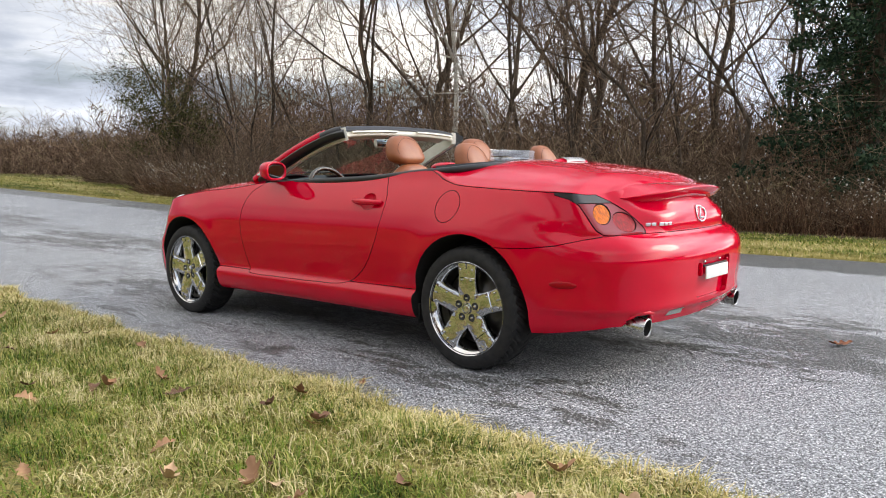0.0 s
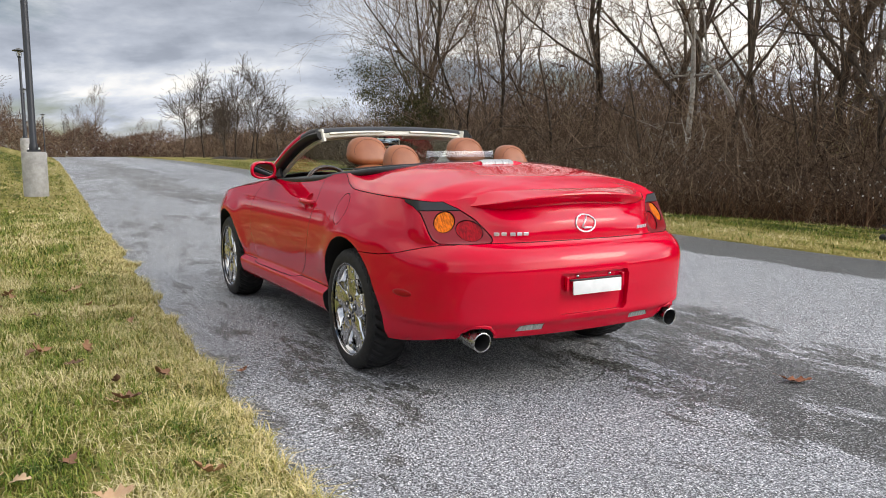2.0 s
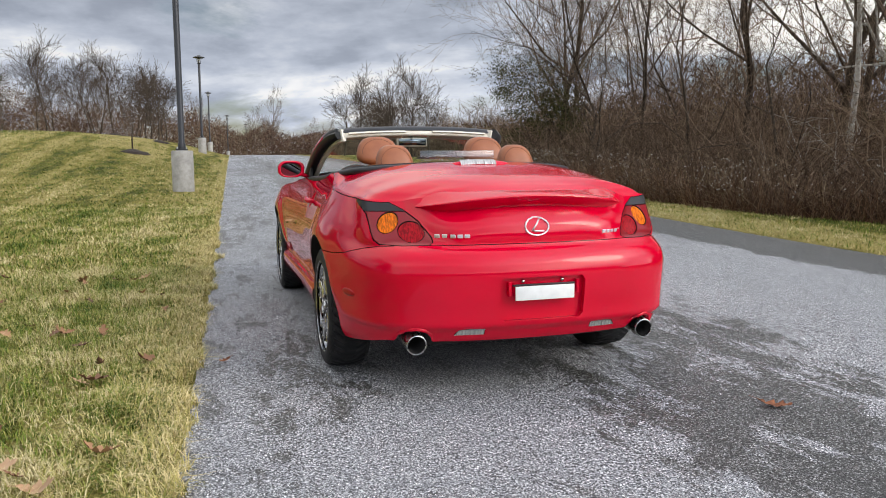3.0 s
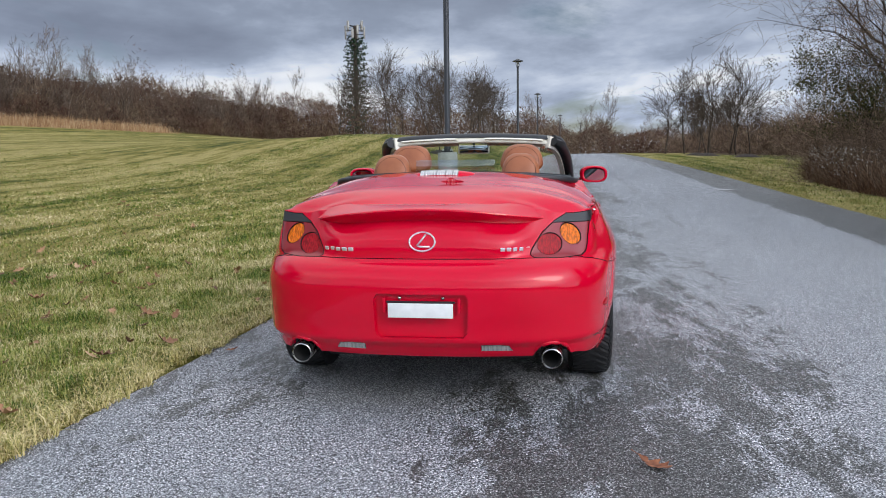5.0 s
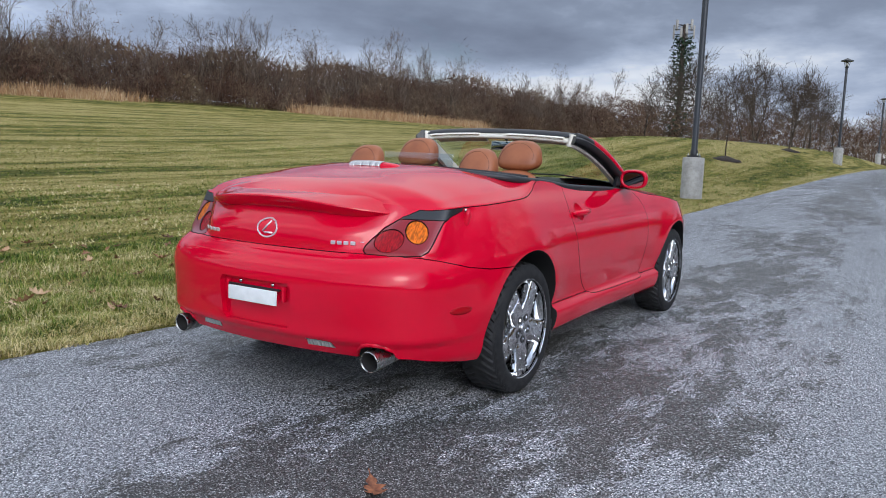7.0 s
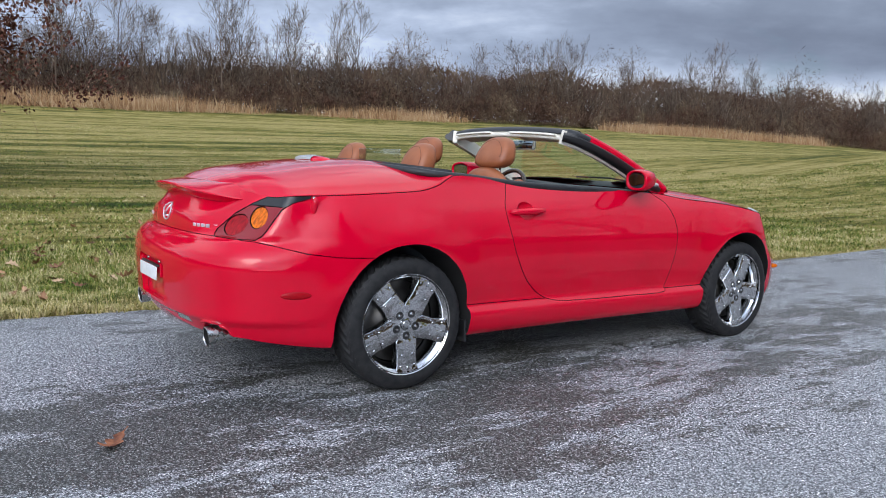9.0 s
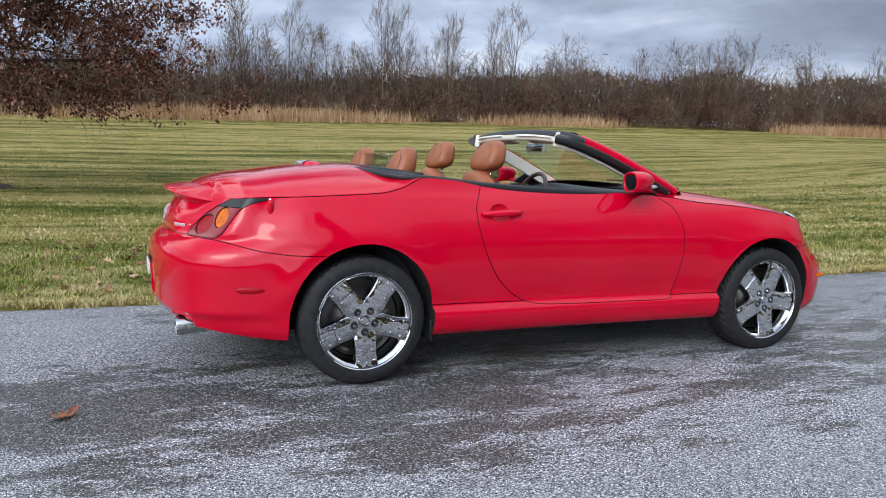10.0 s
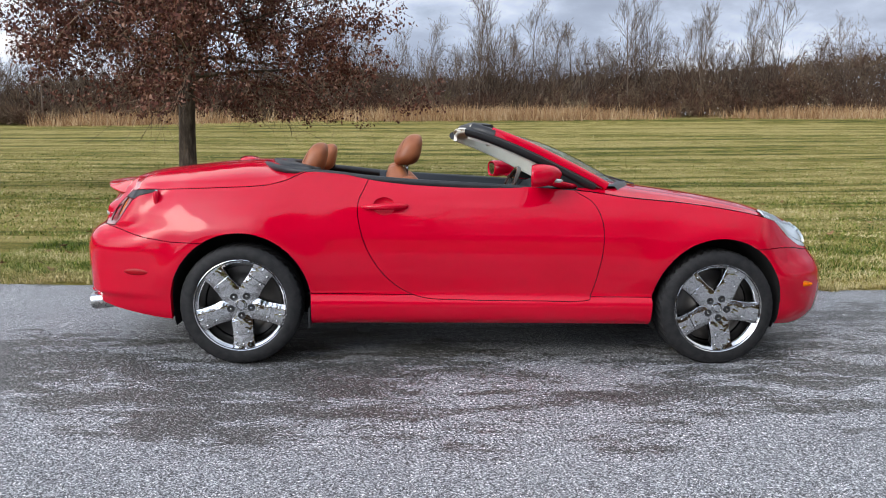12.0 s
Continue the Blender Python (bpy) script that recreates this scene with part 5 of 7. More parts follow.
seam = n_math(A, "MULTIPLY", n_math(A, "LESS_THAN", n_math(A, "ABSOLUTE", n_math(A, "ADD", n_math(A, "ADD", axis(A, "Y"), 2.60), n_math(A, "MULTIPLY", tex(A, "noise", 0.8, 6, 0.75), -0.25))), n_math(A, "MULTIPLY", tex(A, "noise", 2.0, 5, 0.7, stretch=(1, 0.2, 1)), 0.10)), n_math(A, "MULTIPLY", n_math(A, "GREATER_THAN", axis(A, "X"), 6.0), 0.14))   # dark worn seam along the lane
wet = ramp(A, n_math(A, "ADD", n_math(A, "SUBTRACT", n_math(A, "ADD", n_math(A, "MULTIPLY", blot, 0.40), n_math(A, "MULTIPLY", blot2, 0.60)), n_math(A, "SUBTRACT", n_math(A, "ADD", n_math(A, "ADD", strip, seam), n_math(A, "MULTIPLY", along, 0.066)), n_math(A, "MAXIMUM", n_math(A, "MINIMUM", n_math(A, "MULTIPLY", n_math(A, "SUBTRACT", axis(A, "Y"), 0.2), 0.15), 0.001), 0.0))), n_math(A, "MULTIPLY", tex(A, "noise", 42, 6, 0.85), 0.22)), [(0.563, 0.0), (0.582, 1.0)])
worn = ramp(A, tex(A, "noise", 0.22, 5, 0.6, stretch=(0.4, 1, 1)), [(0.3, 0.8), (0.7, 1.2)])
n_, l_, b_ = nodes(A)
chip_tone = ramp(A, chip_pick, [(0.0, (0.014, 0.014, 0.0145)), (0.24, (0.060, 0.061, 0.063)), (0.5, (0.188, 0.192, 0.200)), (0.85, (0.44, 0.447, 0.458)), (1.0, (0.82, 0.82, 0.81))])
dark_tone = ramp(A, chip_pick, [(0.0, (0.007, 0.007, 0.0065)), (0.50, (0.042, 0.0415, 0.039)), (0.82, (0.13, 0.129, 0.122)), (1.0, (0.42, 0.42, 0.41))])
col = mix(A, wet, dark_tone, chip_tone)
col = mix(A, 1.0, col, ramp(A, chips2, [(0.38, 0.45), (0.60, 1.6)]), "MULTIPLY")
base(A, mix(A, 0.8, col, worn, "MULTIPLY"))
gloss(A, ramp(A, wet, [(0.0, 0.50), (1.0, 0.72)]))
bump(A, chips.outputs["Distance"], 0.55, 0.006)


def span(stops):
    out = []
    for a, b, n in stops:
        out += [a + (b - a) * i / n for i in range(n)]
    return out + [stops[-1][1]]


GX = span([(-600, -60, 12), (-60, -12, 16), (-12, 16, 112), (16, 60, 60), (60, 160, 30), (160, 900, 14)])
verts, faces, which = [], [], []
fr_l = [0, 0.02, 0.05, 0.1, 0.16] + span([(0.3, 8, 26), (8, 80, 14)]) + [100, 140, 220, 500, 900]
fr_r = [0, 0.02, 0.06, 0.12, 0.2] + span([(0.4, 6, 12), (6, 60, 10)]) + [120, 300, 900]
rows = []
for x in GX:
    l, r = edge_left(x), edge_right(x)
    ys = [r - d for d in fr_r[::-1]] + [r + (l - r) * i / 12 for i in range(1, 12)] + [l + d for d in fr_l]
    rows.append([(x, y, ground_z(x, y) - (0.03 if r < y < l else 0.0)) for y in ys])
n = len(rows[0])
for r in rows:
    verts += r
for i in range(len(rows) - 1):
    for j in range(n - 1):
        faces.append((i * n + j, (i + 1) * n + j, (i + 1) * n + j + 1, i * n + j + 1))
        x, y = rows[i][j][0], rows[i][j][1]
        which.append(1 if y < edge_right(x) - 3.2 and not (17 < x < 75 and y > edge_right(x) - 9) or y > edge_left(x) + 62 else 0)
ground = tagged(mesh_part("ground", verts, faces, [T, L]), "mown lawn with pale bands, leaf litter under the trees", "ground", kind="structure")
ground.data.polygons.foreach_set("material_index", which)
verts, faces = [], []
RX = span([(-80, -12, 30), (-12, 16, 280), (16, 60, 80), (60, 160, 40)])
for x in RX:
    l, r = edge_left(x), edge_right(x)
    for i in range(25):
        y = r + (l - r) * i / 24
        jag = (0.07 * noise.noise(Vector((x * 2.3, y, 3.0))) + 0.05 * noise.noise(Vector((x * 9.0, y, 7.0)))) if i in (0, 24) else 0
        verts.append((x, y + jag, ground_z(x, y) - (0.010 if i in (0, 24) else 0)))
n = 25
for i in range(len(verts) // n - 1):
    for j in range(n - 1):
        faces.append((i * n + j, (i + 1) * n + j, (i + 1) * n + j + 1, i * n + j + 1))
road = tagged(mesh_part("road", verts, faces, A), "worn pale grey asphalt lane with darker damp patches", "road", kind="structure")

# grass blades
G = M["blade"] = mat("grass_blade", (0.1, 0.12, 0.03), 0.6)
gp = rnd(G, True)
gbig = tex(G, "noise", 1.6, 6, 0.68)
gmix = n_math(G, "ADD", n_math(G, "ADD", n_math(G, "MULTIPLY", gp, 0.56), n_math(G, "MULTIPLY", n_math(G, "SUBTRACT", gbig, 0.315), 1.7)), n_math(G, "MULTIPLY", mown(G), 0.15))
base(G, ramp(G, gmix, [(0.22, (0.036, 0.072, 0.010)), (0.42, (0.105, 0.165, 0.014)), (0.57, (0.205, 0.230, 0.036)), (0.73, (0.41, 0.36, 0.125)), (0.92, (0.66, 0.55, 0.31))]))
nodes(G)[2].inputs["Transmission Weight"].default_value = 0.0
nodes(G)[2].inputs["Subsurface Weight"].default_value = 0.0


def blades(name, regions, seed, material, label):
    """regions: x0, x1, distance from the lane's edge (two), count, height, width, side, and a last entry for plain far blades."""
    rng = np.random.default_rng(seed)
    V, F = [], []
    off = 0
    for x0, x1, d0, d1, count, hgt, wid, side, *far in regions:
        x = rng.uniform(x0, x1, count)
        d = d0 + (d1 - d0) * rng.uniform(0, 1, count)
        d = d - np.array([0.11 * (noise.noise(Vector((a * 1.7, 0.0, 4.0))) * -1.0 + 0.6 * noise.noise(Vector((a * 9.0, 4.2, 2.0)))) if b < 0.15 else 0.0 for a, b in zip(x, d)])
        y = np.array([edge_left(a) + b if side > 0 else edge_right(a) - b for a, b in zip(x, d)])
        z = np.array([ground_z(a, b) for a, b in zip(x, y)]) - 0.008
        a = rng.uniform(0, 2 * np.pi, count)
        h = hgt * rng.uniform(0.45, 1.25, count)
        if not far:                                     # tufts
            h = h * np.array([0.75 + 0.7 * (noise.noise(Vector((p * 3.5, q * 3.5, 9.0))) + 0.5) for p, q in zip(x, y)]).clip(0.45, 1.6)
        lean = rng.uniform(0.3, 1.9, count) * h
        w = wid * rng.uniform(0.6, 1.3, count)
        dx, dy = np.cos(a), np.sin(a)
        b0 = np.stack([x - dy * w, y + dx * w, z], 1)
        b1 = np.stack([x + dy * w, y - dx * w, z], 1)
        m0 = np.stack([x - dy * w * 0.8 + dx * lean * 0.35, y + dx * w * 0.8 + dy * lean * 0.35, z + h * 0.6], 1)
        m1 = np.stack([x + dy * w * 0.8 + dx * lean * 0.35, y - dx * w * 0.8 + dy * lean * 0.35, z + h * 0.6], 1)
        t = np.stack([x + dx * lean, y + dy * lean, z + h * (1.0 - 0.25 * lean / np.maximum(h, 1e-4))], 1)
        if far:
            V.append(np.stack([b0, b1, t], 1).reshape(-1, 3))
            idx = np.arange(count) * 3 + off
            F += [tuple(q) for q in np.stack([idx, idx + 1, idx + 2], 1).tolist()]
            off += count * 3
            continue
        V.append(np.stack([b0, b1, m1, m0, t], 1).reshape(-1, 3))
        idx = np.arange(count) * 5 + off
        F += [tuple(q) for q in np.stack([idx, idx + 1, idx + 2, idx + 3], 1).tolist()]
        F += [tuple(q) for q in np.stack([idx + 3, idx + 2, idx + 4], 1).tolist()]
        off += count * 5
    return tagged(mesh_part(name, np.concatenate(V).tolist(), F, material), label, "grass", kind="stuff")


blades("lawn_grass", [(-4.4, 2.5, -0.05, 1.3, 56000, 0.056, 0.0021, 1), (-4.4, 2.5, 1.3, 3.0, 30000, 0.060, 0.0025, 1), (2.5, 9, -0.05, 2.2, 14000, 0.06, 0.004, 1),
                       (2.0, 10, 0.0, 3.5, 16000, 0.055, 0.008, 1, 1), (-9, 10, 2.4, 9, 46000, 0.055, 0.010, 1, 1), (-14, 20, 8, 20, 46000, 0.05, 0.019, 1, 1), (-16, 30, 18, 42, 44000, 0.045, 0.032, 1, 1),
                       (8, 36, -0.05, 10, 36000, 0.055, 0.016, 1, 1)], 5, G, "short autumn lawn grass, green and straw")
SG = M["straw_blade"] = mat("straw_grass_blade", (0.4, 0.36, 0.14), 0.7)
base(SG, ramp(SG, n_math(SG, "ADD", n_math(SG, "MULTIPLY", rnd(SG, True), 0.6), n_math(SG, "MULTIPLY", tex(SG, "noise", 2.5, 4), 0.4)), [(0.2, (0.20, 0.20, 0.045)), (0.42, (0.48, 0.41, 0.14)), (0.65, (0.68, 0.55, 0.27)), (0.9, (0.80, 0.68, 0.42))]))
blades("edge_grass", [(-6, 6, -0.12, 0.10, 24000, 0.062, 0.0024, 1), (-6, 6, 0.05, 0.30, 13000, 0.050, 0.0024, 1), (6, 40, -0.10, 0.14, 9000, 0.05, 0.006, 1, 1), (-6, 40, -0.08, 0.12, 7000, 0.05, 0.006, -1, 1)], 7, SG, "bleached straw grass hanging over the lane's edge")
blades("verge_grass", [(-8, 14, -0.05, 3.4, 34000, 0.065, 0.007, -1, 1), (14, 45, -0.05, 9.0, 22000, 0.07, 0.014, -1, 1)], 6, G, "short green verge grass beside the lane")

# ---- trees ----
B = M["bark"] = mat("grey_brown_bark", (0.1, 0.08, 0.06), 0.9)
bk = tex(B, "noise", 9, 7, 0.7, stretch=(1, 1, 0.25))
bt = rnd(B)
base(B, mix(B, 0.6, ramp(B, bk, [(0.3, (0.026, 0.021, 0.017)), (0.5, (0.075, 0.060, 0.047)), (0.72, (0.20, 0.168, 0.137))]), ramp(B, bt, [(0.0, (0.55, 0.50, 0.46)), (1.0, (1.25, 1.15, 1.05))]), "MULTIPLY"))
bump(B, bk, 0.8, 0.02)
W = M["twig"] = mat("bare_twigs", (0.09, 0.07, 0.055), 0.85)
base(W, mix(W, 1.0, ramp(W, rnd(W, True), [(0.0, (0.055, 0.038, 0.027)), (0.5, (0.14, 0.102, 0.072)), (1.0, (0.34, 0.27, 0.20))]), ramp(W, rnd(W), [(0.0, (0.75, 0.68, 0.62)), (1.0, (1.25, 1.15, 1.05))]), "MULTIPLY"))
BR = M["brush"] = mat("dry_brush", (0.09, 0.06, 0.04), 0.9)
bmixv = n_math(BR, "ADD", n_math(BR, "MULTIPLY", rnd(BR, True), 0.6), n_math(BR, "MULTIPLY", tex(BR, "noise", 0.16, 4, 0.6), 0.6))
base(BR, ramp(BR, bmixv, [(0.25, (0.024, 0.015, 0.010)), (0.50, (0.080, 0.050, 0.033)), (0.70, (0.16, 0.104, 0.068)), (0.87, (0.34, 0.25, 0.165)), (0.98, (0.20, 0.185, 0.07))]))
FW = M["far_wood"] = mat("far_brown_wood", (0.09, 0.07, 0.055), 0.9)
fmixv = n_math(FW, "ADD", n_math(FW, "MULTIPLY", rnd(FW, True), 0.42), n_math(FW, "MULTIPLY", tex(FW, "noise", 0.22, 4, 0.6), 0.80))
kinds = ramp(FW, tex(FW, "noise", 0.42, 3, 0.6, stretch=(1, 1, 0.6)), [(0.30, (0.62, 0.46, 0.44)), (0.44, (0.80, 0.70, 0.66)), (0.52, (1.05, 1.02, 0.96)), (0.60, (1.20, 1.30, 1.22)), (0.72, (0.85, 0.66, 0.55))])   # russet, grey and brown shrubs side by side
base(FW, mix(FW, 1.0, ramp(FW, fmixv, [(0.28, (0.034, 0.021, 0.015)), (0.48, (0.082, 0.050, 0.036)), (0.66, (0.140, 0.090, 0.062)), (0.86, (0.25, 0.185, 0.125)), (0.96, (0.14, 0.135, 0.05))]), kinds, "MULTIPLY"))
RD = M["reed"] = mat("dry_reeds", (0.4, 0.28, 0.13), 0.9)
base(RD, ramp(RD, n_math(RD, "ADD", n_math(RD, "MULTIPLY", rnd(RD, True), 0.5), n_math(RD, "MULTIPLY", tex(RD, "noise", 0.3, 3), 0.5)), [(0.25, (0.22, 0.115, 0.055)), (0.5, (0.42, 0.25, 0.12)), (0.75, (0.60, 0.44, 0.26))]))
PALE = M["pale_wood"] = mat("bleached_wood", (0.55, 0.52, 0.46), 0.85)
base(PALE, ramp(PALE, tex(PALE, "noise", 8, 5), [(0.3, (0.36, 0.33, 0.28)), (0.7, (0.66, 0.63, 0.56))]))
OL = M["oak_leaf"] = mat("russet_oak_leaves", (0.2, 0.07, 0.03), 0.7)
base(OL, ramp(OL, rnd(OL, True), [(0.0, (0.036, 0.013, 0.010)), (0.4, (0.095, 0.034, 0.024)), (0.75, (0.165, 0.066, 0.043)), (1.0, (0.34, 0.20, 0.145))]))
CN = M["needles"] = mat("dark_conifer_needles", (0.02, 0.04, 0.02), 0.75)
base(CN, ramp(CN, rnd(CN, True), [(0.0, (0.010, 0.022, 0.013)), (0.6, (0.026, 0.050, 0.028)), (1.0, (0.060, 0.095, 0.050))]))
IV = M["vine"] = mat("olive_vine_leaves", (0.05, 0.06, 0.02), 0.7)
base(IV, ramp(IV, rnd(IV, True), [(0.0, (0.020, 0.024, 0.008)), (0.6, (0.060, 0.066, 0.018)), (1.0, (0.15, 0.13, 0.045))]))


class Wood:
    """Collects branch tubes as plain lists."""

    def __init__(self):
        self.v, self.f = [], []

    def limb(self, pts, rads, sides):
        o = len(self.v)
        n = len(pts)
        for i, p in enumerate(pts):
            a, b = pts[max(i - 1, 0)], pts[min(i + 1, n - 1)]
            d = (b[0] - a[0], b[1] - a[1], b[2] - a[2])
            ln = math.sqrt(d[0] ** 2 + d[1] ** 2 + d[2] ** 2) or 1.0
            d = (d[0] / ln, d[1] / ln, d[2] / ln)
            if abs(d[2]) < 0.9:
                u = (-d[1], d[0], 0.0)
            else:
                u = (0.0, -d[2], d[1])
            ul = math.sqrt(u[0] ** 2 + u[1] ** 2 + u[2] ** 2)
            u = (u[0] / ul, u[1] / ul, u[2] / ul)
            w = (d[1] * u[2] - d[2] * u[1], d[2] * u[0] - d[0] * u[2], d[0] * u[1] - d[1] * u[0])
            for k in range(sides):
                c, s = math.cos(2 * math.pi * k / sides) * rads[i], math.sin(2 * math.pi * k / sides) * rads[i]
                self.v.append((p[0] + u[0] * c + w[0] * s, p[1] + u[1] * c + w[1] * s, p[2] + u[2] * c + w[2] * s))
        for i in range(n - 1):
            for k in range(sides):
                a, b = o + i * sides + k, o + i * sides + (k + 1) % sides
                self.f.append((a, b, b + sides, a + sides))


TWIG = [0.0038]  # thinnest twig, half its width
SPREAD = [1.0]   # how far the limbs reach out from the trunk


def grow(wood, fine, rng, p, d, length, rad, level, last, kids, up=0.12, wob=0.22, ends=None, low=0.25):
    """One branch and its branches; the thick ones go to wood, the thin ones to fine."""
    n = 7 if level == 0 else 4 if level < last - 1 else 2 if level < last else 1
    pts, rads = [p], [rad]
    q = p
    for i in range(n):
        d = (d + Vector((rng.gauss(0, wob), rng.gauss(0, wob), rng.gauss(0, wob) + up)) * (0.75 if level == 0 else 1.0)).normalized()
        q = q + d * (length / n)
        pts.append(q)
        rads.append(max(rad * (1 - 0.82 * (i + 1) / n), TWIG[0]))
    tgt = wood if level < 2 else fine
    tgt.limb([tuple(a) for a in pts], rads, 7 if level == 0 else 5 if level == 1 else 3)
    if level >= last:
        if ends is not None:
            ends.append((pts[-1], d))
            ends.append((pts[-2], d))
        return
    k = kids[level]
    for j in range(k):
        u = low + (1 - low) * (j + rng.random()) / k if level == 0 else 0.15 + 0.85 * (j + rng.random()) / k
        i = min(int(u * n), n - 1)
        at = pts[i].lerp(pts[i + 1], u * n - i)
        dd = (pts[i + 1] - pts[i]).normalized()
        a = rng.uniform(0, 2 * math.pi)
        side = dd.cross(Vector((math.cos(a), math.sin(a), 0.3))).normalized()
        ang = rng.uniform(0.45, 1.0)
        nd = (dd * math.cos(ang) + side * math.sin(ang)).normalized()
        nl = length * rng.uniform(0.42, 0.72) * ((1.15 - 0.55 * u) * SPREAD[0] if level == 0 else 0.9)
        grow(wood, fine, rng, at, nd, nl, rads[i] * rng.uniform(0.42, 0.62), level + 1, last, kids, up, wob, ends)


def make_tree(name, seed, height, rad, kids, last, label, category="tree", up=0.10, wob=0.2, low=0.25, lean=0.05, bark=None):
    rng = random.Random(seed)
    tr = thing(name, label=label, category=category)
    w, f = Wood(), Wood()
    grow(w, f, rng, Vector((0, 0, -0.15)), Vector((rng.gauss(0, lean), rng.gauss(0, lean), 1)).normalized(), height, rad, 0, last, kids, up, wob, None, low)
    mesh_part("trunk", w.v, w.f, bark or B, tr)
    mesh_part("crown", f.v, f.f, W if bark is None else bark, tr, "leafless twigs")
    return tr


def plant(kinds, spots, seed, group, smin=0.8, smax=1.2):
    rng = random.Random(seed)
    used = set()
    for i, (x, y, *s) in enumerate(spots):
        k = rng.randrange(len(kinds))
        sc = s[0] if s else rng.uniform(smin, smax)
        m = pose(x, y, ground_z(x, y), rng.uniform(-3, 3), rng.uniform(-3, 3), rng.uniform(0, 360)) @ Matrix.Diagonal((sc, sc, sc * rng.uniform(0.92, 1.1), 1))
        if k not in used:
            used.add(k)
            ob = kinds[k]
        else:
            ob = copy_thing(kinds[k], Matrix.Identity(4))
        ob.matrix_basis = m
        ob["group"] = group
    for k, ob in enumerate(kinds):
        if k not in used:
            ob.matrix_basis = pose(60 + 5 * k, -30, ground_z(60, -30))
            ob["group"] = group


def wood_front(x):
    """How far from the lane's edge the wood begins."""
    return interp([(-10, 4.2), (1.4, 3.9), (3.7, 3.1), (6.5, 1.9), (13, 1.5), (18, 2.0), (22, 4.3), (27, 4.8), (30, 6.2), (40, 9.0), (60, 14.0)], x)


tall = [make_tree("bare_tree", 11 + i, h, r, k, 4, "tall leafless grey-brown tree at the wood's edge", low=lo, wob=wb)
        for i, (h, r, k, lo, wb) in enumerate([(12.0, 0.125, (13, 8, 5, 3), 0.16, 0.24), (13.5, 0.150, (13, 8, 5, 3), 0.20, 0.26), (10.0, 0.070, (12, 7, 5, 3), 0.14, 0.20), (12.5, 0.090, (14, 7, 5, 3), 0.25, 0.15), (8.5, 0.075, (11, 7, 4, 3), 0.10, 0.30), (7.0, 0.050, (11, 6, 4, 3), 0.10, 0.28)])]
rng = random.Random(71)
spots = [(12, -21.8, 1.25), (15.9, -15.1, 1.0), (21.8, -11.4, 0.8), (17.3, -20, 1.1), (18.9, -22.3, 1.2), (26, -17.2, 1.0), (10.4, -17.0, 0.9), (24.5, -13.5, 0.95), (6.5, -18.5, 1.05), (2.5, -17.5, 1.0), (18, -12.6, 0.8), (4.6, -15.4, 0.8), (6.2, -21.0, 1.1), (3.6, -20.5, 1.0), (8.0, -15.6, 0.75), (1.6, -21.0, 1.0)]
while len(spots) < 26:
    x, y = rng.uniform(-2, 46), -rng.uniform(11.0, 32)
    if (y - 4) / (x + 3.83) > -0.58:
        continue
    if all((x - s[0]) ** 2 + (y - s[1]) ** 2 > 3.2 for s in spots):
        spots.append((x, y))
plant(tall[:4], spots, 3, "trees of the near wood")
spots = []
rng = random.Random(78)
for i in range(12):
    x = -1 + 21 * i / 11 + rng.uniform(-0.8, 0.8)
    spots.append((x, edge_right(x) - wood_front(x) - 1.3 - abs(rng.gauss(0, 2.2)), rng.uniform(0.55, 1.0)))
plant(tall[4:], spots, 13, "trees of the near wood")

# thicket in front of and under the near wood
shrubs = []
for i in range(4):
    r2 = random.Random(40 + i)
    sh = thing("shrub", label="tangled leafless brown shrub at the wood's edge", category="shrub")
    w, f = Wood(), Wood()
    for j in range(7):
        a = r2.uniform(0, 2 * math.pi)
        d = Vector((math.cos(a) * 1.0, math.sin(a) * 1.0, 1)).normalized()
        grow(w, f, r2, Vector((0.25 * math.cos(a), 0.25 * math.sin(a), -0.05)), d, r2.uniform(1.9, 3.2), 0.018, 1, 3, (0, 8, 5), -0.04, 0.42)
    mesh_part("stem_mass", w.v, w.f, W, sh)
    mesh_part("twig_mass", f.v, f.f, W, sh)
    shrubs.append(sh)
rng = random.Random(72)
spots = []
for i in range(92):
    x = rng.uniform(-3, 26)
    y = edge_right(x) - wood_front(x) - 0.8 - abs(rng.gauss(0, 2.6))
    spots.append((x, y))
plant(shrubs, spots, 4, "shrubs of the near wood", 0.5, 0.95)


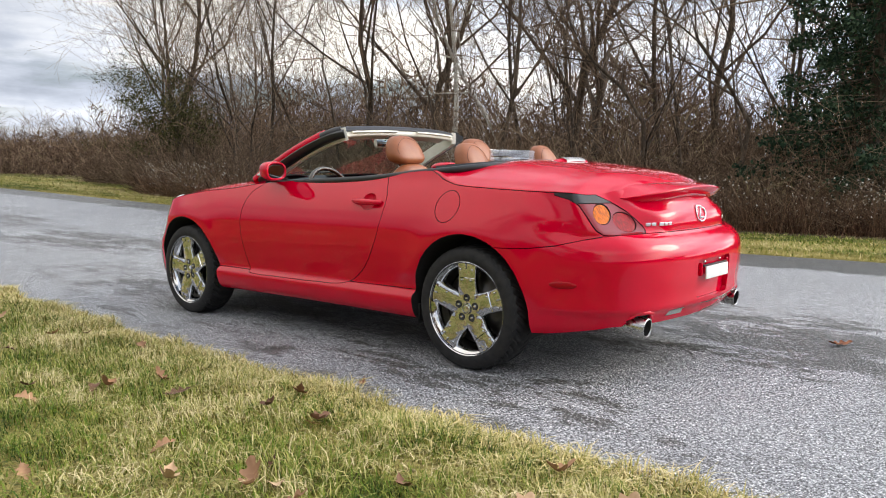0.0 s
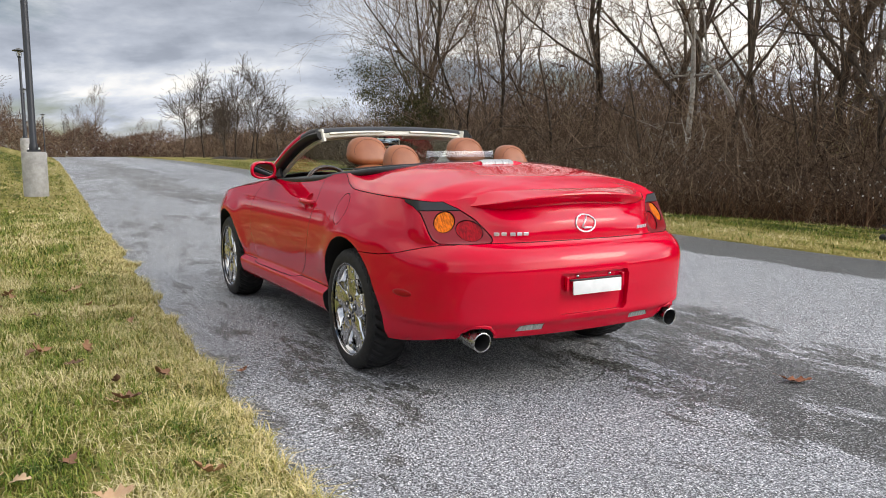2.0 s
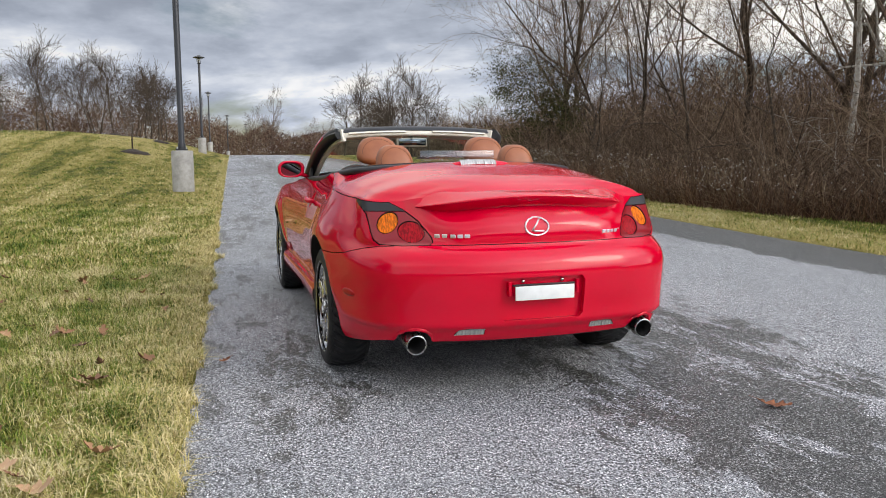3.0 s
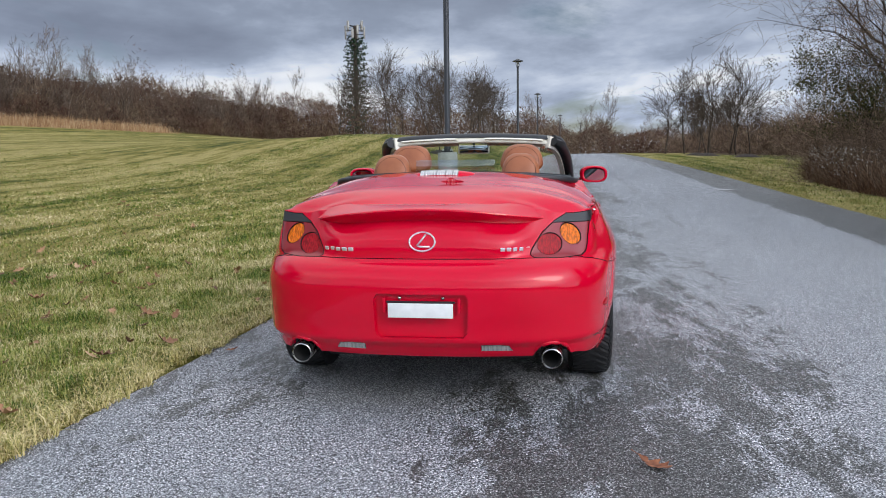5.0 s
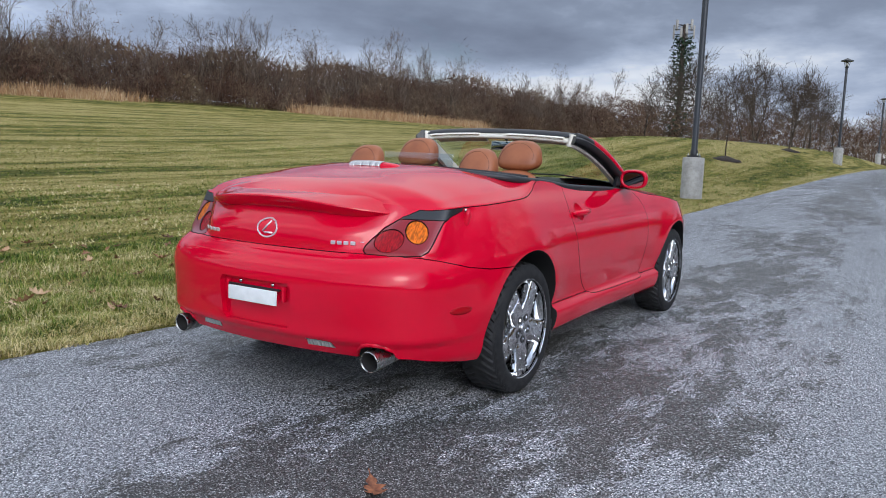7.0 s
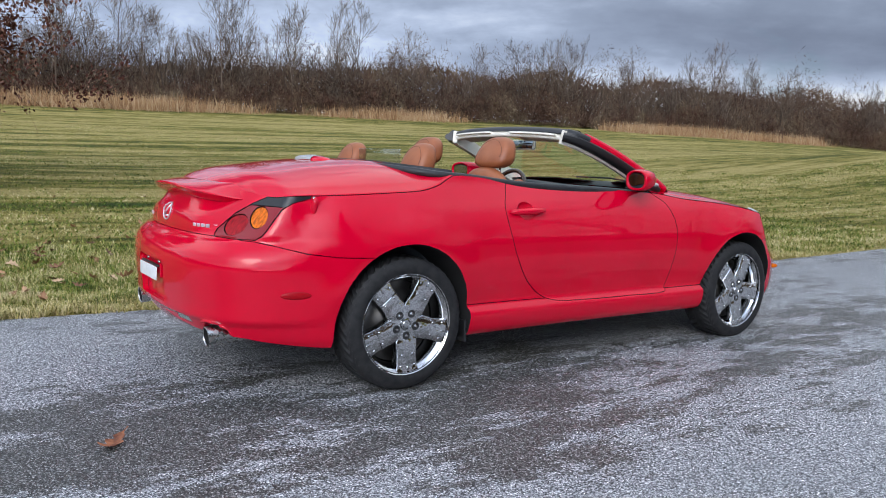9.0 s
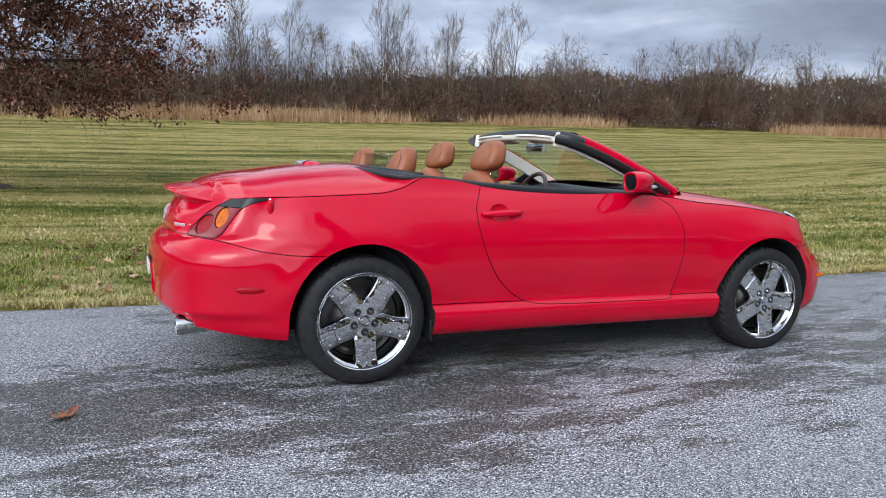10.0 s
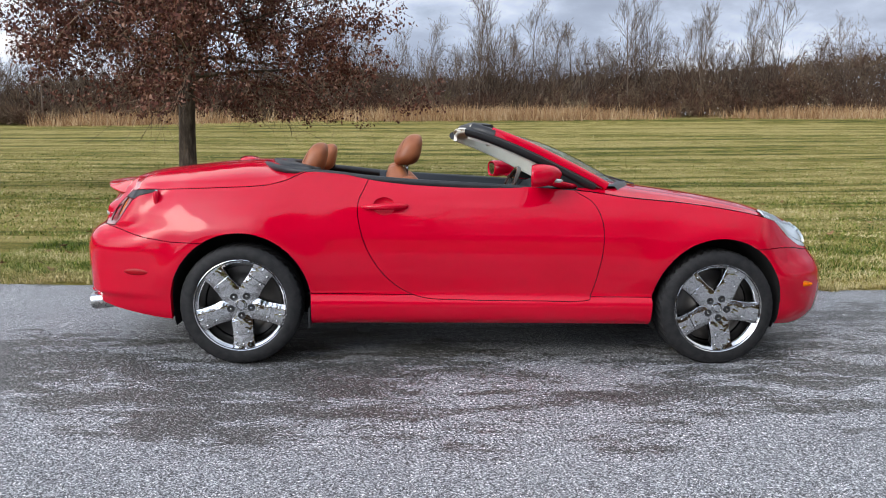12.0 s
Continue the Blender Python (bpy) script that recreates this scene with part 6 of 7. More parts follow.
def strokes(name, place, count, length, width, seed, material, label, category, up=0.6, flake=False, tri=False):
    """Many thin dry stems or small leaves; place(rng) gives x, y, height over ground."""
    rng = np.random.default_rng(seed)
    pr = random.Random(seed)
    P = np.array([place(pr) for _ in range(count)])
    P[:, 2] += np.array([ground_z(a, b) for a, b in P[:, :2]])
    d = rng.normal(0, 1, (count, 3))
    d[:, 2] = np.abs(d[:, 2]) + up * 2 if not flake else d[:, 2]
    d /= np.linalg.norm(d, axis=1)[:, None]
    s = rng.normal(0, 1, (count, 3))
    s -= d * np.sum(s * d, axis=1)[:, None]
    s /= np.linalg.norm(s, axis=1)[:, None]
    L_ = length * rng.uniform(0.5, 1.5, count)[:, None]
    W_ = width * rng.uniform(0.5, 1.4, count)[:, None]
    bend = rng.normal(0, 0.18, (count, 3)) * L_
    a, b = P - s * W_, P + s * W_
    m0, m1 = P + d * L_ * 0.55 - s * W_ * (1.2 if flake else 0.8) + bend * 0.5, P + d * L_ * 0.55 + s * W_ * (1.2 if flake else 0.8) + bend * 0.5
    t = P + d * L_ + bend
    if tri:
        V = np.stack([a, b, t], 1).reshape(-1, 3)
        F = np.arange(count * 3).reshape(-1, 3).tolist()
        return tagged(mesh_part(name, V.tolist(), F, material, flat=True), label, category, kind="stuff")
    V = np.stack([a, b, m1, m0, t], 1).reshape(-1, 3)
    i = np.arange(count) * 5
    F = np.stack([i, i + 1, i + 2, i + 3], 1).tolist() + np.stack([i + 3, i + 2, i + 4], 1).tolist()
    return tagged(mesh_part(name, V.tolist(), F, material, flat=True), label, category, kind="stuff")


def near_edge(r):
    x = r.uniform(-4, 30)
    front = wood_front(x)
    dd = abs(r.gauss(0, 2.2)) + front
    return (x, edge_right(x) - dd, r.uniform(0, 0.4 + 0.32 * min(dd - front + 0.2, 4)) * r.uniform(0.2, 1))


strokes("thicket", near_edge, 120000, 0.42, 0.0075, 21, BR, "dense dry brown brush along the wood's edge", "brush", up=0.05, tri=True)


def deep_wood(r):
    x = r.uniform(-3, 60)
    y = -r.uniform(12.5, 36)
    return (x, y, 3.3 * r.random() ** 1.7 * max(0.25, 0.75 + 0.9 * noise.noise(Vector((x * 0.22, y * 0.22, 2.0)))))


strokes("undergrowth", deep_wood, 100000, 0.70, 0.011, 22, BR, "dense brown undergrowth inside the wood", "brush", up=0.1, tri=True)


def wood_twigs(r):
    x, y = r.uniform(-2, 50), -r.uniform(15, 38)
    while (y - 4) / (x + 3.83) > -0.58:
        x, y = r.uniform(-2, 50), -r.uniform(15, 38)
    clump = 0.75 + 0.9 * noise.noise(Vector((x * 0.3, y * 0.3, 9.0)))
    return (x, y, 1.2 + 7.0 * r.random() ** 1.5 * max(0.2, clump))


strokes("wood_twigs", wood_twigs, 30000, 0.95, 0.009, 29, BR, "tangle of bare brown twigs deep in the wood", "twigs", up=0.35, tri=True)


def weeds(r):
    x = r.uniform(-10, 17.5)
    return (x, edge_right(x) - wood_front(x) + 0.2 - abs(r.gauss(0, 0.5)), 0.0)


WD = M["weed"] = mat("red_brown_weeds", (0.15, 0.08, 0.05), 0.9)
base(WD, ramp(WD, rnd(WD, True), [(0.0, (0.05, 0.026, 0.016)), (0.6, (0.14, 0.075, 0.045)), (1.0, (0.30, 0.19, 0.11))]))
strokes("dry_weeds", weeds, 14000, 0.55, 0.005, 23, WD, "red-brown dry weeds at the foot of the wood", "weeds", up=1.0, tri=True)


def fluff(r):
    x, y, _ = weeds(r)
    while noise.noise(Vector((x * 0.5, y * 0.5, 3.0))) < r.uniform(-0.3, 0.3):
        x, y, _ = weeds(r)
    return (x, y, r.uniform(0.3, 0.95))


strokes("seed_heads", fluff, 2200, 0.028, 0.010, 29, PALE, "pale fluffy seed heads on the dry weeds", "weeds", flake=True)

def wood_back(r):
    x = r.uniform(-6, 70)
    return (x, -r.uniform(31, 44), 5.5 * r.random() ** 1.3 * max(0.3, 0.8 + 0.8 * noise.noise(Vector((x * 0.15, 0.0, 6.0)))))


strokes("wood_background", wood_back, 36000, 1.1, 0.05, 27, FW, "brown depth of the wood", "brush", up=0.1, tri=True)

# copse behind the young trees past the wood
def copse(r):
    return (r.uniform(34, 100), -r.uniform(14, 24), 2.2 * r.random() ** 1.4)


strokes("copse_brush", copse, 26000, 0.7, 0.022, 28, BR, "brown brush behind the young trees", "brush", up=0.1, tri=True)

# one thick dark trunk, two pale trunks and a bleached leaning limb in the wood
big = make_tree("bare_tree", 35, 13.5, 0.20, (13, 8, 5, 3), 4, "thick dark leafless tree in the wood", low=0.20, wob=0.26)
big.matrix_basis = pose(9.5, -18.6, ground_z(9.5, -18.6))
for k, (x, y) in enumerate(((13.7, -20.5), (13.6, -16.8))):
    pt = make_tree("pale_tree", 51 + k, 11.0, 0.11, (9, 5, 3, 2), 4, "slim pale-barked leafless tree in the wood", low=0.35, wob=0.16, bark=PALE)
    pt.matrix_basis = pose(x, y, ground_z(x, y))
r2 = random.Random(90)
w = Wood()
for j in range(3):
    grow(w, w, r2, Vector((0.1 * j, 0.05 * j, -0.1)), Vector((-0.55 + 0.25 * j, 0.5 - 0.2 * j, 0.75)).normalized(), 2.3, 0.04, 1, 3, (0, 7, 4), -0.10, 0.26)
ob = tagged(mesh_part("dead_branch", w.v, w.f, PALE), "bleached dead branch leaning out of the wood", "branch")
ob.matrix_basis = pose(8.4, -12.0, ground_z(8.4, -12.0))

# evergreens: a vine-covered tree and a dark spruce
def needle_cloud(spots, seed, per, size, material, parent, name):
    rng = np.random.default_rng(seed)
    V, F = [], []
    P = np.repeat(np.array([s[:3] for s in spots]), per, axis=0)
    R = np.repeat(np.array([s[3] for s in spots]), per)[:, None]
    n = len(P)
    P = P + rng.normal(0, 0.45, (n, 3)) * R
    d = rng.normal(0, 1, (n, 3))
    d[:, 2] -= 0.25
    d /= np.linalg.norm(d, axis=1)[:, None]
    s = rng.normal(0, 1, (n, 3))
    s -= d * np.sum(s * d, axis=1)[:, None]
    s /= np.linalg.norm(s, axis=1)[:, None]
    sz = size * rng.uniform(0.5, 1.5, n)[:, None]
    V = np.stack([P - s * sz * 0.3, P + d * sz * 0.5 - s * sz * 0.36, P + d * sz * 1.1, P + d * sz * 0.5 + s * sz * 0.36], 1).reshape(-1, 3)
    i = np.arange(n) * 4
    F = np.stack([i, i + 1, i + 2, i + 3], 1).tolist()
    return mesh_part(name, V.tolist(), F, material, parent, flat=True)


sp = thing("spruce_tree", label="tall dark green spruce at the wood's edge", category="tree")
w = Wood()
w.limb([(0, 0, -0.2), (0, 0, 6), (0, 0, 13)], [0.22, 0.14, 0.02], 8)
r2 = random.Random(5)
tips = []
for i in range(190):
    z = 0.4 + 12.2 * (i / 190)
    rr = 2.5 * (1 - z / 13.4) ** 0.9
    a = i * 2.399 + r2.uniform(-0.3, 0.3)
    rr *= r2.uniform(0.75, 1.1)
    pts = [(math.cos(a) * rr * u, math.sin(a) * rr * u, z - 0.22 * rr * u + 0.10 * rr * u * u) for u in (0, 0.35, 0.7, 1.0)]
    w.limb(pts, [0.035, 0.025, 0.015, 0.005], 3)
    for u in (0.25, 0.4, 0.55, 0.7, 0.82, 0.93, 1.0):
        tips.append((math.cos(a) * rr * u, math.sin(a) * rr * u, z - 0.22 * rr * u + 0.10 * rr * u * u - 0.08, 0.20 + 0.16 * rr * (1 - u) + 0.08))
mesh_part("trunk", w.v, w.f, B, sp)
needle_cloud([(x, y, z, r * 0.62) for x, y, z, r in tips], 8, 62, 0.068, CN, sp, "foliage")
sp.matrix_basis = pose(-0.5, -12.4, ground_z(-0.5, -12.4))

vt = thing("vine_covered_tree", label="small tree smothered in olive-green vines", category="tree")
w, f = Wood(), Wood()
ends = []
grow(w, f, random.Random(8), Vector((0, 0, -0.1)), Vector((0.1, 0, 1)).normalized(), 3.4, 0.10, 0, 3, (11, 6, 4), -0.02, 0.3, ends)
mesh_part("trunk", w.v + f.v, w.f + [tuple(i + len(w.v) for i in q) for q in f.f], B, vt)
needle_cloud([(p.x * 1.3, p.y * 1.3, p.z - 0.1, 0.26) for p, _ in ends[::2] if p.z > 1.2], 9, 75, 0.042, IV, vt, "foliage")
vt.matrix_basis = pose(18.7, -10.9, ground_z(18.7, -10.9), 0, 0, 40)

# the russet oak on the lawn
oak = thing("oak_tree", label="oak tree holding its russet-brown leaves on the lawn", category="tree")
w, f = Wood(), Wood()
ends = []
r2 = random.Random(17)
trunk = [Vector((0, 0, -0.1)), Vector((0.01, 0, 0.25)), Vector((0.0, 0.01, 1.2)), Vector((0.02, 0, 2.2)), Vector((0.0, 0.03, 4.0)), Vector((0.06, 0, 6.2)), Vector((0.0, 0, 8.2))]
w.limb([tuple(p) for p in trunk], [0.27, 0.205, 0.185, 0.18, 0.13, 0.08, 0.02], 10)
for j in range(30):
    z = 2.45 + 5.5 * (j / 30) ** 1.1
    a = j * 2.399 + r2.uniform(-0.3, 0.3)
    ln = (3.85 - 0.46 * (z - 1.9)) * r2.uniform(0.8, 1.08)
    tilt = 0.02 + 0.11 * (z - 1.9)
    grow(w, f, r2, Vector((0, 0, z)), Vector((math.cos(a), math.sin(a), tilt)).normalized(), ln, 0.062 - 0.005 * (z - 1.7), 1, 4, (0, 9, 5, 4), 0.012, 0.13, ends)
mesh_part("trunk", w.v, w.f, B, oak)
mesh_part("crown", f.v, f.f, W, oak, "thin bare twigs")
rng = np.random.default_rng(31)
E_ = np.array([tuple(p) for p, _ in ends if p.z > 1.6])
pick = rng.integers(0, len(E_), 135000)
P = E_[pick] + rng.normal(0, 0.075, (135000, 3)) - np.array([0, 0, 0.05])
needles = []
d = rng.normal(0, 1, P.shape)
d[:, 2] -= 0.9
d /= np.linalg.norm(d, axis=1)[:, None]
s = rng.normal(0, 1, P.shape)
s -= d * np.sum(s * d, axis=1)[:, None]
s /= np.linalg.norm(s, axis=1)[:, None]
sz = 0.067 * rng.uniform(0.6, 1.35, len(P))[:, None]
V = np.stack([P, P + d * sz * 0.5 - s * sz * 0.36, P + d * sz * 1.2, P + d * sz * 0.5 + s * sz * 0.36], 1).reshape(-1, 3)
i = np.arange(len(P)) * 4
mesh_part("leaves", V.tolist(), np.stack([i, i + 1, i + 2, i + 3], 1).tolist(), OL, oak, "dry russet leaves", flat=True)
OAK = (-5.25, 13.5)
oak.matrix_basis = pose(OAK[0], OAK[1], ground_z(*OAK))
MU = M["mulch"] = mat("dark_mulch", (0.03, 0.022, 0.016), 0.95)
mt = tex(MU, "noise", 28, 6, 0.75)
base(MU, ramp(MU, mt, [(0.3, (0.012, 0.009, 0.007)), (0.7, (0.065, 0.045, 0.032))]))
bump(MU, mt, 1.0, 0.03)


def mulch(x, y, r):
    bm = bmesh.new()
    vs = lathe(bm, [(0.0, 0.17 * r + 0.05), (0.25 * r, 0.16 * r + 0.05), (0.6 * r, 0.11 * r), (0.9 * r, 0.03), (1.05 * r, -0.06)], 36)
    for v in vs:
        q = noise.noise(v.co * 3.0)
        v.co.z += 0.03 * q
        v.co.x *= 1 + 0.06 * q
    ob = tagged(part("mulch_mound", bm, MU), "mound of dark bark mulch round the trunk", "mulch", kind="stuff")
    ob.matrix_basis = pose(x, y, ground_z(x, y), math.degrees(0.06), 0, 0)


mulch(*OAK, 0.95)

# far wood across the field, and beyond the crest
def far_line(x):
    return 60 + 0.8 * math.sin(x * 0.05) + (0.0 if x < 40 else -(x - 40) * 0.18)


FT = M["far_twig"] = mat("far_bare_twigs", (0.08, 0.06, 0.045), 0.9)
base(FT, mix(FT, 1.0, ramp(FT, rnd(FT, True), [(0.0, (0.050, 0.036, 0.028)), (0.6, (0.135, 0.105, 0.082)), (1.0, (0.30, 0.255, 0.205))]), ramp(FT, rnd(FT), [(0.0, (0.7, 0.66, 0.62)), (1.0, (1.3, 1.22, 1.15))]), "MULTIPLY"))
TWIG[0], SPREAD[0] = 0.013, 0.62
low = [make_tree("bare_tree", 60 + i, h, r, k, 3, "leafless tree in the far hedgerow", low=lo, wob=wb, up=0.24, bark=FT)
       for i, (h, r, k, lo, wb) in enumerate([(7.5, 0.070, (14, 6, 3), 0.15, 0.12), (9.0, 0.075, (15, 6, 3), 0.25, 0.08), (6.0, 0.060, (13, 6, 3), 0.12, 0.16), (8.0, 0.065, (14, 6, 3), 0.2, 0.10)])]
rng = random.Random(73)
spots = []
for i in range(200):
    x = rng.uniform(-45, 150)
    spots.append((x, far_line(x) + 0.8 + abs(rng.gauss(0, 5)), rng.uniform(0.50, 1.0) * (1.3 if i % 6 == 0 else 1)))
for i in range(46):                                 # beyond the crest
    spots.append((rng.uniform(114, 150), rng.uniform(-60, 40), rng.uniform(0.6, 1.05)))
lawn_trees = [(52, 11.5, 0.85), (60, 13.5, 0.9), (66, 10.0, 0.95), (75, 15, 1.0), (80, 8.0, 1.0), (55, 5.6, 0.8), (62, 4.6, 0.85), (69, 6.2, 0.95), (86, 12, 1.05), (90, 6, 1.0), (58, 17, 0.9), (70, 19, 1.0)]
for x, y, s in ((27.3, 4.2, 0.27), (42.8, 4.1, 0.50), (49.3, 7.1, 0.55), (58, 9.5, 0.6), (64, 7.0, 0.6), (72, 11, 0.7)):
    lawn_trees.append((x, y, s * 1.55))
    mulch(x, y, 0.6)
for x, y in ((46.8, -9.7), (43.8, -9.8), (39.4, -11.1)):
    mulch(x, y, 0.8)
plant(low, spots, 6, "trees of the far wood")
SPREAD[0] = 0.9
young = [make_tree("young_tree", 160 + i, h, 0.075, (13, 7, 5), 3, "young dark leafless tree on a mulch mound by the lane", low=lo, wob=0.13, up=0.07, bark=B) for i, (h, lo) in enumerate([(5.0, 0.30), (4.4, 0.26), (5.4, 0.32)])]
plant(young, [(56, -8.9, 1.02), (53.9, -10, 0.92), (46.8, -9.7, 0.78), (43.8, -9.8, 0.80), (49.4, -12.2, 0.88), (39.4, -11.1, 0.62), (51, -11, 0.86), (47.5, -12.2, 0.78), (66, -15, 0.75), (72, -17, 0.9), (80, -16.5, 1.0), (88, -20, 0.8), (60, -13, 0.8)] + lawn_trees, 16, "young trees by the lane")


def far_brush(r):
    x = r.uniform(-60, 150)
    dd = abs(r.gauss(0, 3.5))
    lump = 0.80 + 0.95 * noise.noise(Vector((x * 0.16, dd * 0.2, 1.0))) + 0.50 * noise.noise(Vector((x * 0.6, dd, 4.0)))
    return (x, far_line(x) + dd, r.random() ** 0.9 * min(1.4 + 0.9 * dd, 5.2) * lump * (0.95 + 0.5 * smooth((x - 15) / 35)))


strokes("far_brush", far_brush, 250000, 0.5, 0.027, 24, FW, "dense brown brush of the far hedgerow", "brush", up=0.1, tri=True)


def far_depth(r):
    x = r.uniform(-70, 150)
    return (x, far_line(x) + r.uniform(9, 16), r.random() * 4.3 * (0.92 + 0.48 * smooth((x - 15) / 35)) * max(0.4, 0.85 + 0.5 * noise.noise(Vector((x * 0.12, 0.0, 8.0)))))


strokes("far_wood_depth", far_depth, 70000, 1.1, 0.085, 34, FW, "brown depth of the far hedgerow", "brush", up=0.1, tri=True)


def far_saplings(r):
    x = r.uniform(-60, 150)
    d = r.uniform(0.5, 12)
    tall = 4.0 + 2.4 * noise.noise(Vector((x * 0.22, d * 0.2, 2.0))) + 1.6 * noise.noise(Vector((x * 0.9, d * 0.5, 5.0)))
    return (x, far_line(x) + d, tall * r.random() ** 0.8)


strokes("far_saplings", far_saplings, 60000, 1.3, 0.017, 38, FT, "grey bare saplings in the far hedgerow", "brush", up=0.9, tri=True)


# unseen brush line, added so mirrors and paint reflect something dark
def far_behind(r):
    return (-r.uniform(58, 66), r.uniform(-70, 62), 6.0 * r.random() ** 1.2)


strokes("woods_behind", far_behind, 24000, 1.5, 0.14, 33, FW, "unseen brown brush added behind the lane to darken reflections", "brush", up=0.1, tri=True)


def far_ahead(r):
    y = r.uniform(-70, 45)
    return (r.uniform(114, 150), y, (4.4 + 3.4 * smooth((y + 6) / 10)) * r.random() ** 1.2 * max(0.5, 0.9 + 0.5 * noise.noise(Vector((y * 0.2, 3.0, 1.0)))))


strokes("crest_brush", far_ahead, 120000, 0.65, 0.05, 25, FW, "brown woodland beyond the crest", "brush", up=0.1, tri=True)


def far_reeds(r):
    x = r.uniform(-40, 90)
    while 0.5 * math.sin(x * 0.21) + 0.5 * math.sin(x * 0.083 + 1) < r.uniform(-0.4, 0.6):
        x = r.uniform(-40, 90)
    return (x, far_line(x) - abs(r.gauss(0.5, 1.0)), 0.35 * max(0.0, noise.noise(Vector((x * 0.55, 2.0, 6.0)))) * r.random())


strokes("far_reeds", far_reeds, 26000, 0.85, 0.024, 26, RD, "tan dry reeds in front of the far brush", "reeds", up=1.6, tri=True)

for _m in (G, SG, T, L, B, W, BR, FW, FT, RD, OL, WD, IV, CN):
    nodes(_m)[2].inputs["Specular IOR Level"].default_value = 0.12

# ---- lamp posts ----
CC = M["concrete"] = mat("concrete", (0.4, 0.38, 0.35), 0.9)
ct = tex(CC, "noise", 7, 7, 0.7)
base(CC, ramp(CC, ct, [(0.3, (0.26, 0.245, 0.22)), (0.7, (0.46, 0.44, 0.40))]))
bump(CC, tex(CC, "noise", 60, 4), 0.4, 0.01)
M["post"] = mat("black_painted_steel", (0.014, 0.015, 0.018), 0.45)
M["lamp_glass"] = mat("lamp_glass", (0.55, 0.55, 0.52), 0.3)


def lamp_post(x, y):
    lp = thing("lamp_post", pose(x, y, ground_z(x, y)), "black lamp post on a round concrete foot beside the lane", "lamp post", "lamp posts along the lane")
    bm = bmesh.new()
    lathe(bm, [(0.24, -0.3), (0.24, 0.90), (0.225, 0.925), (0.0, 0.93)], 32)
    part("concrete_base", bm, CC, lp, "grey concrete foot", sharp=40)
    bm = bmesh.new()
    box(bm, (-0.13, -0.13, 0.93), (0.13, 0.13, 0.965), 0.006)
    part("base_plate", bm, M["post"], lp)
    for q in ((1, 1), (1, -1), (-1, 1), (-1, -1)):
        bm = bmesh.new()
        lathe(bm, [(0.0, 0.05), (0.012, 0.05), (0.016, 0.02), (0.016, 0.0)], 6, Matrix.Translation((0.10 * q[0], 0.10 * q[1], 0.965)))
        part("bolt", bm, M["steel"], lp)
    bm = bmesh.new()
    lathe(bm, [(0.085, 0.965), (0.085, 1.08), (0.068, 1.10), (0.068, 5.25), (0.05, 5.3)], 16)
    part("pole", bm, M["post"], lp, sharp=40)
    bm = bmesh.new()
    lathe(bm, [(0.05, 5.25), (0.10, 5.30), (0.10, 5.34), (0.05, 5.36), (0.0, 5.36)], 20)
    head = part("lamp_collar", bm, M["post"], lp)
    for a in range(4):
        bm = bmesh.new()
        tube(bm, [(0.085 * math.cos(a * 1.571), 0.085 * math.sin(a * 1.571), 5.33), (0.16 * math.cos(a * 1.571), 0.16 * math.sin(a * 1.571), 5.66)], 0.012, 6)
        part("cage_bar", bm, M["post"], head)
    bm = bmesh.new()
    lathe(bm, [(0.0, 5.36), (0.06, 5.36), (0.10, 5.64), (0.0, 5.64)], 16)
    part("lamp_lens", bm, M["lamp_glass"], lp, "unlit frosted lens")
    bm = bmesh.new()
    lathe(bm, [(0.0, 5.62), (0.30, 5.63), (0.34, 5.65), (0.33, 5.68), (0.14, 5.75), (0.05, 5.80), (0.0, 5.81)], 28)
    part("lamp_hat", bm, M["post"], lp, "flat black lamp hat", sharp=40)
    return lp


for x, y in ((13.4, 2.0), (44.3, 1.72), (75, 1.15), (106, -1.3), (128, -4.8)):
    lamp_post(x, y)

# mobile-phone mast dressed as a pine
tw = thing("pine_mast", pose(124.3, 32.4, 1.6), "tall mast dressed as a pine, antennas on top", "mast")
bm = bmesh.new()
lathe(bm, [(0.45, -1.0), (0.40, 10), (0.30, 21.0), (0.0, 21.2)], 12)
part("mast", bm, B, tw)
r2 = random.Random(3)
w = Wood()
tips = []
for i in range(120):
    z = 3.5 + 15.6 * i / 120
    a = i * 2.399
    rr = (2.5 - 0.8 * (z - 3.5) / 15.6) * r2.uniform(0.75, 1.1)
    w.limb([(0, 0, z), (math.cos(a) * rr, math.sin(a) * rr, z + 0.25)], [0.09, 0.04], 3)
    for u in (0.35, 0.6, 0.8, 1.0):
        tips.append((math.cos(a) * rr * u, math.sin(a) * rr * u, z + 0.25 * u, 0.28))
mesh_part("branches", w.v, w.f, B, tw)
needle_cloud(tips, 4, 6, 0.32, CN, tw, "foliage")
for i in range(12):
    a = i * math.pi / 6
    z = 19.6 + (i % 3) * 0.7
    bm = bmesh.new()
    box(bm, (-0.12, -0.18, -0.7), (0.12, 0.18, 0.7), 0.02, pose(1.6 * math.cos(a), 1.6 * math.sin(a), z, 0, 0, math.degrees(a)))
    part("antenna", bm, M["antenna"] if "antenna" in M else CC, tw, "pale antenna panel")
    bm = bmesh.new()
    tube(bm, [(0, 0, z), (1.55 * math.cos(a), 1.55 * math.sin(a), z)], 0.07, 5)
    part("antenna_arm", bm, M["post"], tw)

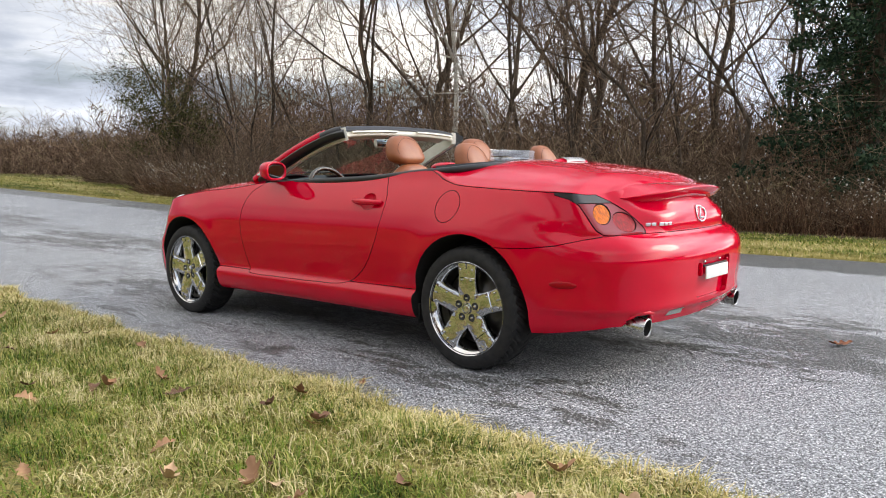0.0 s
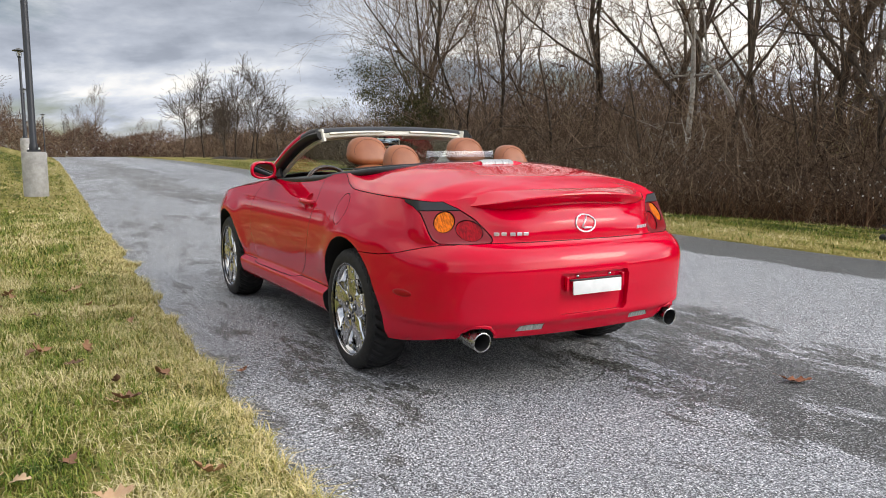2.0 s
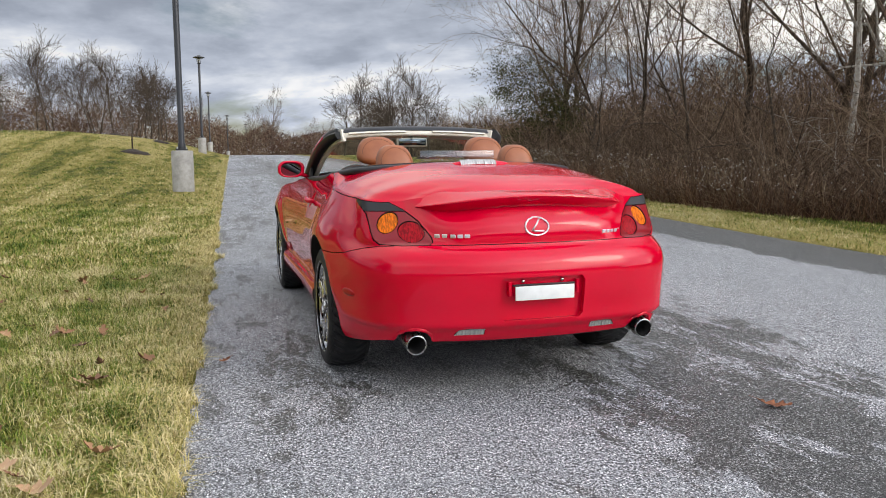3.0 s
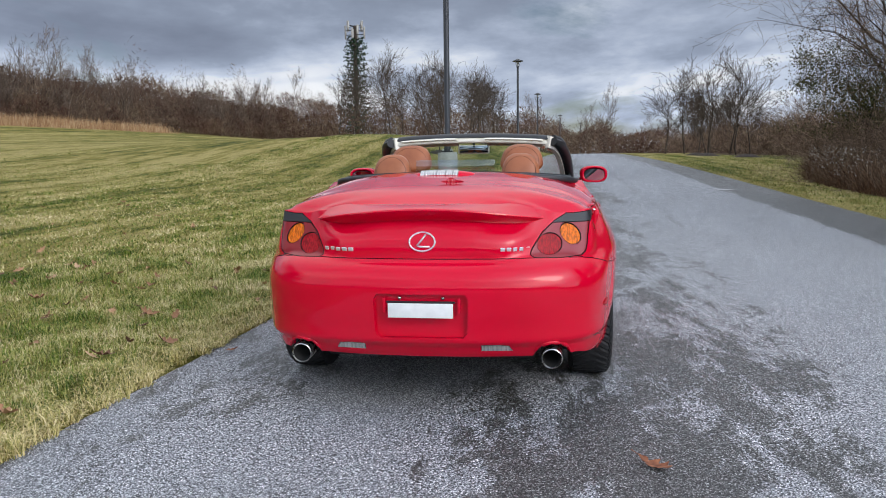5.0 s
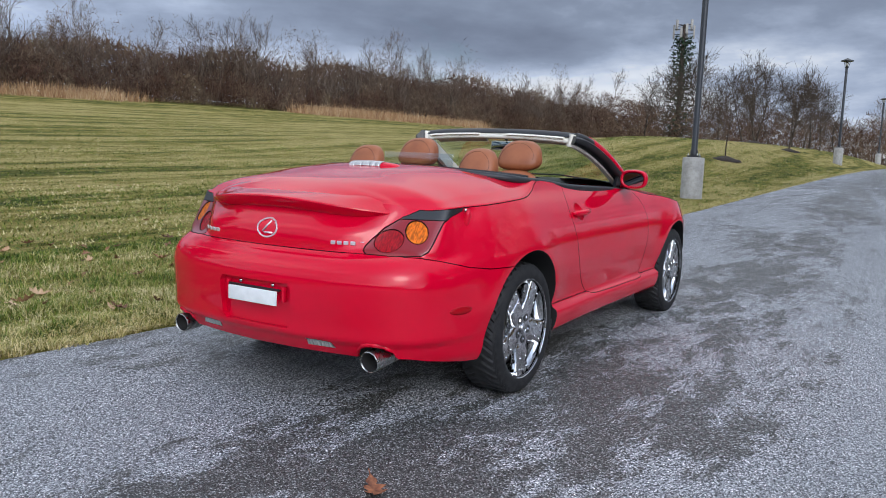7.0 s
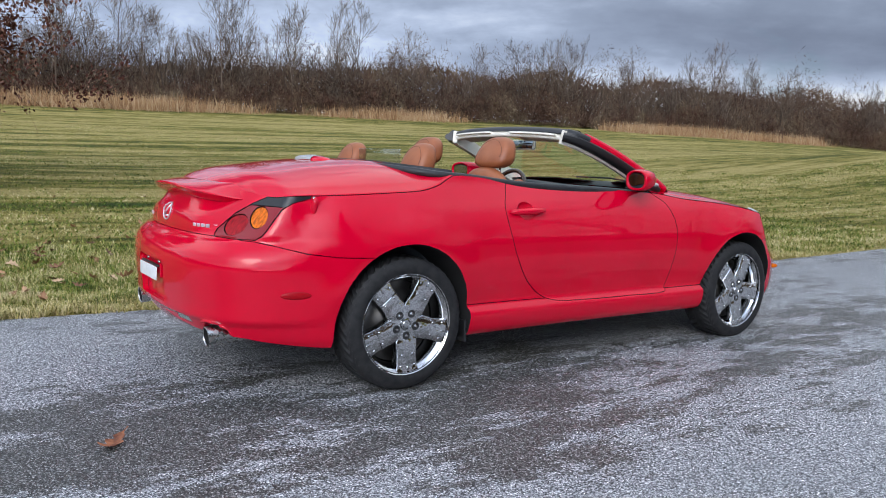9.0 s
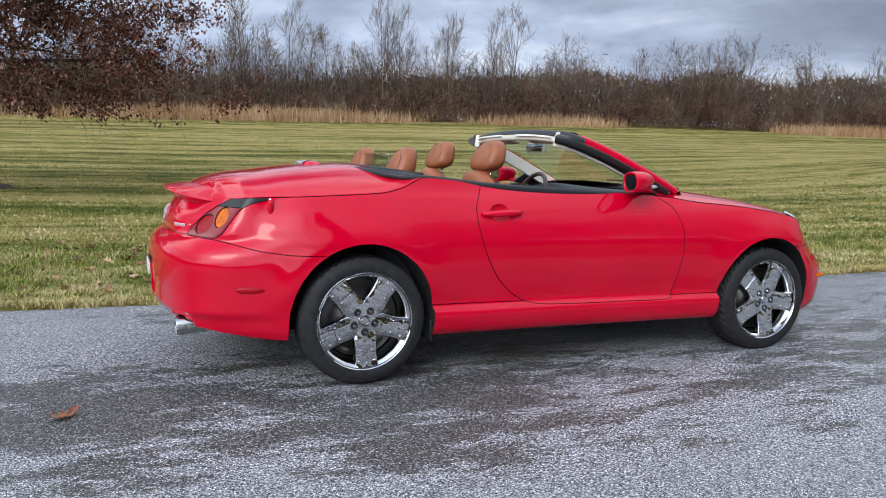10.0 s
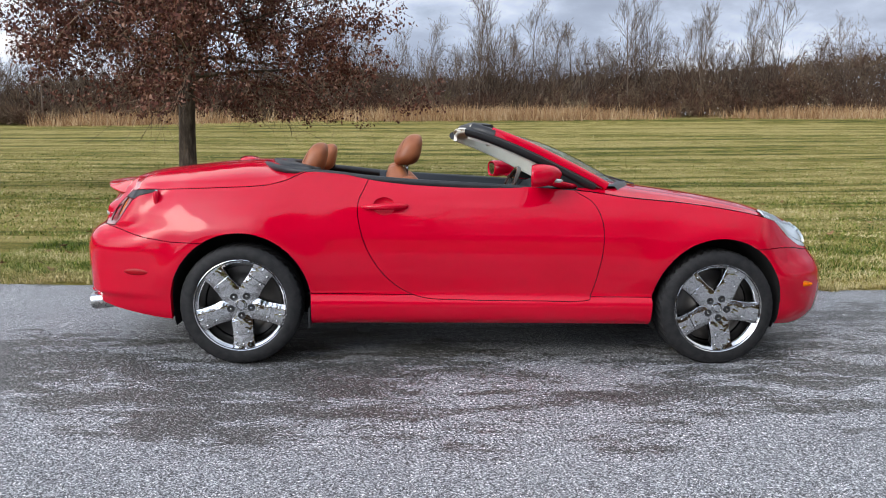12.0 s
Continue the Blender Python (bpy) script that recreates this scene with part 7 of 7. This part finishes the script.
# ---- fallen oak leaves ----
LF = M["fallen_leaf"] = mat("dry_fallen_leaf", (0.3, 0.16, 0.07), 0.8)
lv = n_math(LF, "ADD", n_math(LF, "MULTIPLY", rnd(LF), 0.75), n_math(LF, "MULTIPLY", tex(LF, "noise", 30, 5), 0.25))
base(LF, ramp(LF, lv, [(0.1, (0.10, 0.045, 0.025)), (0.4, (0.24, 0.115, 0.055)), (0.7, (0.38, 0.21, 0.105)), (0.95, (0.55, 0.39, 0.24))]))


def leaf_mesh(seed, size, material=None):
    """A lobed, curled oak leaf: a strip of stations along its midrib, widest past the middle."""
    r2 = random.Random(seed)
    n = 23
    v, f = [], []
    curl, bend, twist = r2.uniform(0.4, 1.3), r2.uniform(-0.35, 0.6), r2.uniform(-0.5, 0.5)
    for i in range(n + 1):
        t = i / n
        lobe = 0.30 + 0.70 * abs(math.sin(math.pi * (3.5 * t + 0.06))) ** 0.8
        w = size * 0.66 * math.sin(math.pi * min(1.0, t * 0.93 + 0.07)) ** 0.7 * lobe * (0.55 + 0.75 * t)
        x = size * (2.1 * t - 1.05)
        z = bend * x * x / size
        for q in (-1.0, -0.5, 0.0, 0.5, 1.0):
            k = w * q * (1 + 0.12 * r2.uniform(-1, 1))
            lead = 0.16 * size * abs(q) * lobe
            v.append((x + lead, k, z + curl * k * k / size + twist * k * x / size * 0.5 + 0.003 * r2.random()))
    for i in range(n):
        for q in range(4):
            a = i * 5 + q
            f.append((a, a + 1, a + 6, a + 5))
    o = len(v)
    z = bend * 1.1 * size
    v += [(-size * 1.0, -0.0015, z), (-size * 1.0, 0.0015, z), (-size * 1.5, 0.0015, z + 0.006), (-size * 1.5, -0.0015, z + 0.006)]
    f.append((o, o + 1, o + 2, o + 3))
    me = bpy.data.meshes.new("fallen_leaf")
    me.from_pydata(v, [], f)
    me.materials.append(material or LF)
    me.polygons.foreach_set("use_smooth", [True] * len(me.polygons))
    return me


RL = M["rust_leaf"] = mat("rust_brown_leaf", (0.22, 0.08, 0.035), 0.75)
base(RL, ramp(RL, tex(RL, "noise", 40, 5), [(0.35, (0.11, 0.036, 0.018)), (0.65, (0.34, 0.13, 0.055))]))
lane_leaf = leaf_mesh(21, 0.05, RL)
leaf_kinds = [leaf_mesh(s, 0.042 + 0.007 * (s % 3)) for s in range(6)]
rng = random.Random(44)
spots = [(-1.08, 1.40), (-2.66, -0.963), (-1.18, 2.03), (-0.60, 2.99), (-1.9, 2.55), (-2.05, 2.62), (-1.75, 2.45), (-2.2, 2.3), (-1.6, 2.75), (-2.3, 2.55), (-1.3, 2.6)]
for i in range(125):
    x = rng.uniform(-4.2, 2.0)
    spots.append((x, edge_left(x) + 0.1 + 3.4 * rng.random() ** 0.8))
for i in range(46):
    x = rng.uniform(-6, 10)
    spots.append((x, edge_left(x) + 3 + 6 * rng.random()))
for k, (x, y) in enumerate(spots):
    if -2.5 < x < 2.3 and abs(y) < 1.0 and k > 1:
        continue
    on_grass = y > edge_left(x)
    ob = new("fallen_leaf", lane_leaf if k < 2 else leaf_kinds[k % 6])
    tilt = 28 if on_grass else 8
    ob.matrix_basis = pose(x, y, ground_z(x, y) + (0.035 if on_grass else 0.006), rng.uniform(-tilt, tilt), rng.uniform(-tilt, tilt), rng.uniform(0, 360)) @ Matrix.Diagonal((*[rng.uniform(0.7, 1.25) * (1.15 if k == 1 else 1.0)] * 3, 1))
    tagged(ob, "dry brown lobed oak leaf on the grass" if on_grass else "dry brown lobed oak leaf on the asphalt", "leaf", "fallen oak leaves")

# pale paint fleck on the lane
bm = bmesh.new()
box(bm, (-0.05, -0.17, 0.0), (0.05, 0.17, 0.004), 0.001, pose(13.65, -4.57, ground_z(13.65, -4.57) + 0.002, 0, 0, 12))
tagged(part("paint_fleck", bm, M["white"]), "small worn white paint fleck on the asphalt", "paint mark")

# dark folded frame lying on the verge
M["frame_dark"] = mat("dark_blue_metal", (0.02, 0.024, 0.04), 0.4)
fx = thing("folded_frame", pose(0.75, -7.5, ground_z(0.75, -7.5), 0, 0, 35) @ Matrix.Diagonal((0.5, 0.5, 0.55, 1)), "dark blue-black folded frame lying on the grass", "frame")
bm = bmesh.new()
box(bm, (-0.30, -0.16, 0.03), (0.26, 0.16, 0.10), 0.03)
part("tray", bm, M["frame_dark"], fx)
for k, pts in enumerate([((-0.45, -0.2, 0.05), (-0.2, -0.15, 0.28), (0.15, -0.15, 0.22)), ((-0.45, 0.2, 0.05), (-0.15, 0.15, 0.30), (0.2, 0.15, 0.20)), ((0.1, -0.18, 0.15), (0.28, 0.0, 0.36), (0.42, 0.1, 0.40)), ((-0.1, 0.1, 0.2), (0.12, 0.1, 0.34), (0.35, 0.12, 0.2))]):
    bm = bmesh.new()
    tube(bm, [Vector(p) for p in pts], 0.016, 8)
    part("bar", bm, M["frame_dark"], fx)
for q in (-0.4, 0.38):
    bm = bmesh.new()
    lathe(bm, [(0.0, 0.02), (0.06, 0.02), (0.085, 0.0), (0.06, -0.02), (0.0, -0.02)], 18, pose(q, -0.22, 0.085, 90, 0, 0))
    part("small_wheel", bm, M["black"], fx)
